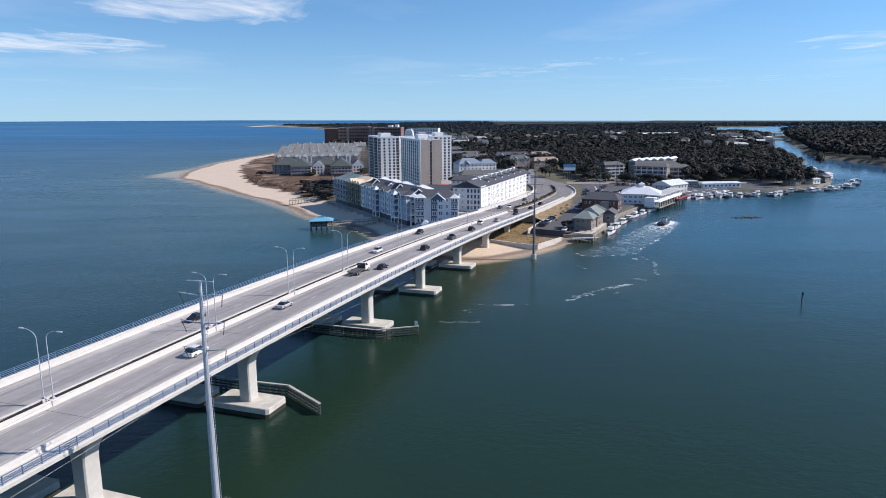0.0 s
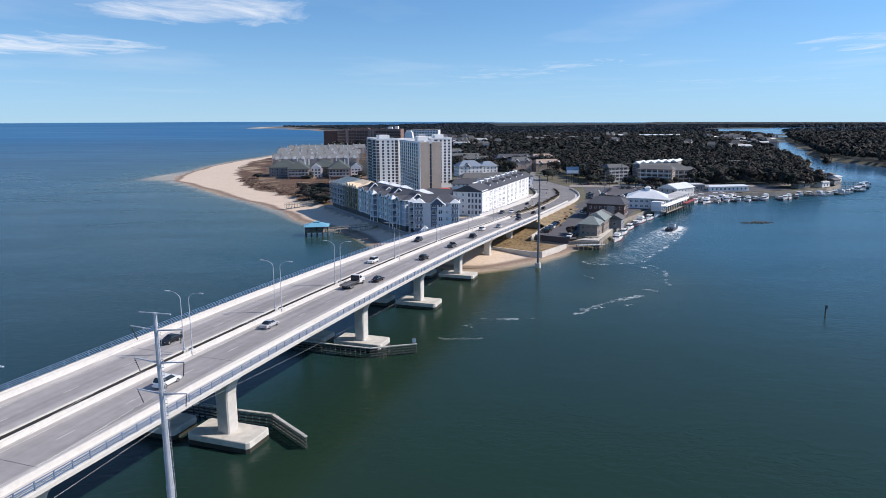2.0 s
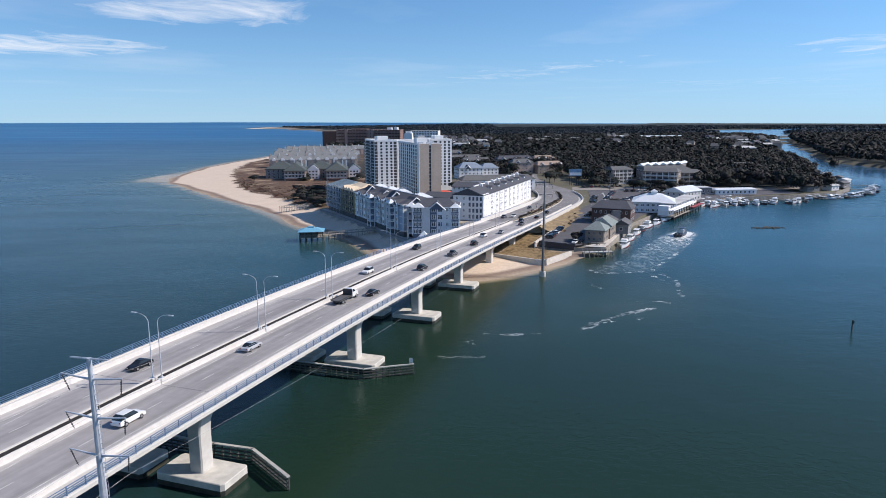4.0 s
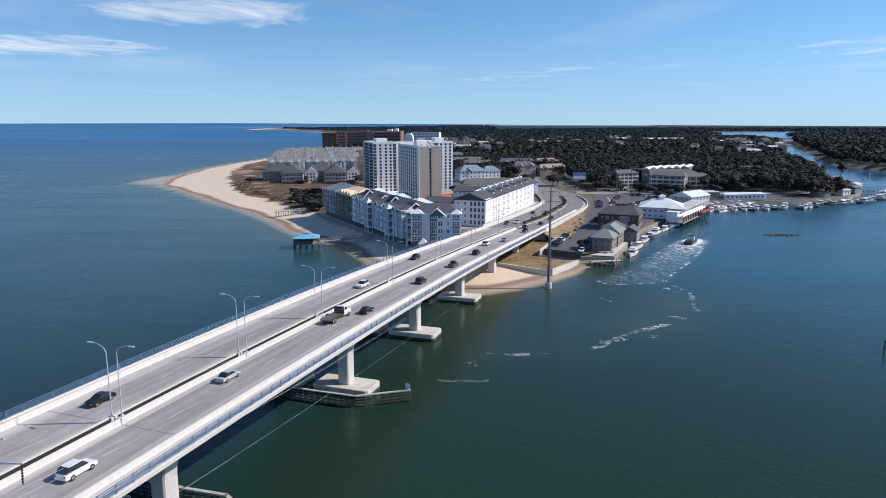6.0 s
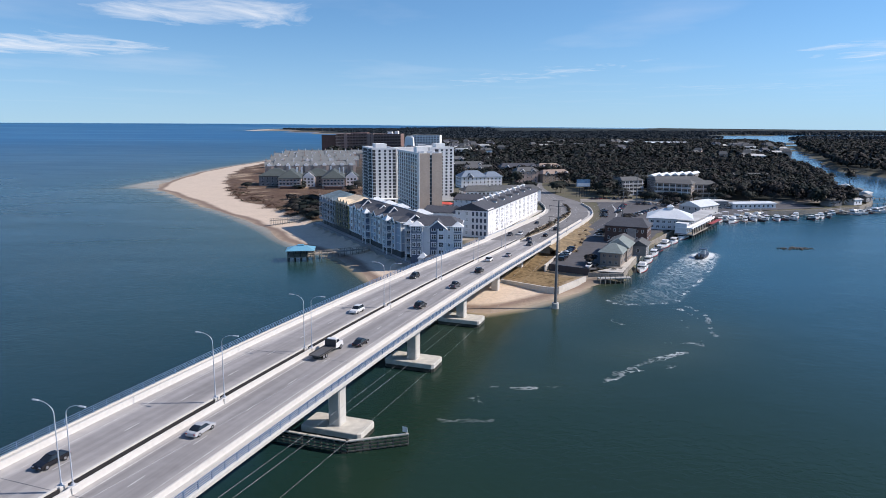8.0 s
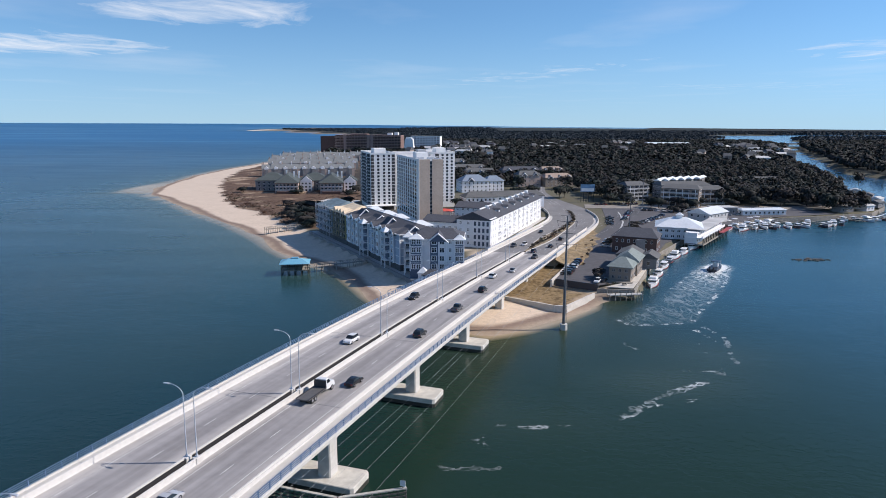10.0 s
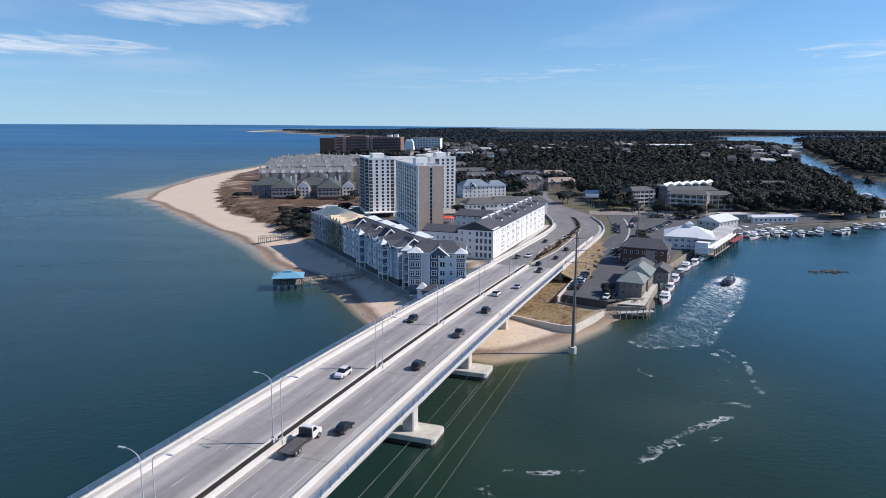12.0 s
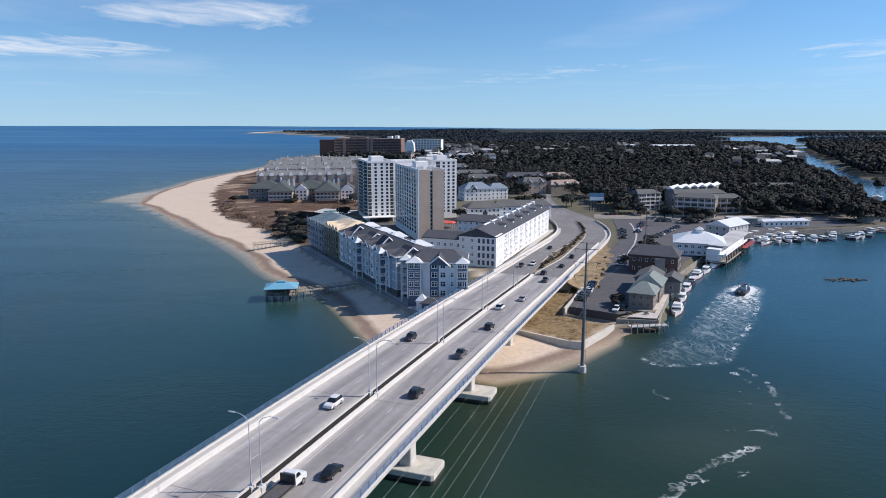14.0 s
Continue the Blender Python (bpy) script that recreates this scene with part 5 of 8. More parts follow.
def white_gable(th, x, y, z, w, rise, depth, deg):
    """a cross gable with white verges"""
    m = pose(x, y, z, 0, 0, deg)
    bm = bmesh.new()
    a = [bm.verts.new(m @ Vector(v)) for v in ((-w / 2, 0, 0), (w / 2, 0, 0), (0, 0, rise))]
    b = [bm.verts.new(m @ Vector(v)) for v in ((-w / 2, depth, 0), (w / 2, depth, 0), (0, depth, rise))]
    bm.faces.new(a)
    bm.faces.new(b[::-1])
    for i in range(3):
        j = (i + 1) % 3
        bm.faces.new((a[j], a[i], b[i], b[j]))
    g = part("cross_gable", bm, BLUEGREY, th)
    bm = bmesh.new()
    for sx in (-1, 1):
        p, q = Vector((sx * (w / 2 + 0.5), -0.35, -0.3)), Vector((0, -0.35, rise + 0.15))
        for yy in (0,):
            vs = [bm.verts.new(m @ Vector(v)) for v in ((p.x, p.y, p.z), (q.x, q.y, q.z), (q.x, q.y, q.z + 0.4), (p.x, p.y, p.z + 0.4))]
            ws = [bm.verts.new(m @ Vector(v)) for v in ((p.x, depth, p.z), (q.x, depth, q.z), (q.x, depth, q.z + 0.4), (p.x, depth, p.z + 0.4))]
            bm.faces.new(vs)
            bm.faces.new(ws[::-1])
            for i in range(4):
                j = (i + 1) % 4
                bm.faces.new((vs[j], vs[i], ws[i], ws[j]))
    bmesh.ops.recalc_face_normals(bm, faces=bm.faces)
    part("gable_roof", bm, ROOFDARK, g)
    bm = bmesh.new()
    for sx in (-1, 1):
        p, q = m @ Vector((sx * (w / 2 + 0.5), -0.4, -0.2)), m @ Vector((0, -0.4, rise + 0.25))
        tube(bm, p, q, 0.3, 0.3, 4)
    part("verge_board", bm, WHITETRIM, g)


# the end block that faces the bridge
M0 = pose(-12.6, 327.2, 3.0, 0, 0, -4)
th, zs, top = bay_flats(M0, 19.5, 17, BLUEGREY, "blue-grey four-storey flats with white trim and a gabled end", front=True)
turret(th, 1.9, 0.6, 4.6, top + 0.3, BLUEGREY)
turret(th, 18.6, 0.8, 3.6, top + 0.1, BLUEGREY, ("s",))
part("dark_bay", boxes((7.2, 10.4, -0.9, 0.5, 3.0, top - 0.2)), BLUEGREY, th)
part("pale_bay", boxes((10.4, 13.6, -0.85, 0.5, 3.0, top - 0.2)), WHITEWALL, th)
for u in (7.1, 13.5):
    part("corner_board", boxes((u, u + 0.22, -1.0, 0.3, 3.0, top - 0.2)), WHITETRIM, th)
part("pale_strip", boxes((4.3, 7.0, -0.35, 0.5, 3.0, top - 0.2)), WHITEWALL, th)
part("white_bay", boxes((13.6, 16.6, -0.5, 0.5, 3.0, top - 0.4)), WHITEWALL, th)
windows(th, pose(0, -0.9, 0), (8.9, 11.9), zs, 2.1, 2.2)
windows(th, pose(0, -0.5, 0), (15.1,), zs, 1.3, 1.9)
white_gable(th, 10.4, -1.0, top - 0.6, 7.2, 3.0, 8, 0)
balcony_tower(th, -0.6, 6.2, 4.4, 3.0, top)

# the long row along the sea wall
DIR = Vector((-0.455, 0.890))
ROWYAW = math.degrees(math.atan2(-DIR.x, DIR.y))
START = Vector((-15.2, 332.0))
rows_spec = [(5.8, 35.0, PALEBLUE, True, "pale blue-grey flats with white balcony stacks and flared caps"),
             (41.5, 29.5, PALEBLUE, True, "pale blue flats with white balcony stacks beside the building site"),
             (71.5, 20.5, SHEATH, False, "half-built flats in raw yellow sheathing with an unfinished roof"),
             (92.5, 26, WRAPBLUE, False, "half-built flats wrapped in blue-green sheeting and scaffold")]
for y0, ly, wm, done, lab in rows_spec:
    o = START + DIR * y0
    m = pose(o.x, o.y, 3.0, 0, 0, ROWYAW)
    th, zs, top = bay_flats(m, 19, ly, wm, lab, done, None if done else (PLYROOF if wm is SHEATH else NETTING))
    if done:
        stack = 12.2 if y0 < 20 else 2.4
        balcony_tower(th, 0.0, stack, 4.4, 2.6, top - 0.2)
        # stepped bays with white corner boards, and balconies backed by dark panels for recess shade
        for i, ya in enumerate(k * 5.4 + stack - 7.9 for k in range(9)):
            if ya < 0.4 or ya + 5.2 > ly or abs(ya + 2.5 - stack) < 3.0:
                continue
            dark = i % 2 == 0
            part("bay", boxes((-1.1, 0.5, ya, ya + 2.9, 3.0, top - 0.3)), PALEBLUE if dark else WHITEWALL, th)
            for e in (ya, ya + 2.9):
                part("corner_board", boxes((-1.2, -0.9, e - 0.13, e + 0.13, 3.0, top - 0.3)), WHITETRIM, th)
            windows(th, pose(-1.1, ya + 1.45, 0, 0, 0, -90), (0,), zs, 2.0, 2.1)
            for z in zs:
                part("balcony_recess", boxes((-0.05, 0.02, ya + 3.2, ya + 5.2, z - 1.3, z + 1.1)), PAINTEDSHADE, th)
                balcony_like(th, pose(-0.02, ya + 4.2, z - 1.45, 0, 0, -90), 2.4, 0.95)
            if dark:
                white_gable(th, -1.2, ya + 1.45, top - 0.4, 4.2, 1.9, 7, -90)
            else:
                part("bay_roof", concave_cap(-1.6, 2.2, ya - 0.5, ya + 3.4, top - 0.3, 1.4), ROOFWHITE, th, "white flared metal cap roof")
        white_gable(th, 6.5, -0.3, top - 0.2, 8.4, 3.0, 7, 0)
        white_gable(th, 5.0, ly * 0.55, top + 1.2, 5.6, 2.6, 5, 0)
        part("ridge_cap", boxes((9.3, 9.7, 4, ly - 4, top + 3.62, top + 3.85)), WHITETRIM, th)
        part("corner_board", boxes((-0.14, 0.3, -0.14, 0.3, 3.0, top)), WHITETRIM, th)
        windows(th, FRONT, (3.5, 7.5, 11.5, 15.5), zs, 1.8, 2.0)
        for yy in spread(4, ly - 2, 3):
            part("roof_vent", boxes((10.2, 11.2, yy - 0.4, yy + 0.4, top + 2.0, top + 4.0)), WHITETRIM, th)
        bm = bmesh.new()
        gable(bm, 8.5, 16.5, 3.0, 12.0, top + 2.3, 1.9, 0.4, 0.25, 3.5)
        part("white_roof", bm, ROOFWHITE, th, "white standing-seam hip roof")
        bm = bmesh.new()
        gable(bm, 9.5, 16.5, ly - 8, ly - 1.5, top + 2.3, 1.7, 0.3, 0.25, 2.5)
        part("white_roof", bm, ROOFWHITE, th, "white standing-seam hip roof")
    else:
        for k, z in enumerate(zs):
            bm = boxes((-1.6, 0, 0.6, ly - 0.6, z - 1.62, z - 1.45))
            for i in range(9):
                block(bm, -1.6, -1.46, 0.8 + i * (ly - 1.8) / 8, 0.94 + i * (ly - 1.8) / 8, z - 1.45, z + 1.6)
            for zz in (z - 0.5, z):
                block(bm, -1.6, -1.5, 0.8, ly - 0.8, zz - 0.06, zz + 0.06)
            part("scaffold_lift", bm, TIMBER if wm is SHEATH else GALV, th)
            for i, yy in enumerate(spread(1.5, ly - 1.5, 5)):
                # flat dark panel, shade of an unglazed opening painted on the wall
                part("opening", boxes((-0.06, 0.02, yy - 1.1, yy + 1.1, z - 1.2, z + (1.2 if (i + k) % 3 else 0.4))), PAINTEDSHADE, th)
            part("raw_board", boxes((-0.1, 0.02, 1.0 + k * 2, ly * 0.5 + k, z + 1.25, z + 1.5)), PLYROOF, th)
        if wm is SHEATH:
            for i, yy in enumerate(spread(1, ly - 1, 4)):
                bm = bmesh.new()
                gable(bm, 0, 13, yy - 2.0, yy + 2.0, top + 0.2 + (i % 2) * 0.3, 1.8, 0.2, 0.15, 0)
                part("raw_gable", bm, PLYROOF, th, "bare plywood cross gable")
        else:
            for i in range(5):
                part("scaffold_pole", boxes((-1.6, -1.48, 1 + i * 5.6, 1.12 + i * 5.6, 0, top + 2.4)), GALV, th)
            part("roof_rail", boxes((-1.6, 19, -0.4, -0.3, top + 1.3, top + 1.4), (-1.6, -1.5, -0.3, ly, top + 1.3, top + 1.4)), GALV, th)

# small pool house by the bridge
th = house_empty("pool_house", pose(-3.5, 319.5, 3.0, 0, 0, -10), "small dark blue pool house with a pale pointed roof", "pool house")
part("wall", boxes((-4, 4, -3, 3, 0, 3.2)), BLUEGREY, th)
bm = bmesh.new()
gable(bm, -4, 4, -3, 3, 3.2, 1.6, 0.5, 0.2, 2.5)
part("roof", bm, ROOFDARK, th)
bm = bmesh.new()
pyramid(bm, -6.5, -2.5, -2, 2, 3.6, 2.2)
part("porch_roof", bm, ROOFWHITE, th)
part("porch", boxes((-6.1, -4.0, -1.7, 1.7, 0, 3.6)), WHITEWALL, th)
windows(th, pose(0, -3, 0), (-2.4, -0.2, 2.0), (1.6,), 1.2, 1.8)

# ---- long white flats beside the ramp ----
WY = -20.8
WM = pose(22.2, 389.5, 3.0, 0, 0, WY)
th = house_empty("white_flats", WM, "long white four-storey flats with charcoal roof and white chimneys", "apartment block")
LW, DW, TOPW = 110.0, 17.0, 13.4
part("wall", boxes((-DW, 0, 0, LW, 0, TOPW)), WHITEWALL, th)
part("front_wing", boxes((-36, -DW, 3, 18, 0, TOPW - 2.4)), WHITEWALL, th)
part("back_wing", boxes((-36, -DW, 50, 66, 0, TOPW - 1.0)), WHITEWALL, th)
part("corner_block", boxes((-9, 0.4, -0.5, 10, 0, TOPW + 0.7)), WHITEWALL, th)
bm = bmesh.new()
gable(bm, 0, LW, 0, DW, TOPW, 3.6, 0.6, 0.3)
bmesh.ops.transform(bm, matrix=pose(0, 0, 0, 0, 0, 90), verts=bm.verts)
part("roof", bm, ROOFDARK, th)
bm = bmesh.new()
gable(bm, -36, -DW - 0.7, 3, 18, TOPW - 2.4, 2.4, 0.5, 0.3)
part("wing_roof", bm, ROOFDARK, th)
bm = bmesh.new()
gable(bm, -36, -DW - 0.7, 50, 66, TOPW - 1.0, 2.6, 0.5, 0.3)
part("wing_roof", bm, ROOFDARK, th)
zs = [1.6 + 3.25 * k + 0.4 for k in range(4)]
east = pose(0, 0, 0, 0, 0, 90)
for u in spread(12, LW - 2, 10):
    windows(th, east, (u - 1.15, u + 1.15), zs, 1.7, 1.55, WHITEWALL)
    for z in zs[1:]:
        balcony_like(th, east @ pose(u, 0.0, z - 1.15), 3.8, 0.7)
windows(th, east @ pose(0, -0.4, 0), spread(0, 9.5, 3), zs, 1.0, 2.0)
windows(th, pose(0, -0.5, 0), spread(-8.5, 0, 4), zs, 1.1, 2.1, BLUEGREY)
windows(th, FRONT, spread(-DW, -9, 2), zs, 1.4, 1.8)
windows(th, pose(0, 3, 0), spread(-36, -DW, 6), zs[:3], 1.6, 1.9)
for u in spread(-36, -DW, 3):
    for z in zs[1:3]:
        balcony_like(th, pose(u, 3, z - 1.2), 3.0, 0.9)
windows(th, pose(0, 50, 0), spread(-36, -DW, 6), zs, 1.4, 1.8)
for k, u in enumerate(spread(14, LW - 3, 8)):
    # pale party walls that step over the ridge, with a chimney each
    bm = bmesh.new()
    vs0 = [bm.verts.new((x, u - 0.25, z)) for x, z in ((-9.2, TOPW + 3.0), (-8.0, TOPW + 4.7), (-6.8, TOPW + 4.4), (-6.2, TOPW + 2.7))]
    vs1 = [bm.verts.new((v.co.x, u + 0.25, v.co.z)) for v in vs0]
    bm.faces.new(vs0)
    bm.faces.new(vs1[::-1])
    for i in range(4):
        j = (i + 1) % 4
        bm.faces.new((vs0[j], vs0[i], vs1[i], vs1[j]))
    block(bm, -8.6, -7.4, u - 0.6, u + 0.6, TOPW + 3.2, TOPW + 5.0)
    part("chimney", bm, WHITETRIM, th)
part("ridge_cap", boxes((-9.1, -8.2, 10, LW - 1, TOPW + 3.75, TOPW + 4.2)), WHITETRIM, th, "white ridge capping")
for u in spread(16, LW - 2, 6):
    bm = bmesh.new()
    gable(bm, 0, 3.6, -1.2, 1.2, 0, 0.8, 0.15, 0.12, 0)
    part("dormer_roof", bm, ROOFDARK, th, m=pose(-5.6, u, TOPW + 2.5))
    part("dormer", boxes((-5.4, -2.4, u - 1.1, u + 1.1, TOPW + 1.0, TOPW + 2.5)), WHITEWALL, th)
for u in [11 + (LW - 12) * (i + 0.5) / 9 for i in range(9)]:
    part("pilaster", boxes((0.0, 0.22, u + 4.4, u + 5.0, 0, TOPW)), WHITETRIM, th)
for k in range(4):
    part("floor_band", boxes((-0.1, 0.12, 0, LW, 3.25 * k + 0.1, 3.25 * k + 0.32)), WHITETRIM, th)

# ---- the tower blocks ----
AY = math.degrees(math.atan2(17, 59))


def tower(th, m, lx, ly, h, floors, walls, south, west, east, dark_west=False):
    """one slab of the tower; faces take lists of window places"""
    w = part("slab", boxes((0, lx, 0, ly, 0, h)), walls, th, m=m)
    part("parapet", boxes((-0.15, lx + 0.15, -0.15, 0.25, h, h + 1.1), (-0.15, lx + 0.15, ly - 0.25, ly + 0.15, h, h + 1.1), (-0.15, 0.25, 0.25, ly - 0.25, h, h + 1.1), (lx - 0.25, lx + 0.15, 0.25, ly - 0.25, h, h + 1.1)), TOWERWHITE, th, m=m)
    part("roof", boxes((0.25, lx - 0.25, 0.25, ly - 0.25, h, h + 0.15)), ROOFFLAT, th, m=m)
    fl = (h - 3.6) / floors
    zs = [3.6 + fl * (k + 0.5) for k in range(floors)]
    windows(th, m, south, zs, 1.5, 1.45, DARKMETAL, far=True)
    windows(th, m @ side_face((lx, ly), "w"), west, zs, 4.0, 1.9, DARKMETAL, far=True)
    windows(th, m @ side_face((lx, ly), "e"), east, zs, 1.7, 1.5, DARKMETAL, far=True)
    return w, zs, fl


TH = empty("tower_flats", pose(-14, 455, 3, 0, 0, AY), "three linked fifteen-storey white and beige tower slabs", "tower block")
H = 38.0
A = Matrix()
w, zs, fl = tower(TH, A, 14.0, 60.0, H, 15, TOWERWHITE, [], [60 - u for u in spread(5, 59, 9)], spread(5, 59, 9))
# beige end wall with a dark window slot
part("end_panel", boxes((0, 6.2, -0.35, 0.0, 0, H + 0.9)), BEIGE, TH, "tan panelled end wall")
part("end_panel", boxes((7.6, 14.0, -0.35, 0.0, 0, H + 0.9)), BEIGE, TH)
part("slot", boxes((6.2, 7.6, -0.12, 0.0, 3, H + 0.4)), TOWERGREY, TH)
windows(TH, pose(0, -0.12, 0), (6.9,), zs, 1.1, 1.9, DARKMETAL, far=True)
part("end_pier", boxes((-0.4, 0.0, -0.35, 3.0, 0, H + 0.9)), TOWERWHITE, TH)
for u in spread(5, 59, 9):
    part("face_pier", boxes((-0.35, 0.0, u - 3.1, u - 2.5, 0, H)), TOWERWHITE, TH)
for z in zs:
    part("spandrel", boxes((-0.3, 0.0, 1.0, 59.5, z - fl / 2 - 0.28, z - fl / 2 + 0.12)), TOWERWHITE, TH)
part("plant_room", boxes((4, 11, 22, 31, H, H + 3.8)), TOWERWHITE, TH)
part("lift_tower", boxes((8, 13, 35, 41, H, H + 5.0)), TOWERGREY, TH)
for i in range(4):
    part("roof_unit", rounded(2 + i * 2.8, 3.8 + i * 2.8, 10 + (i % 2) * 5, 12.2 + (i % 2) * 5, H + 0.15, H + 1.6, 0.08), GALV, TH)
inv = pose(-14, 455, 3, 0, 0, AY).inverted()


def slab_at(x, y):
    return inv @ pose(x, y, 3, 0, 0, AY)


B = slab_at(-49.5, 530)
tower(TH, B, 17.0, 40.0, H, 15, TOWERWHITE, (5.2, 9.2), [], [])
for u in (1.2, 15.6):
    for z in zs:
        b = part("recess", boxes((u - 1.1, u + 1.1, -0.03, 0.05, z - 1.0, z + 0.9)), PAINTEDSHADE, TH, m=B)
windows(TH, B, (12.6,), zs, 1.5, 1.45, DARKMETAL, far=True)
for k, z in enumerate(zs):
    # balcony shade as dark panels on the flat slab
    part("recess", boxes((-0.04, 0.05, 3, 15, z - 1.0, z + 1.0)), PAINTEDSHADE, TH, m=B)
    part("recess", boxes((-0.04, 0.05, 19, 37, z - 1.0, z + 1.0)), PAINTEDSHADE, TH, m=B)
    part("balcony_band", boxes((-1.2, 0.0, 2.5, 38, z - 1.3, z - 1.05)), TOWERWHITE, TH, m=B)
    part("balustrade", boxes((-1.2, -1.14, 2.5, 38, z - 1.05, z - 0.2)), GREYWALL, TH, m=B)
part("plant_room", boxes((4, 12, 8, 20, H, H + 3.6)), TOWERWHITE, TH, m=B)
C = slab_at(-9.5, 547)
tower(TH, C, 18.0, 40.0, H, 15, TOWERWHITE, (9.0, 12.4, 15.8), [], spread(3, 38, 7))
for z in zs:
    part("recess", boxes((3.6, 6.4, -0.03, 0.05, z - 1.0, z + 0.9)), PAINTEDSHADE, TH, m=C)
part("plant_room", boxes((6, 13, 6, 16, H, H + 3.6)), TOWERWHITE, TH, m=C)
LK = slab_at(-33, 545)
tower(TH, LK, 25.0, 16.0, H - 0.4, 15, TOWERWHITE, spread(1, 24, 5), [], [])
part("entrance_canopy", boxes((-4, 17, -6, 0, 3.2, 3.7)), TOWERWHITE, TH, m=B)
part("entrance", boxes((1, 16, -0.08, 0, 0, 3.2)), PAINTEDSHADE, TH, m=B)

# low pool deck and red canopies by the towers
slab("pool_deck", [(-96, 577), (-70, 564), (-64, 586), (-90, 598)], 3.25, PATHWAY, "pale pool terrace", "terrace")
th = empty("swimming_pool", pose(-80, 583, 3.25, 0, 0, 20), "small blue-green swimming pool on a pale terrace", "pool")
part("coping", boxes((-9, 9, -5, 5, 0.0, 0.06)), WHITETRIM, th)
part("pool_surface", boxes((-8, 8, -4, 4, 0.06, 0.08)), POOLBLUE, th)
for (x, y, d) in ((-5.5, 499, 10), (1.5, 506, -15)):
    th = empty("red_canopy", pose(x, y, 3.1, 0, 0, d), "bright red fabric canopy on thin posts", "canopy", "red canopies")
    bm = bmesh.new()
    gable(bm, -4.5, 4.5, -3.0, 3.0, 3.0, 1.2, 0.3, 0.12, 2)
    part("fabric", bm, REDROOF, th)
    for px_, py_ in ((-4, -2.6), (4, -2.6), (4, 2.6), (-4, 2.6)):
        part("post", boxes((px_ - 0.08, px_ + 0.08, py_ - 0.08, py_ + 0.08, 0, 3.0)), WHITETRIM, th)


# ---- simple houses and blocks ----
def plain_house(name, m, lx, ly, h, floors, wall_mat, roof_mat, label, cat, rise=2.5, hip=3.0, group="", over=0.6, ridge_y=False, wn=3.4, win=(1.3, 1.5), dormers=0, faces="swe"):
    th = house_empty(name, m, label, cat, group)
    part("wall", boxes((0, lx, 0, ly, 0, h)), wall_mat, th)
    bm = bmesh.new()
    if rise <= 0:
        block(bm, -0.3, lx + 0.3, -0.3, ly + 0.3, h, h + 0.5)
    elif ridge_y:
        gable(bm, 0, ly, 0, lx, h, rise, over, 0.25, hip)
        bmesh.ops.transform(bm, matrix=pose(lx, 0, 0, 0, 0, 90), verts=bm.verts)
    else:
        gable(bm, 0, lx, 0, ly, h, rise, over, 0.25, hip)
    part("roof", bm, roof_mat, th)
    fl = h / floors
    zs = [fl * (k + 0.52) for k in range(floors)]
    dims = {"s": lx, "n": lx, "w": ly, "e": ly}
    for f in faces:
        L = dims[f]
        windows(th, side_face((lx, ly), f), spread(0.8, L - 0.8, max(1, int(L / wn))), zs, *win, far=True)
    for i in range(dormers):
        u = lx * (i + 0.5) / dormers
        white_gable(th, u, -0.4, h - 0.3, min(4.5, lx / dormers * 0.7), 2.2, ly * 0.4, 0)
    return th


# condominiums behind the beach
ROOFMOSS = material("green_grey_shingle", (0.070, 0.086, 0.084), 0.9, vary=0.16, scale=1.0, bump=0.3, bump_scale=4, stain=0.4, stain_scale=0.1)
ROOFSILVER = material("silver_grey_shingle", (0.185, 0.195, 0.195), 0.9, vary=0.14, scale=1.0, stain=0.4, stain_scale=0.1)


def roof_along_y(x0, x1, y0, y1, z, rise, over, hip):
    bm = bmesh.new()
    gable(bm, 0, y1 - y0, 0, x1 - x0, z, rise, over, 0.3, hip)
    bmesh.ops.transform(bm, matrix=pose(x1, y0, 0, 0, 0, 90), verts=bm.verts)
    return bm


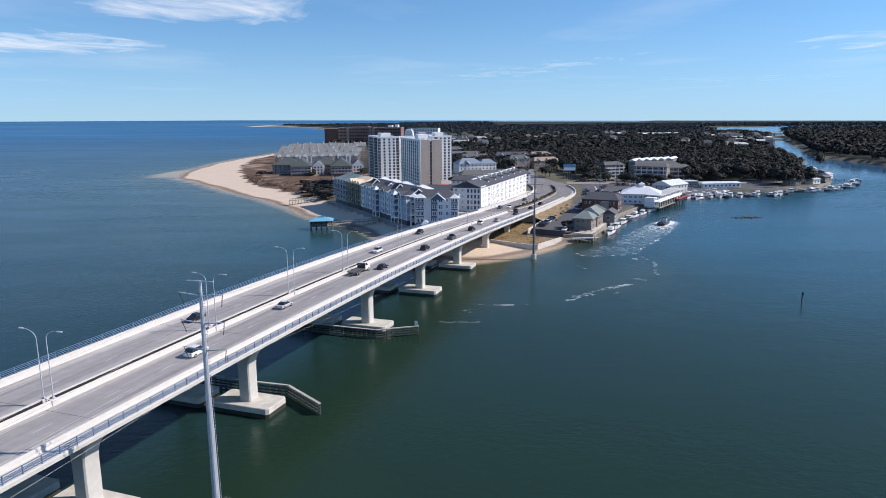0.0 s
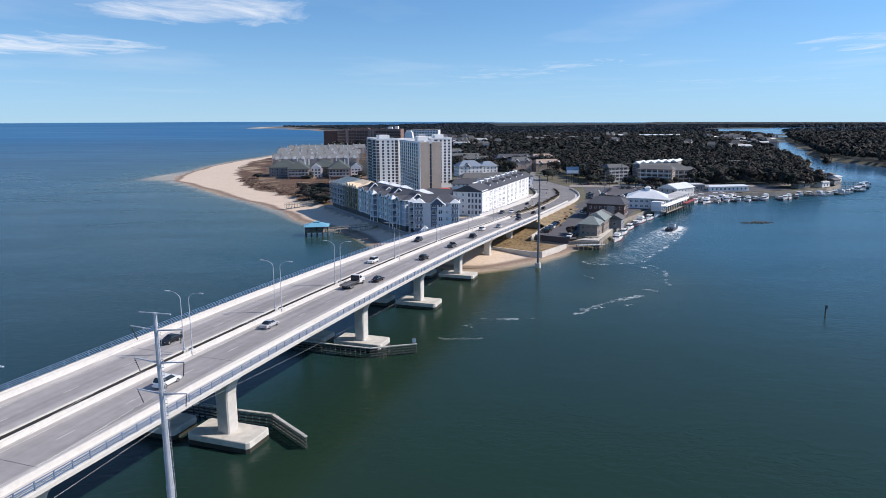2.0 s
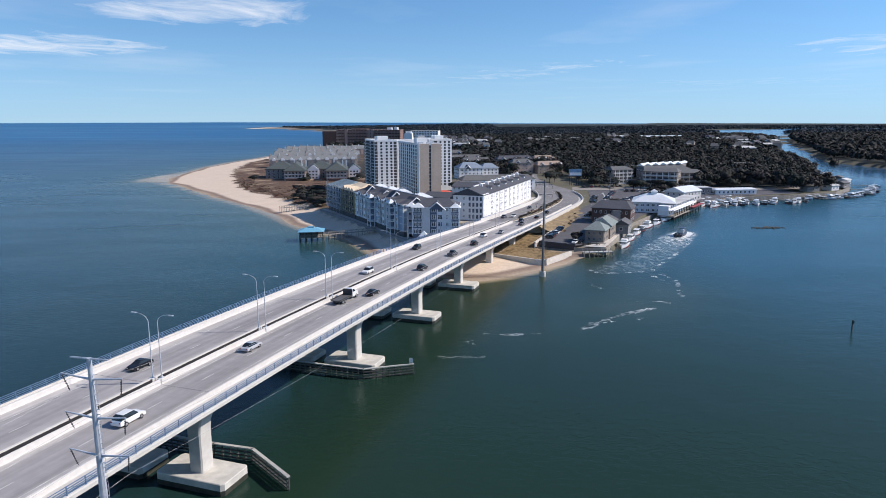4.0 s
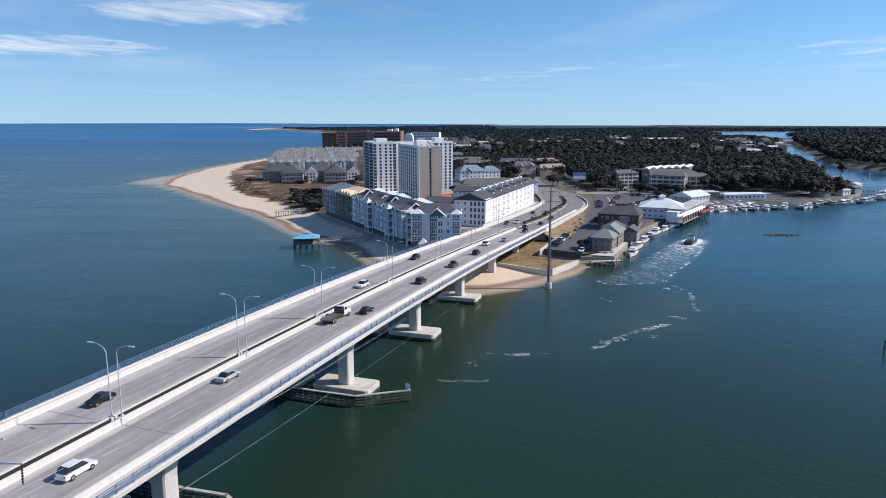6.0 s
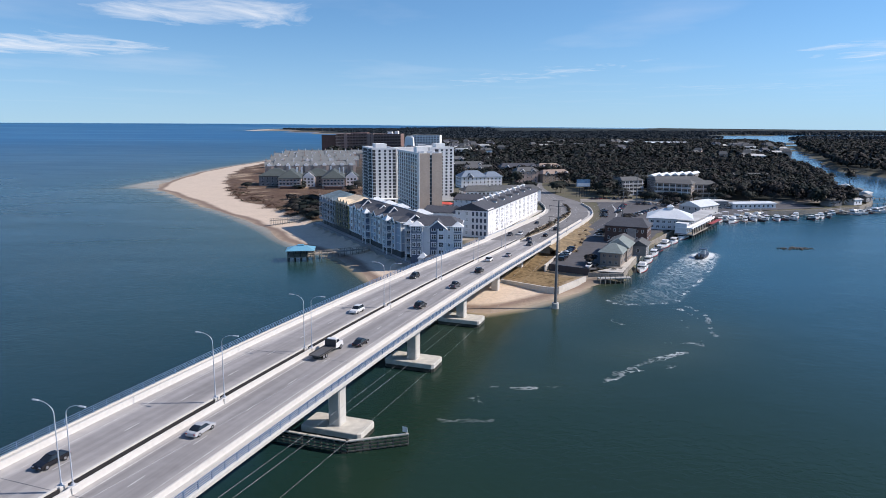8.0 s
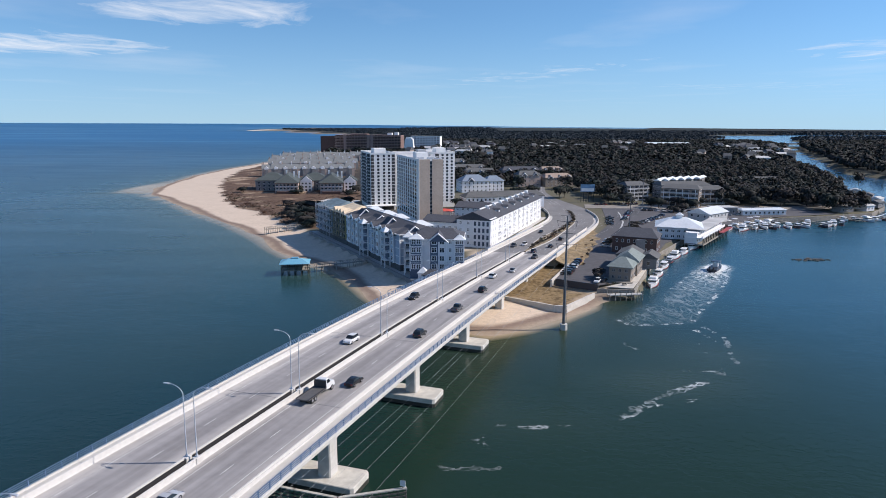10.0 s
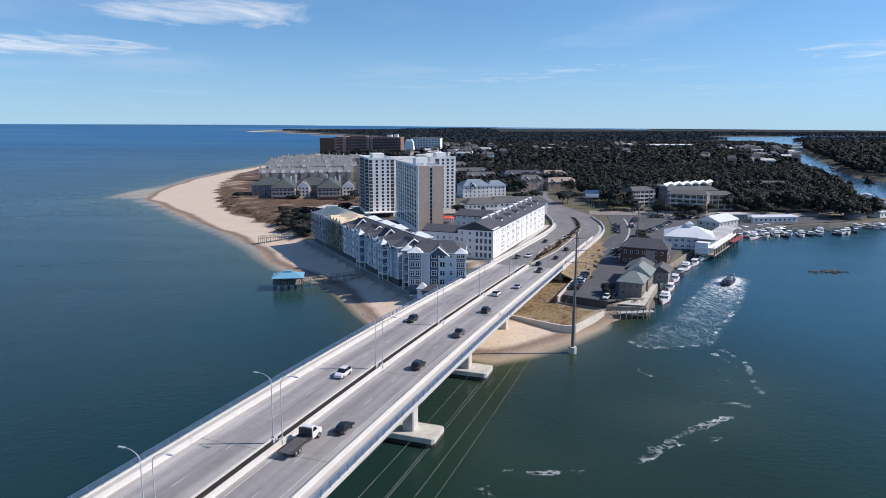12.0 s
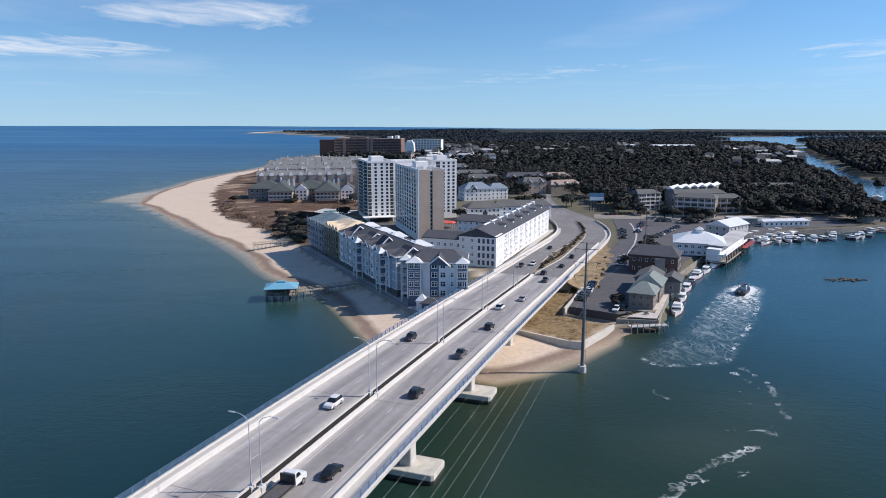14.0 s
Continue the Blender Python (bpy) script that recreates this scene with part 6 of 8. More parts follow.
def condominium(x, y, deg):
    th = house_empty("condominium", pose(x, y, 3, 0, 0, deg), "pale pink brick condominium with dark green-grey hipped roofs", "condominium", "condominiums by the beach")
    part("wall", boxes((0, 19, 0, 46, 0, 8.8)), PINKBRICK, th)
    part("west_wing", boxes((-19, -0.02, 26, 56, 0, 8.8)), GREYWALL, th)
    part("east_wing", boxes((19.02, 31, 16, 38, 0, 8.8)), PINKBRICK, th)
    part("roof", roof_along_y(0, 19, 0, 46, 8.8, 6.6, 0.9, 10.5), ROOFMOSS, th)
    bm = bmesh.new()
    gable(bm, -19, 8, 26, 56, 8.8, 6.0, 0.8, 0.3, 12)
    part("west_roof", bm, ROOFMOSS, th)
    bm = roof_along_y(19.5, 31, 17, 38, 8.8, 4.6, 0.7, 0.0)
    part("east_roof", bm, ROOFMOSS, th)
    part("front_bay", boxes((20, 30, 13.5, 15.98, 0, 9.4)), WHITEWALL, th, "white gabled front bay")
    bm = bmesh.new()
    lo = [bm.verts.new((u, 13.4, 9.4 + v)) for u, v in ((20, 0), (30, 0), (25, 4.0))]
    hi = [bm.verts.new((u, 22, 9.4 + v)) for u, v in ((20, 0), (30, 0), (25, 4.0))]
    bm.faces.new(lo)
    bm.faces.new(hi[::-1])
    for k in range(3):
        bm.faces.new((lo[(k + 1) % 3], lo[k], hi[k], hi[(k + 1) % 3]))
    part("front_gable", bm, WHITEWALL, th)
    zs = (1.6, 4.4, 7.2)
    windows(th, Matrix(), spread(0.5, 18.5, 6), zs, 1.9, 1.7, far=True)
    windows(th, pose(0, 13.5, 0), (22, 25, 28), zs, 1.7, 1.6, far=True)
    windows(th, pose(31, 16, 0, 0, 0, 90), spread(1, 21, 5), zs, 1.8, 1.7, far=True)
    windows(th, pose(-19, 26, 0), spread(1, 18, 4), zs, 1.8, 1.7, far=True)
    for z in (2.9, 5.8):
        part("floor_band", boxes((-0.1, 19.1, -0.12, 0, z, z + 0.3)), WHITETRIM, th)
    for u, v in ((14, 20), (17.5, 27), (6, 40)):
        part("chimney", boxes((u, u + 1.3, v, v + 1.5, 11, 17)), WHITETRIM, th)
    part("carport", boxes((2, 17, -5.5, -0.6, 0, 2.4)), BRICK, th, "low dark carport")


condominium(-141, 634, 8)
condominium(-103.5, 635, 8)
for r, (x, y, n) in enumerate(((-196, 802, 10), (-214, 900, 11), (-232, 990, 11), (-238, 1078, 12))):
    for i in range(n):
        tall = 4.6 + ((i * 7 + r * 3) % 4) * 0.35
        th = plain_house("townhouse", pose(x + i * 9.7, y + i * 2.4, 3, 0, 0, 14), 10.0, 16, 8.4, 3, GREYWALL if (i + r) % 3 else PINKBRICK, ROOFSILVER, "grey townhouse with a white dormer and silver shingle roof", "townhouse", tall, 0.0, "townhouse rows on the spit", faces="", over=0.1)
        if r == 0 or i % 3 == 1:
            bm = bmesh.new()
            tri = [(-2.3, 0), (2.3, 0), (2.3, 1.6), (0, 3.0), (-2.3, 1.6)]
            va = [bm.verts.new((5 + u, -0.4, 8.3 + v)) for u, v in tri]
            vb = [bm.verts.new((5 + u, 6.5, 8.3 + v)) for u, v in tri]
            bm.faces.new(va)
            bm.faces.new(vb[::-1])
            for k in range(5):
                bm.faces.new((va[(k + 1) % 5], va[k], vb[k], vb[(k + 1) % 5]))
            part("white_dormer", bm, WHITEWALL, th)
        part("chimney", boxes((1.2, 2.3, 7.0, 8.2, 10, 14.5 + tall * 0.3)), WHITETRIM if i % 2 else PINKBRICK, th)
        part("porch_bay", boxes((3.2, 7.0, -1.4, 0, 0, 7.6)), GREYWALL if r == 0 else PINKBRICK, th)

# the big brown block far down the beach
BROWNPALE = material("pale_brown_panel", (0.36, 0.25, 0.22), 0.85, vary=0.1, stain=0.2)
th = house_empty("brown_block", pose(-238, 1392, 3, 0, 0, -10), "huge dark brown brick apartment block with balcony bands", "apartment block")
part("wall", boxes((30, 160, 0, 26, 0, 33)), BROWN, th)
part("end_wing", boxes((0, 29.98, 3, 24, 0, 31)), BRICK, th, "darker brick end wing")
part("penthouse", boxes((60, 92, 4, 20, 33, 36)), BROWN, th)
part("roof_edge", boxes((29.6, 160.4, -0.4, 26.4, 33, 33.8)), BROWNPALE, th)
for k in range(11):
    z = 2.2 + k * 2.9
    part("balcony_band", boxes((33, 160, -1.6, 0, z - 0.7, z + 0.3)), BROWNPALE, th)
    # shade behind the balconies, put in as darker brick panels
    part("shaded_band", boxes((33.5, 159.5, -0.06, 0, z + 0.45, z + 1.9)), BRICK, th)
    part("white_balcony", boxes((30, 40, -2.0, 0, z - 0.5, z + 0.2)), PINKBRICK, th)
for i in range(22):
    part("fin", boxes((41 + i * 5.6, 41.7 + i * 5.6, -1.75, 0, 0, 33)), BROWN, th)
for u in (48, 94, 101):
    part("stair_tower", boxes((u, u + 5, -2.2, 0, 0, 34.5)), BROWNPALE, th)
part("water_tank", boxes((132, 141, 6, 14, 33, 38), (146, 153, 6, 14, 33, 39)), TOWERWHITE, th, "white roof plant rooms")
th = house_empty("white_stair_tower", pose(-74, 1330, 3, 0, 0, -6), "plain white tapering tower with a stepped top", "tower")
bm = bmesh.new()
lo = [bm.verts.new(v) for v in ((0, 0, 0), (20, 0, 0), (20, 18, 0), (0, 18, 0))]
hi = [bm.verts.new(v) for v in ((3, 2, 28), (17, 2, 28), (17, 16, 28), (3, 16, 28))]
bm.faces.new(hi)
bm.faces.new(lo[::-1])
for k in range(4):
    bm.faces.new((lo[k], lo[(k + 1) % 4], hi[(k + 1) % 4], hi[k]))
part("wall", bm, TOWERWHITE, th)
part("upper_stage", boxes((5, 15, 4, 14, 28, 31)), TOWERWHITE, th)
th = plain_house("far_hotel", pose(-66, 1460, 3, 0, 0, -12), 60, 20, 30, 9, TOWERWHITE, ROOFFLAT, "long white balconied hotel far down the beach", "hotel", 0, 0, wn=6, win=(3.6, 1.6), faces="s")

# buildings beyond the white flats
ROOFSLATE = material("blue_grey_roof", (0.20, 0.25, 0.31), 0.8, vary=0.1, stain=0.2)
th = plain_house("white_inn", pose(16, 648, 3, 0, 0, 15), 24, 18, 9.5, 3, WHITEWALL, ROOFSLATE, "white inn with blue-grey hipped roofs", "inn", 5.0, 7, wn=3.6)
part("side_wing", boxes((24.02, 40, 6, 20, 0, 8.8)), WHITEWALL, th)
bm = bmesh.new()
gable(bm, 24, 40, 6, 20, 8.8, 4.2, 0.6, 0.25, 5)
part("wing_roof", bm, ROOFSLATE, th)
windows(th, pose(0, 6, 0), spread(25, 39.5, 4), (1.6, 4.5, 7.2), 1.4, 1.5, far=True)
white_gable(th, 8, -0.5, 9.0, 6, 3.0, 8, 0)
th = plain_house("white_flats", pose(15, 522, 3, 0, 0, 14), 22, 14, 9.6, 3, WHITEWALL, ROOFGREY, "low white flats with grey hipped roofs", "apartment block", 3.4, 5, wn=2.8)
part("long_wing", boxes((22.02, 62, 14, 27, 0, 8.4)), WHITEWALL, th)
bm = bmesh.new()
gable(bm, 22, 62, 14, 27, 8.4, 3.2, 0.6, 0.25, 4)
part("wing_roof", bm, ROOFGREY, th)
windows(th, pose(0, 14, 0), spread(23, 61, 10), (1.6, 4.4, 7.0), 1.4, 1.5, far=True)
part("entrance_recess", boxes((9.5, 12.5, -0.08, 0, 0, 7.5)), PAINTEDSHADE, th)
for i, (x, y, w, d, wm, rm) in enumerate(((22, 770, 34, 16, GREYWALL, ROOFGREY), (70, 700, 22, 14, PINKBRICK, ROOFGREY), (95, 700, 30, 14, TANWALL, ROOFTAN), (60, 760, 40, 14, GREYWALL, ROOFDARK), (5, 830, 46, 16, PINKBRICK, ROOFGREY),
                                         (100, 760, 26, 14, PINKBRICK, ROOFTAN), (-30, 760, 30, 16, GREYWALL, ROOFGREY), (-10, 900, 40, 16, GREYWALL, ROOFGREY), (40, 960, 44, 16, TANWALL, ROOFGREY), (-60, 930, 40, 16, TANWALL, ROOFGREY))):
    plain_house("town_block", pose(x, y, 3, 0, 0, 8 + (i % 3) * 6), w, d, 8.5 + (i % 2) * 2.5, 3, wm, rm, "grey-tan three-storey block with a shingle roof among trees", "house", 3.6, 4, "blocks beyond the road", wn=4.2, faces="s", dormers=3 if w > 24 else 2)

# apartments across the road
WALKUPS = []
for i, (x, y, lx, ly, h, d) in enumerate(((142, 592, 20, 14, 11.5, 20), (158, 560, 26, 16, 13, -28), (168, 590, 40, 16, 12, 8), (187, 572, 24, 14, 10.5, 6), (150, 640, 40, 14, 9, 10))):
    WALKUPS.append(plain_house("walk_up_flats", pose(x, y, 3, 0, 0, d), lx, ly, h, 4 if h > 11 else 3, TANWALL if i % 2 else GREYWALL, ROOFGREY, "weathered tan and grey walk-up flats with open balconies", "apartment block", 2.6, 3, "walk-up flats", wn=3.4, win=(1.7, 1.6), faces="we"))
    th = WALKUPS[-1]
    storeys = 4 if h > 11 else 3
    for k in range(storeys):
        z = h / storeys * k
        part("balcony", boxes((0.4, lx - 0.4, -1.5, 0, z + 0.1, z + 0.3)), WHITETRIM, th)
        part("balcony_front", boxes((0.4, lx - 0.4, -1.5, -1.38, z + 0.3, z + 1.2)), TOWERGREY, th)
        for u in spread(0.6, lx - 0.6, max(2, int(lx / 5))):
            part("balcony_recess", boxes((u - 1.7, u + 1.7, -0.05, 0.02, z + 0.3, z + 2.4)), PAINTEDSHADE, th)
    for u in spread(0, lx, max(2, int(lx / 5)) + 1):
        part("balcony_post", boxes((u - 0.15, u + 0.15, -1.52, -1.3, 0, h)), WHITETRIM, th)
for i in range(6):
    th = house_empty("roof_monitor", pose(170 + i * 8, 602 + i * 4.5, 17.4, 0, 0, 58), "pale sloping metal roof monitor", "roof", "roof monitors")
    bm = bmesh.new()
    gable(bm, 0, 26, 0, 4.8, 0, 1.5, 0.1, 0.3)
    part("sheet", bm, ROOFWHITE, th)
    part("frame", boxes((0.3, 25.7, 0.3, 4.5, -14.4, 0)), GREYWALL, th)
plain_house("long_school", pose(268, 688, 3, 0, 0, 0), 54, 24, 6.5, 2, TANWALL, ROOFGREY, "long low tan building with a grey shingle roof", "hall", 4.0, 8, wn=4)
th = plain_house("warehouse", pose(488, 1692, 3, 0, 0, 0), 104, 60, 9, 1, TOWERGREY, ROOFWHITE, "far white-roofed sports hall among trees", "hall", 2.5, 3, faces="")
part("blue_band", boxes((0, 104, -0.1, 0, 3, 7)), SIGNBLUE, th)

# ---- the marina side ----
GH = pose(63.6, 323.0, 3.22, 0, 0, -25)
th = house_empty("waterside_restaurant", GH, "two-storey tan restaurant with grey-green hipped roofs", "restaurant")
part("wall", boxes((0, 8.2, 0, 11, 0, 5.4)), TANWALL, th)
part("back_wall", boxes((0.5, 8.8, 11, 24, 0, 6.0)), TANWALL, th)
bm = bmesh.new()
gable(bm, 0, 8.2, 0, 11, 5.4, 3.0, 0.9, 0.25, 4.0)
part("roof", bm, ROOFGREEN, th)
bm = bmesh.new()
gable(bm, 0, 13, 0, 8.3, 6.0, 3.2, 0.9, 0.25, 2.5)
bmesh.ops.transform(bm, matrix=pose(8.8, 11, 0, 0, 0, 90), verts=bm.verts)
part("back_roof", bm, ROOFGREEN, th)
windows(th, FRONT, spread(0.5, 7.7, 3), (1.6, 4.2), 1.3, 1.4, GREYWALL)
windows(th, side_face((8.2, 11), "e"), spread(0.5, 10.5, 3), (1.6, 4.2), 1.5, 1.5, GREYWALL)
windows(th, pose(8.8, 11, 0, 0, 0, 90), spread(0.5, 12.5, 4), (1.6, 4.2), 1.5, 1.5, GREYWALL)
part("porch", boxes((-1.5, 9.4, -3.0, 0, -0.1, 0.25)), TIMBER, th)
windows(th, side_face((8.2, 11), "w"), spread(0.5, 10.5, 3), (1.6, 4.2), 1.3, 1.4, GREYWALL)
th = plain_house("boat_shed", pose(72.5, 347.5, 3.2, 0, 0, -24), 9, 14, 5.0, 2, TANWALL, ROOFGREY, "brown boat shed with a tan gabled roof", "shed", 2.4, 0, ridge_y=True, wn=4)
th = plain_house("boat_shed", pose(82, 345, 3.22, 0, 0, -24), 6.5, 10, 4.4, 1, GREYWALL, ROOFGREY, "grey boat shed with a low gabled roof by the quay", "shed", 2.0, 0, ridge_y=True, wn=4)
th = plain_house("brick_offices", pose(79.0, 381, 3.2, 0, 0, -24), 20, 15, 7.6, 2, BRICK, ROOFDARK, "dark red-brown brick offices with a charcoal roof", "offices", 3.4, 4, wn=2.6, win=(1.0, 1.5))
part("glazed_bay", boxes((11, 15, -1.6, 0, 0, 7.0)), GREYWALL, th)
MR = pose(112, 420, 3.1, 0, 0, -18)
th = house_empty("marina_restaurant", MR, "white two-storey marina restaurant with a big white metal roof", "restaurant")
part("wall", boxes((0, 22, 0, 22, 0, 6.0)), WHITEWALL, th)
bm = bmesh.new()
gable(bm, 0, 22, 0, 22, 6.0, 4.2, 1.2, 0.3, 9.0)
part("roof", bm, ROOFWHITE, th)
part("cupola", boxes((9.5, 12.5, 9.5, 12.5, 9.5, 11.3)), WHITETRIM, th)
bm = bmesh.new()
pyramid(bm, 9, 13, 9, 13, 11.3, 1.4)
part("cupola_roof", bm, ROOFWHITE, th)
windows(th, FRONT, spread(0.5, 21.5, 7), (1.6, 4.4), 1.9, 1.6)
windows(th, side_face((22, 22), "e"), spread(0.5, 21.5, 6), (1.6, 4.4), 1.9, 1.6)
th = house_empty("marina_gallery", pose(129.5, 402, 0.8, 0, 0, 56), "long white two-deck gallery building along the quay", "restaurant")
part("lower_deck", boxes((0, 58, -0.5, 9, 1.5, 2.2)), TIMBER, th)
part("wall", boxes((0.5, 57, 3, 9, 2.2, 7.6)), WHITEWALL, th)
part("upper_deck", boxes((0, 50, 0, 9, 5.0, 5.4)), WHITETRIM, th)
part("upper_rail", boxes((0, 50, 0, 0.1, 5.4, 6.5)), WHITETRIM, th)
part("canopy", boxes((6, 57.5, 0.6, 9.6, 8.2, 8.6)), ROOFFLAT, th)
part("red_awning", boxes((34, 58, -2.6, 0.4, 3.6, 3.9)), BOATRED, th)
for i in range(16):
    part("deck_post", boxes((0.3 + i * 3.7, 0.7 + i * 3.7, -0.4, 0.0, -3, 5.2)), TIMBERDARK, th)
windows(th, pose(0, 3, 0), spread(1, 56, 15), (3.6, 6.7), 2.2, 1.5)
th = plain_house("boat_hall", pose(158, 468, 3.1, 0, 0, 40), 22, 14, 6, 2, TOWERGREY, ROOFWHITE, "grey marina hall with an arched white roof", "hall", 3.0, 0, wn=4)
th = plain_house("marina_office", pose(178, 510, 3.1, 0, 0, 8), 16, 10, 4.6, 1, GREYWALL, ROOFFLAT, "low grey marina office with a flat roof", "office", 0, 0)
th = plain_house("dock_house", pose(196, 509, 3.1, 0, 0, 8), 31, 9, 3.2, 1, WHITEWALL, ROOFWHITE, "low white dock house with a white roof", "house", 1.0, 2)

# quay deck and landing
QUAYPALE = material("bleached_quay_boards", (0.55, 0.51, 0.45), 0.9, vary=0.12, scale=0.7, stain=0.35, stain_scale=0.15)
slab("quay_deck", [(60, 312), (69.3, 309.5), (74.3, 320.5), (98, 374.5), (92, 377), (77, 345), (70, 320)], 3.3, QUAYPALE, "sun-bleached pale quay beside the restaurant", "quay")
th = empty("landing_stage", pose(65.5, 305.6, 0, 0, 0, 8), "old timber landing stage with mooring piles", "jetty")
part("deck", boxes((-6.4, 6.4, -1.2, 1.6, 1.9, 2.15)), PALETIMBER, th)
for i in range(7):
    for yy in (-1.1, 1.5):
        bm = bmesh.new()
        tube(bm, (-6.2 + i * 2.05, yy, -2), (-6.2 + i * 2.05, yy, 3.3), 0.16, 0.14, 7)
        part("timber_post", bm, TIMBER, th)

# billboard
th = empty("billboard", pose(109, 581, 3.2, 0, 0, -4), "large blue and white roadside billboard on a row of posts", "billboard")
part("panel", boxes((-5.2, 5.2, -0.2, 0.2, 8.0, 13.4)), SIGNBLUE, th)
part("white_half", boxes((-4.6, 4.8, -0.26, -0.2, 8.4, 10.6)), WHITETRIM, th)
part("panel_edge", boxes((-5.4, 5.4, -0.15, 0.3, 7.7, 8.0)), GALV, th)
for i in range(6):
    part("post", boxes((-4.8 + i * 1.9, -4.5 + i * 1.9, 0.2, 0.5, 0, 13)), DARKMETAL, th)

# bay pavilion on piles and its walkway
PV = pose(-62.5, 347, 0, 0, 0, 8)
th = empty("pier_pavilion", PV, "timber pavilion on piles with a sky-blue metal roof", "pavilion")
part("deck", boxes((-5.6, 5.6, -4.6, 4.6, 2.0, 2.3)), TIMBER, th)
bm = bmesh.new()
gable(bm, -5.6, 5.6, -4.6, 4.6, 4.9, 1.6, 0.6, 0.12, 4.0)
part("roof", bm, ROOFBLUE, th)
part("cupola", boxes((-1.4, 1.4, -0.8, 0.8, 6.0, 7.0)), ROOFBLUE, th)
for x in (-5.4, -2.7, 0, 2.7, 5.4):
    for y in (-4.4, 0, 4.4):
        bm = bmesh.new()
        tube(bm, (x, y, -3), (x, y, 4.9 if abs(y) > 1 or abs(x) > 5 else 2.0), 0.19, 0.16, 7)
        part("timber_post", bm, TIMBERDARK, th)
part("rail", boxes((-5.5, 5.5, -4.5, -4.4, 3.2, 3.35), (-5.5, 5.5, 4.4, 4.5, 3.2, 3.35), (-5.5, -5.4, -4.4, 4.4, 3.2, 3.35), (5.4, 5.5, -4.4, 4.4, 3.2, 3.35)), TIMBER, th)
part("screen", boxes((-5.45, 5.45, 4.3, 4.36, 2.3, 4.6)), GREYWALL, th)


def pier_walk(name, a, b, w, z, label, legs=-2.5, step=3.0, rail=True):
    ln = math.dist(a, b)
    th = empty(name, Matrix.Translation((a[0], a[1], 0)) @ pose(0, 0, 0, 0, 0, math.degrees(math.atan2(b[1] - a[1], b[0] - a[0]))), label, "jetty", "timber jetties")
    part("deck", boxes((0, ln, -w / 2, w / 2, z - 0.2, z)), TIMBER, th)
    if rail:
        part("rail", boxes((0, ln, -w / 2, -w / 2 + 0.1, z + 0.95, z + 1.08), (0, ln, w / 2 - 0.1, w / 2, z + 0.95, z + 1.08)), TIMBER, th)
    pile = None
    for i in range(int(ln / step) + 1):
        for yy in (-w / 2, w / 2):
            m = Matrix.Translation((min(i * step, ln), yy, 0))
            if pile is None:
                bm = bmesh.new()
                tube(bm, (0, 0, legs), (0, 0, z + (1.05 if rail else 0.8)), 0.14, 0.13, 6)
                pile = part("timber_post", bm, TIMBER, th, m=m)
            else:
                again("timber_post", pile, th, m)
    return th


pier_walk("boardwalk", (-57, 348), (-31, 364), 2.2, 2.6, "weathered timber boardwalk from the pavilion to the sea wall")
pier_walk("beach_pier", (-100, 444), (-78, 461), 2.4, 3.4, "bleached timber beach pier on tall posts", step=2.2)
for i, (a, b) in enumerate((((196, 494), (206, 478)), ((216, 499), (224, 482)), ((232, 504), (240, 488)), ((176, 474), (188, 462)), ((262, 512), (270, 498)), ((284, 521), (294, 506)), ((305, 540), (322, 530)), ((322, 560), (340, 552)), ((342, 596), (358, 590)))):
    pier_walk("finger_pier", a, b, 1.4, 1.2, "grey timber finger pier in the marina", step=3.5, rail=False)

# channel marker and islet
bx, by = 111.0, 202.4
th = empty("channel_marker", pose(bx, by, 0, 0, 0, 0), "lone dark timber channel post with a small day board", "marker")
bm = bmesh.new()
tube(bm, (0, 0, -3), (0, 0, 3.4), 0.22, 0.18, 8)
part("post", bm, TIMBERDARK, th)
part("day_board", boxes((-0.35, 0.35, -0.26, -0.2, 2.3, 3.1)), DARKMETAL, th)
th = empty("rock_islet", pose(172, 379, 0, 0, 0, 0), "low dark islet of rubble and oyster shell", "islet")
rnd = random.Random(5)
for i in range(60):
    u, v = rnd.uniform(-9, 9), rnd.gauss(0, 1.1)
    r = rnd.uniform(0.35, 1.0) * (1.1 - abs(u) / 14)
    bm = bmesh.new()
    bmesh.ops.create_icosphere(bm, subdivisions=1, radius=r)
    for vt in bm.verts:
        vt.co *= rnd.uniform(0.7, 1.2)
    part("stone", bm, ROCK, th, m=pose(u, v, 0.05 + rnd.uniform(-0.1, 0.25), 0, 0, rnd.uniform(0, 360)) @ Matrix.Diagonal((1.3, 1, 0.6, 1)))

# road bridge far up the creek
th = empty("creek_bridge", pose(945, 1905, 0, 0, 0, -28), "low pale road bridge far up the creek", "bridge")
part("deck", boxes((-75, 75, -6, 6, 6.5, 8.2)), CONCRETE, th)
for x in (-50, -20, 20, 50):
    part("pier", boxes((x - 2.2, x + 2.2, -5, 5, -2, 6.5)), CONCRETE, th)


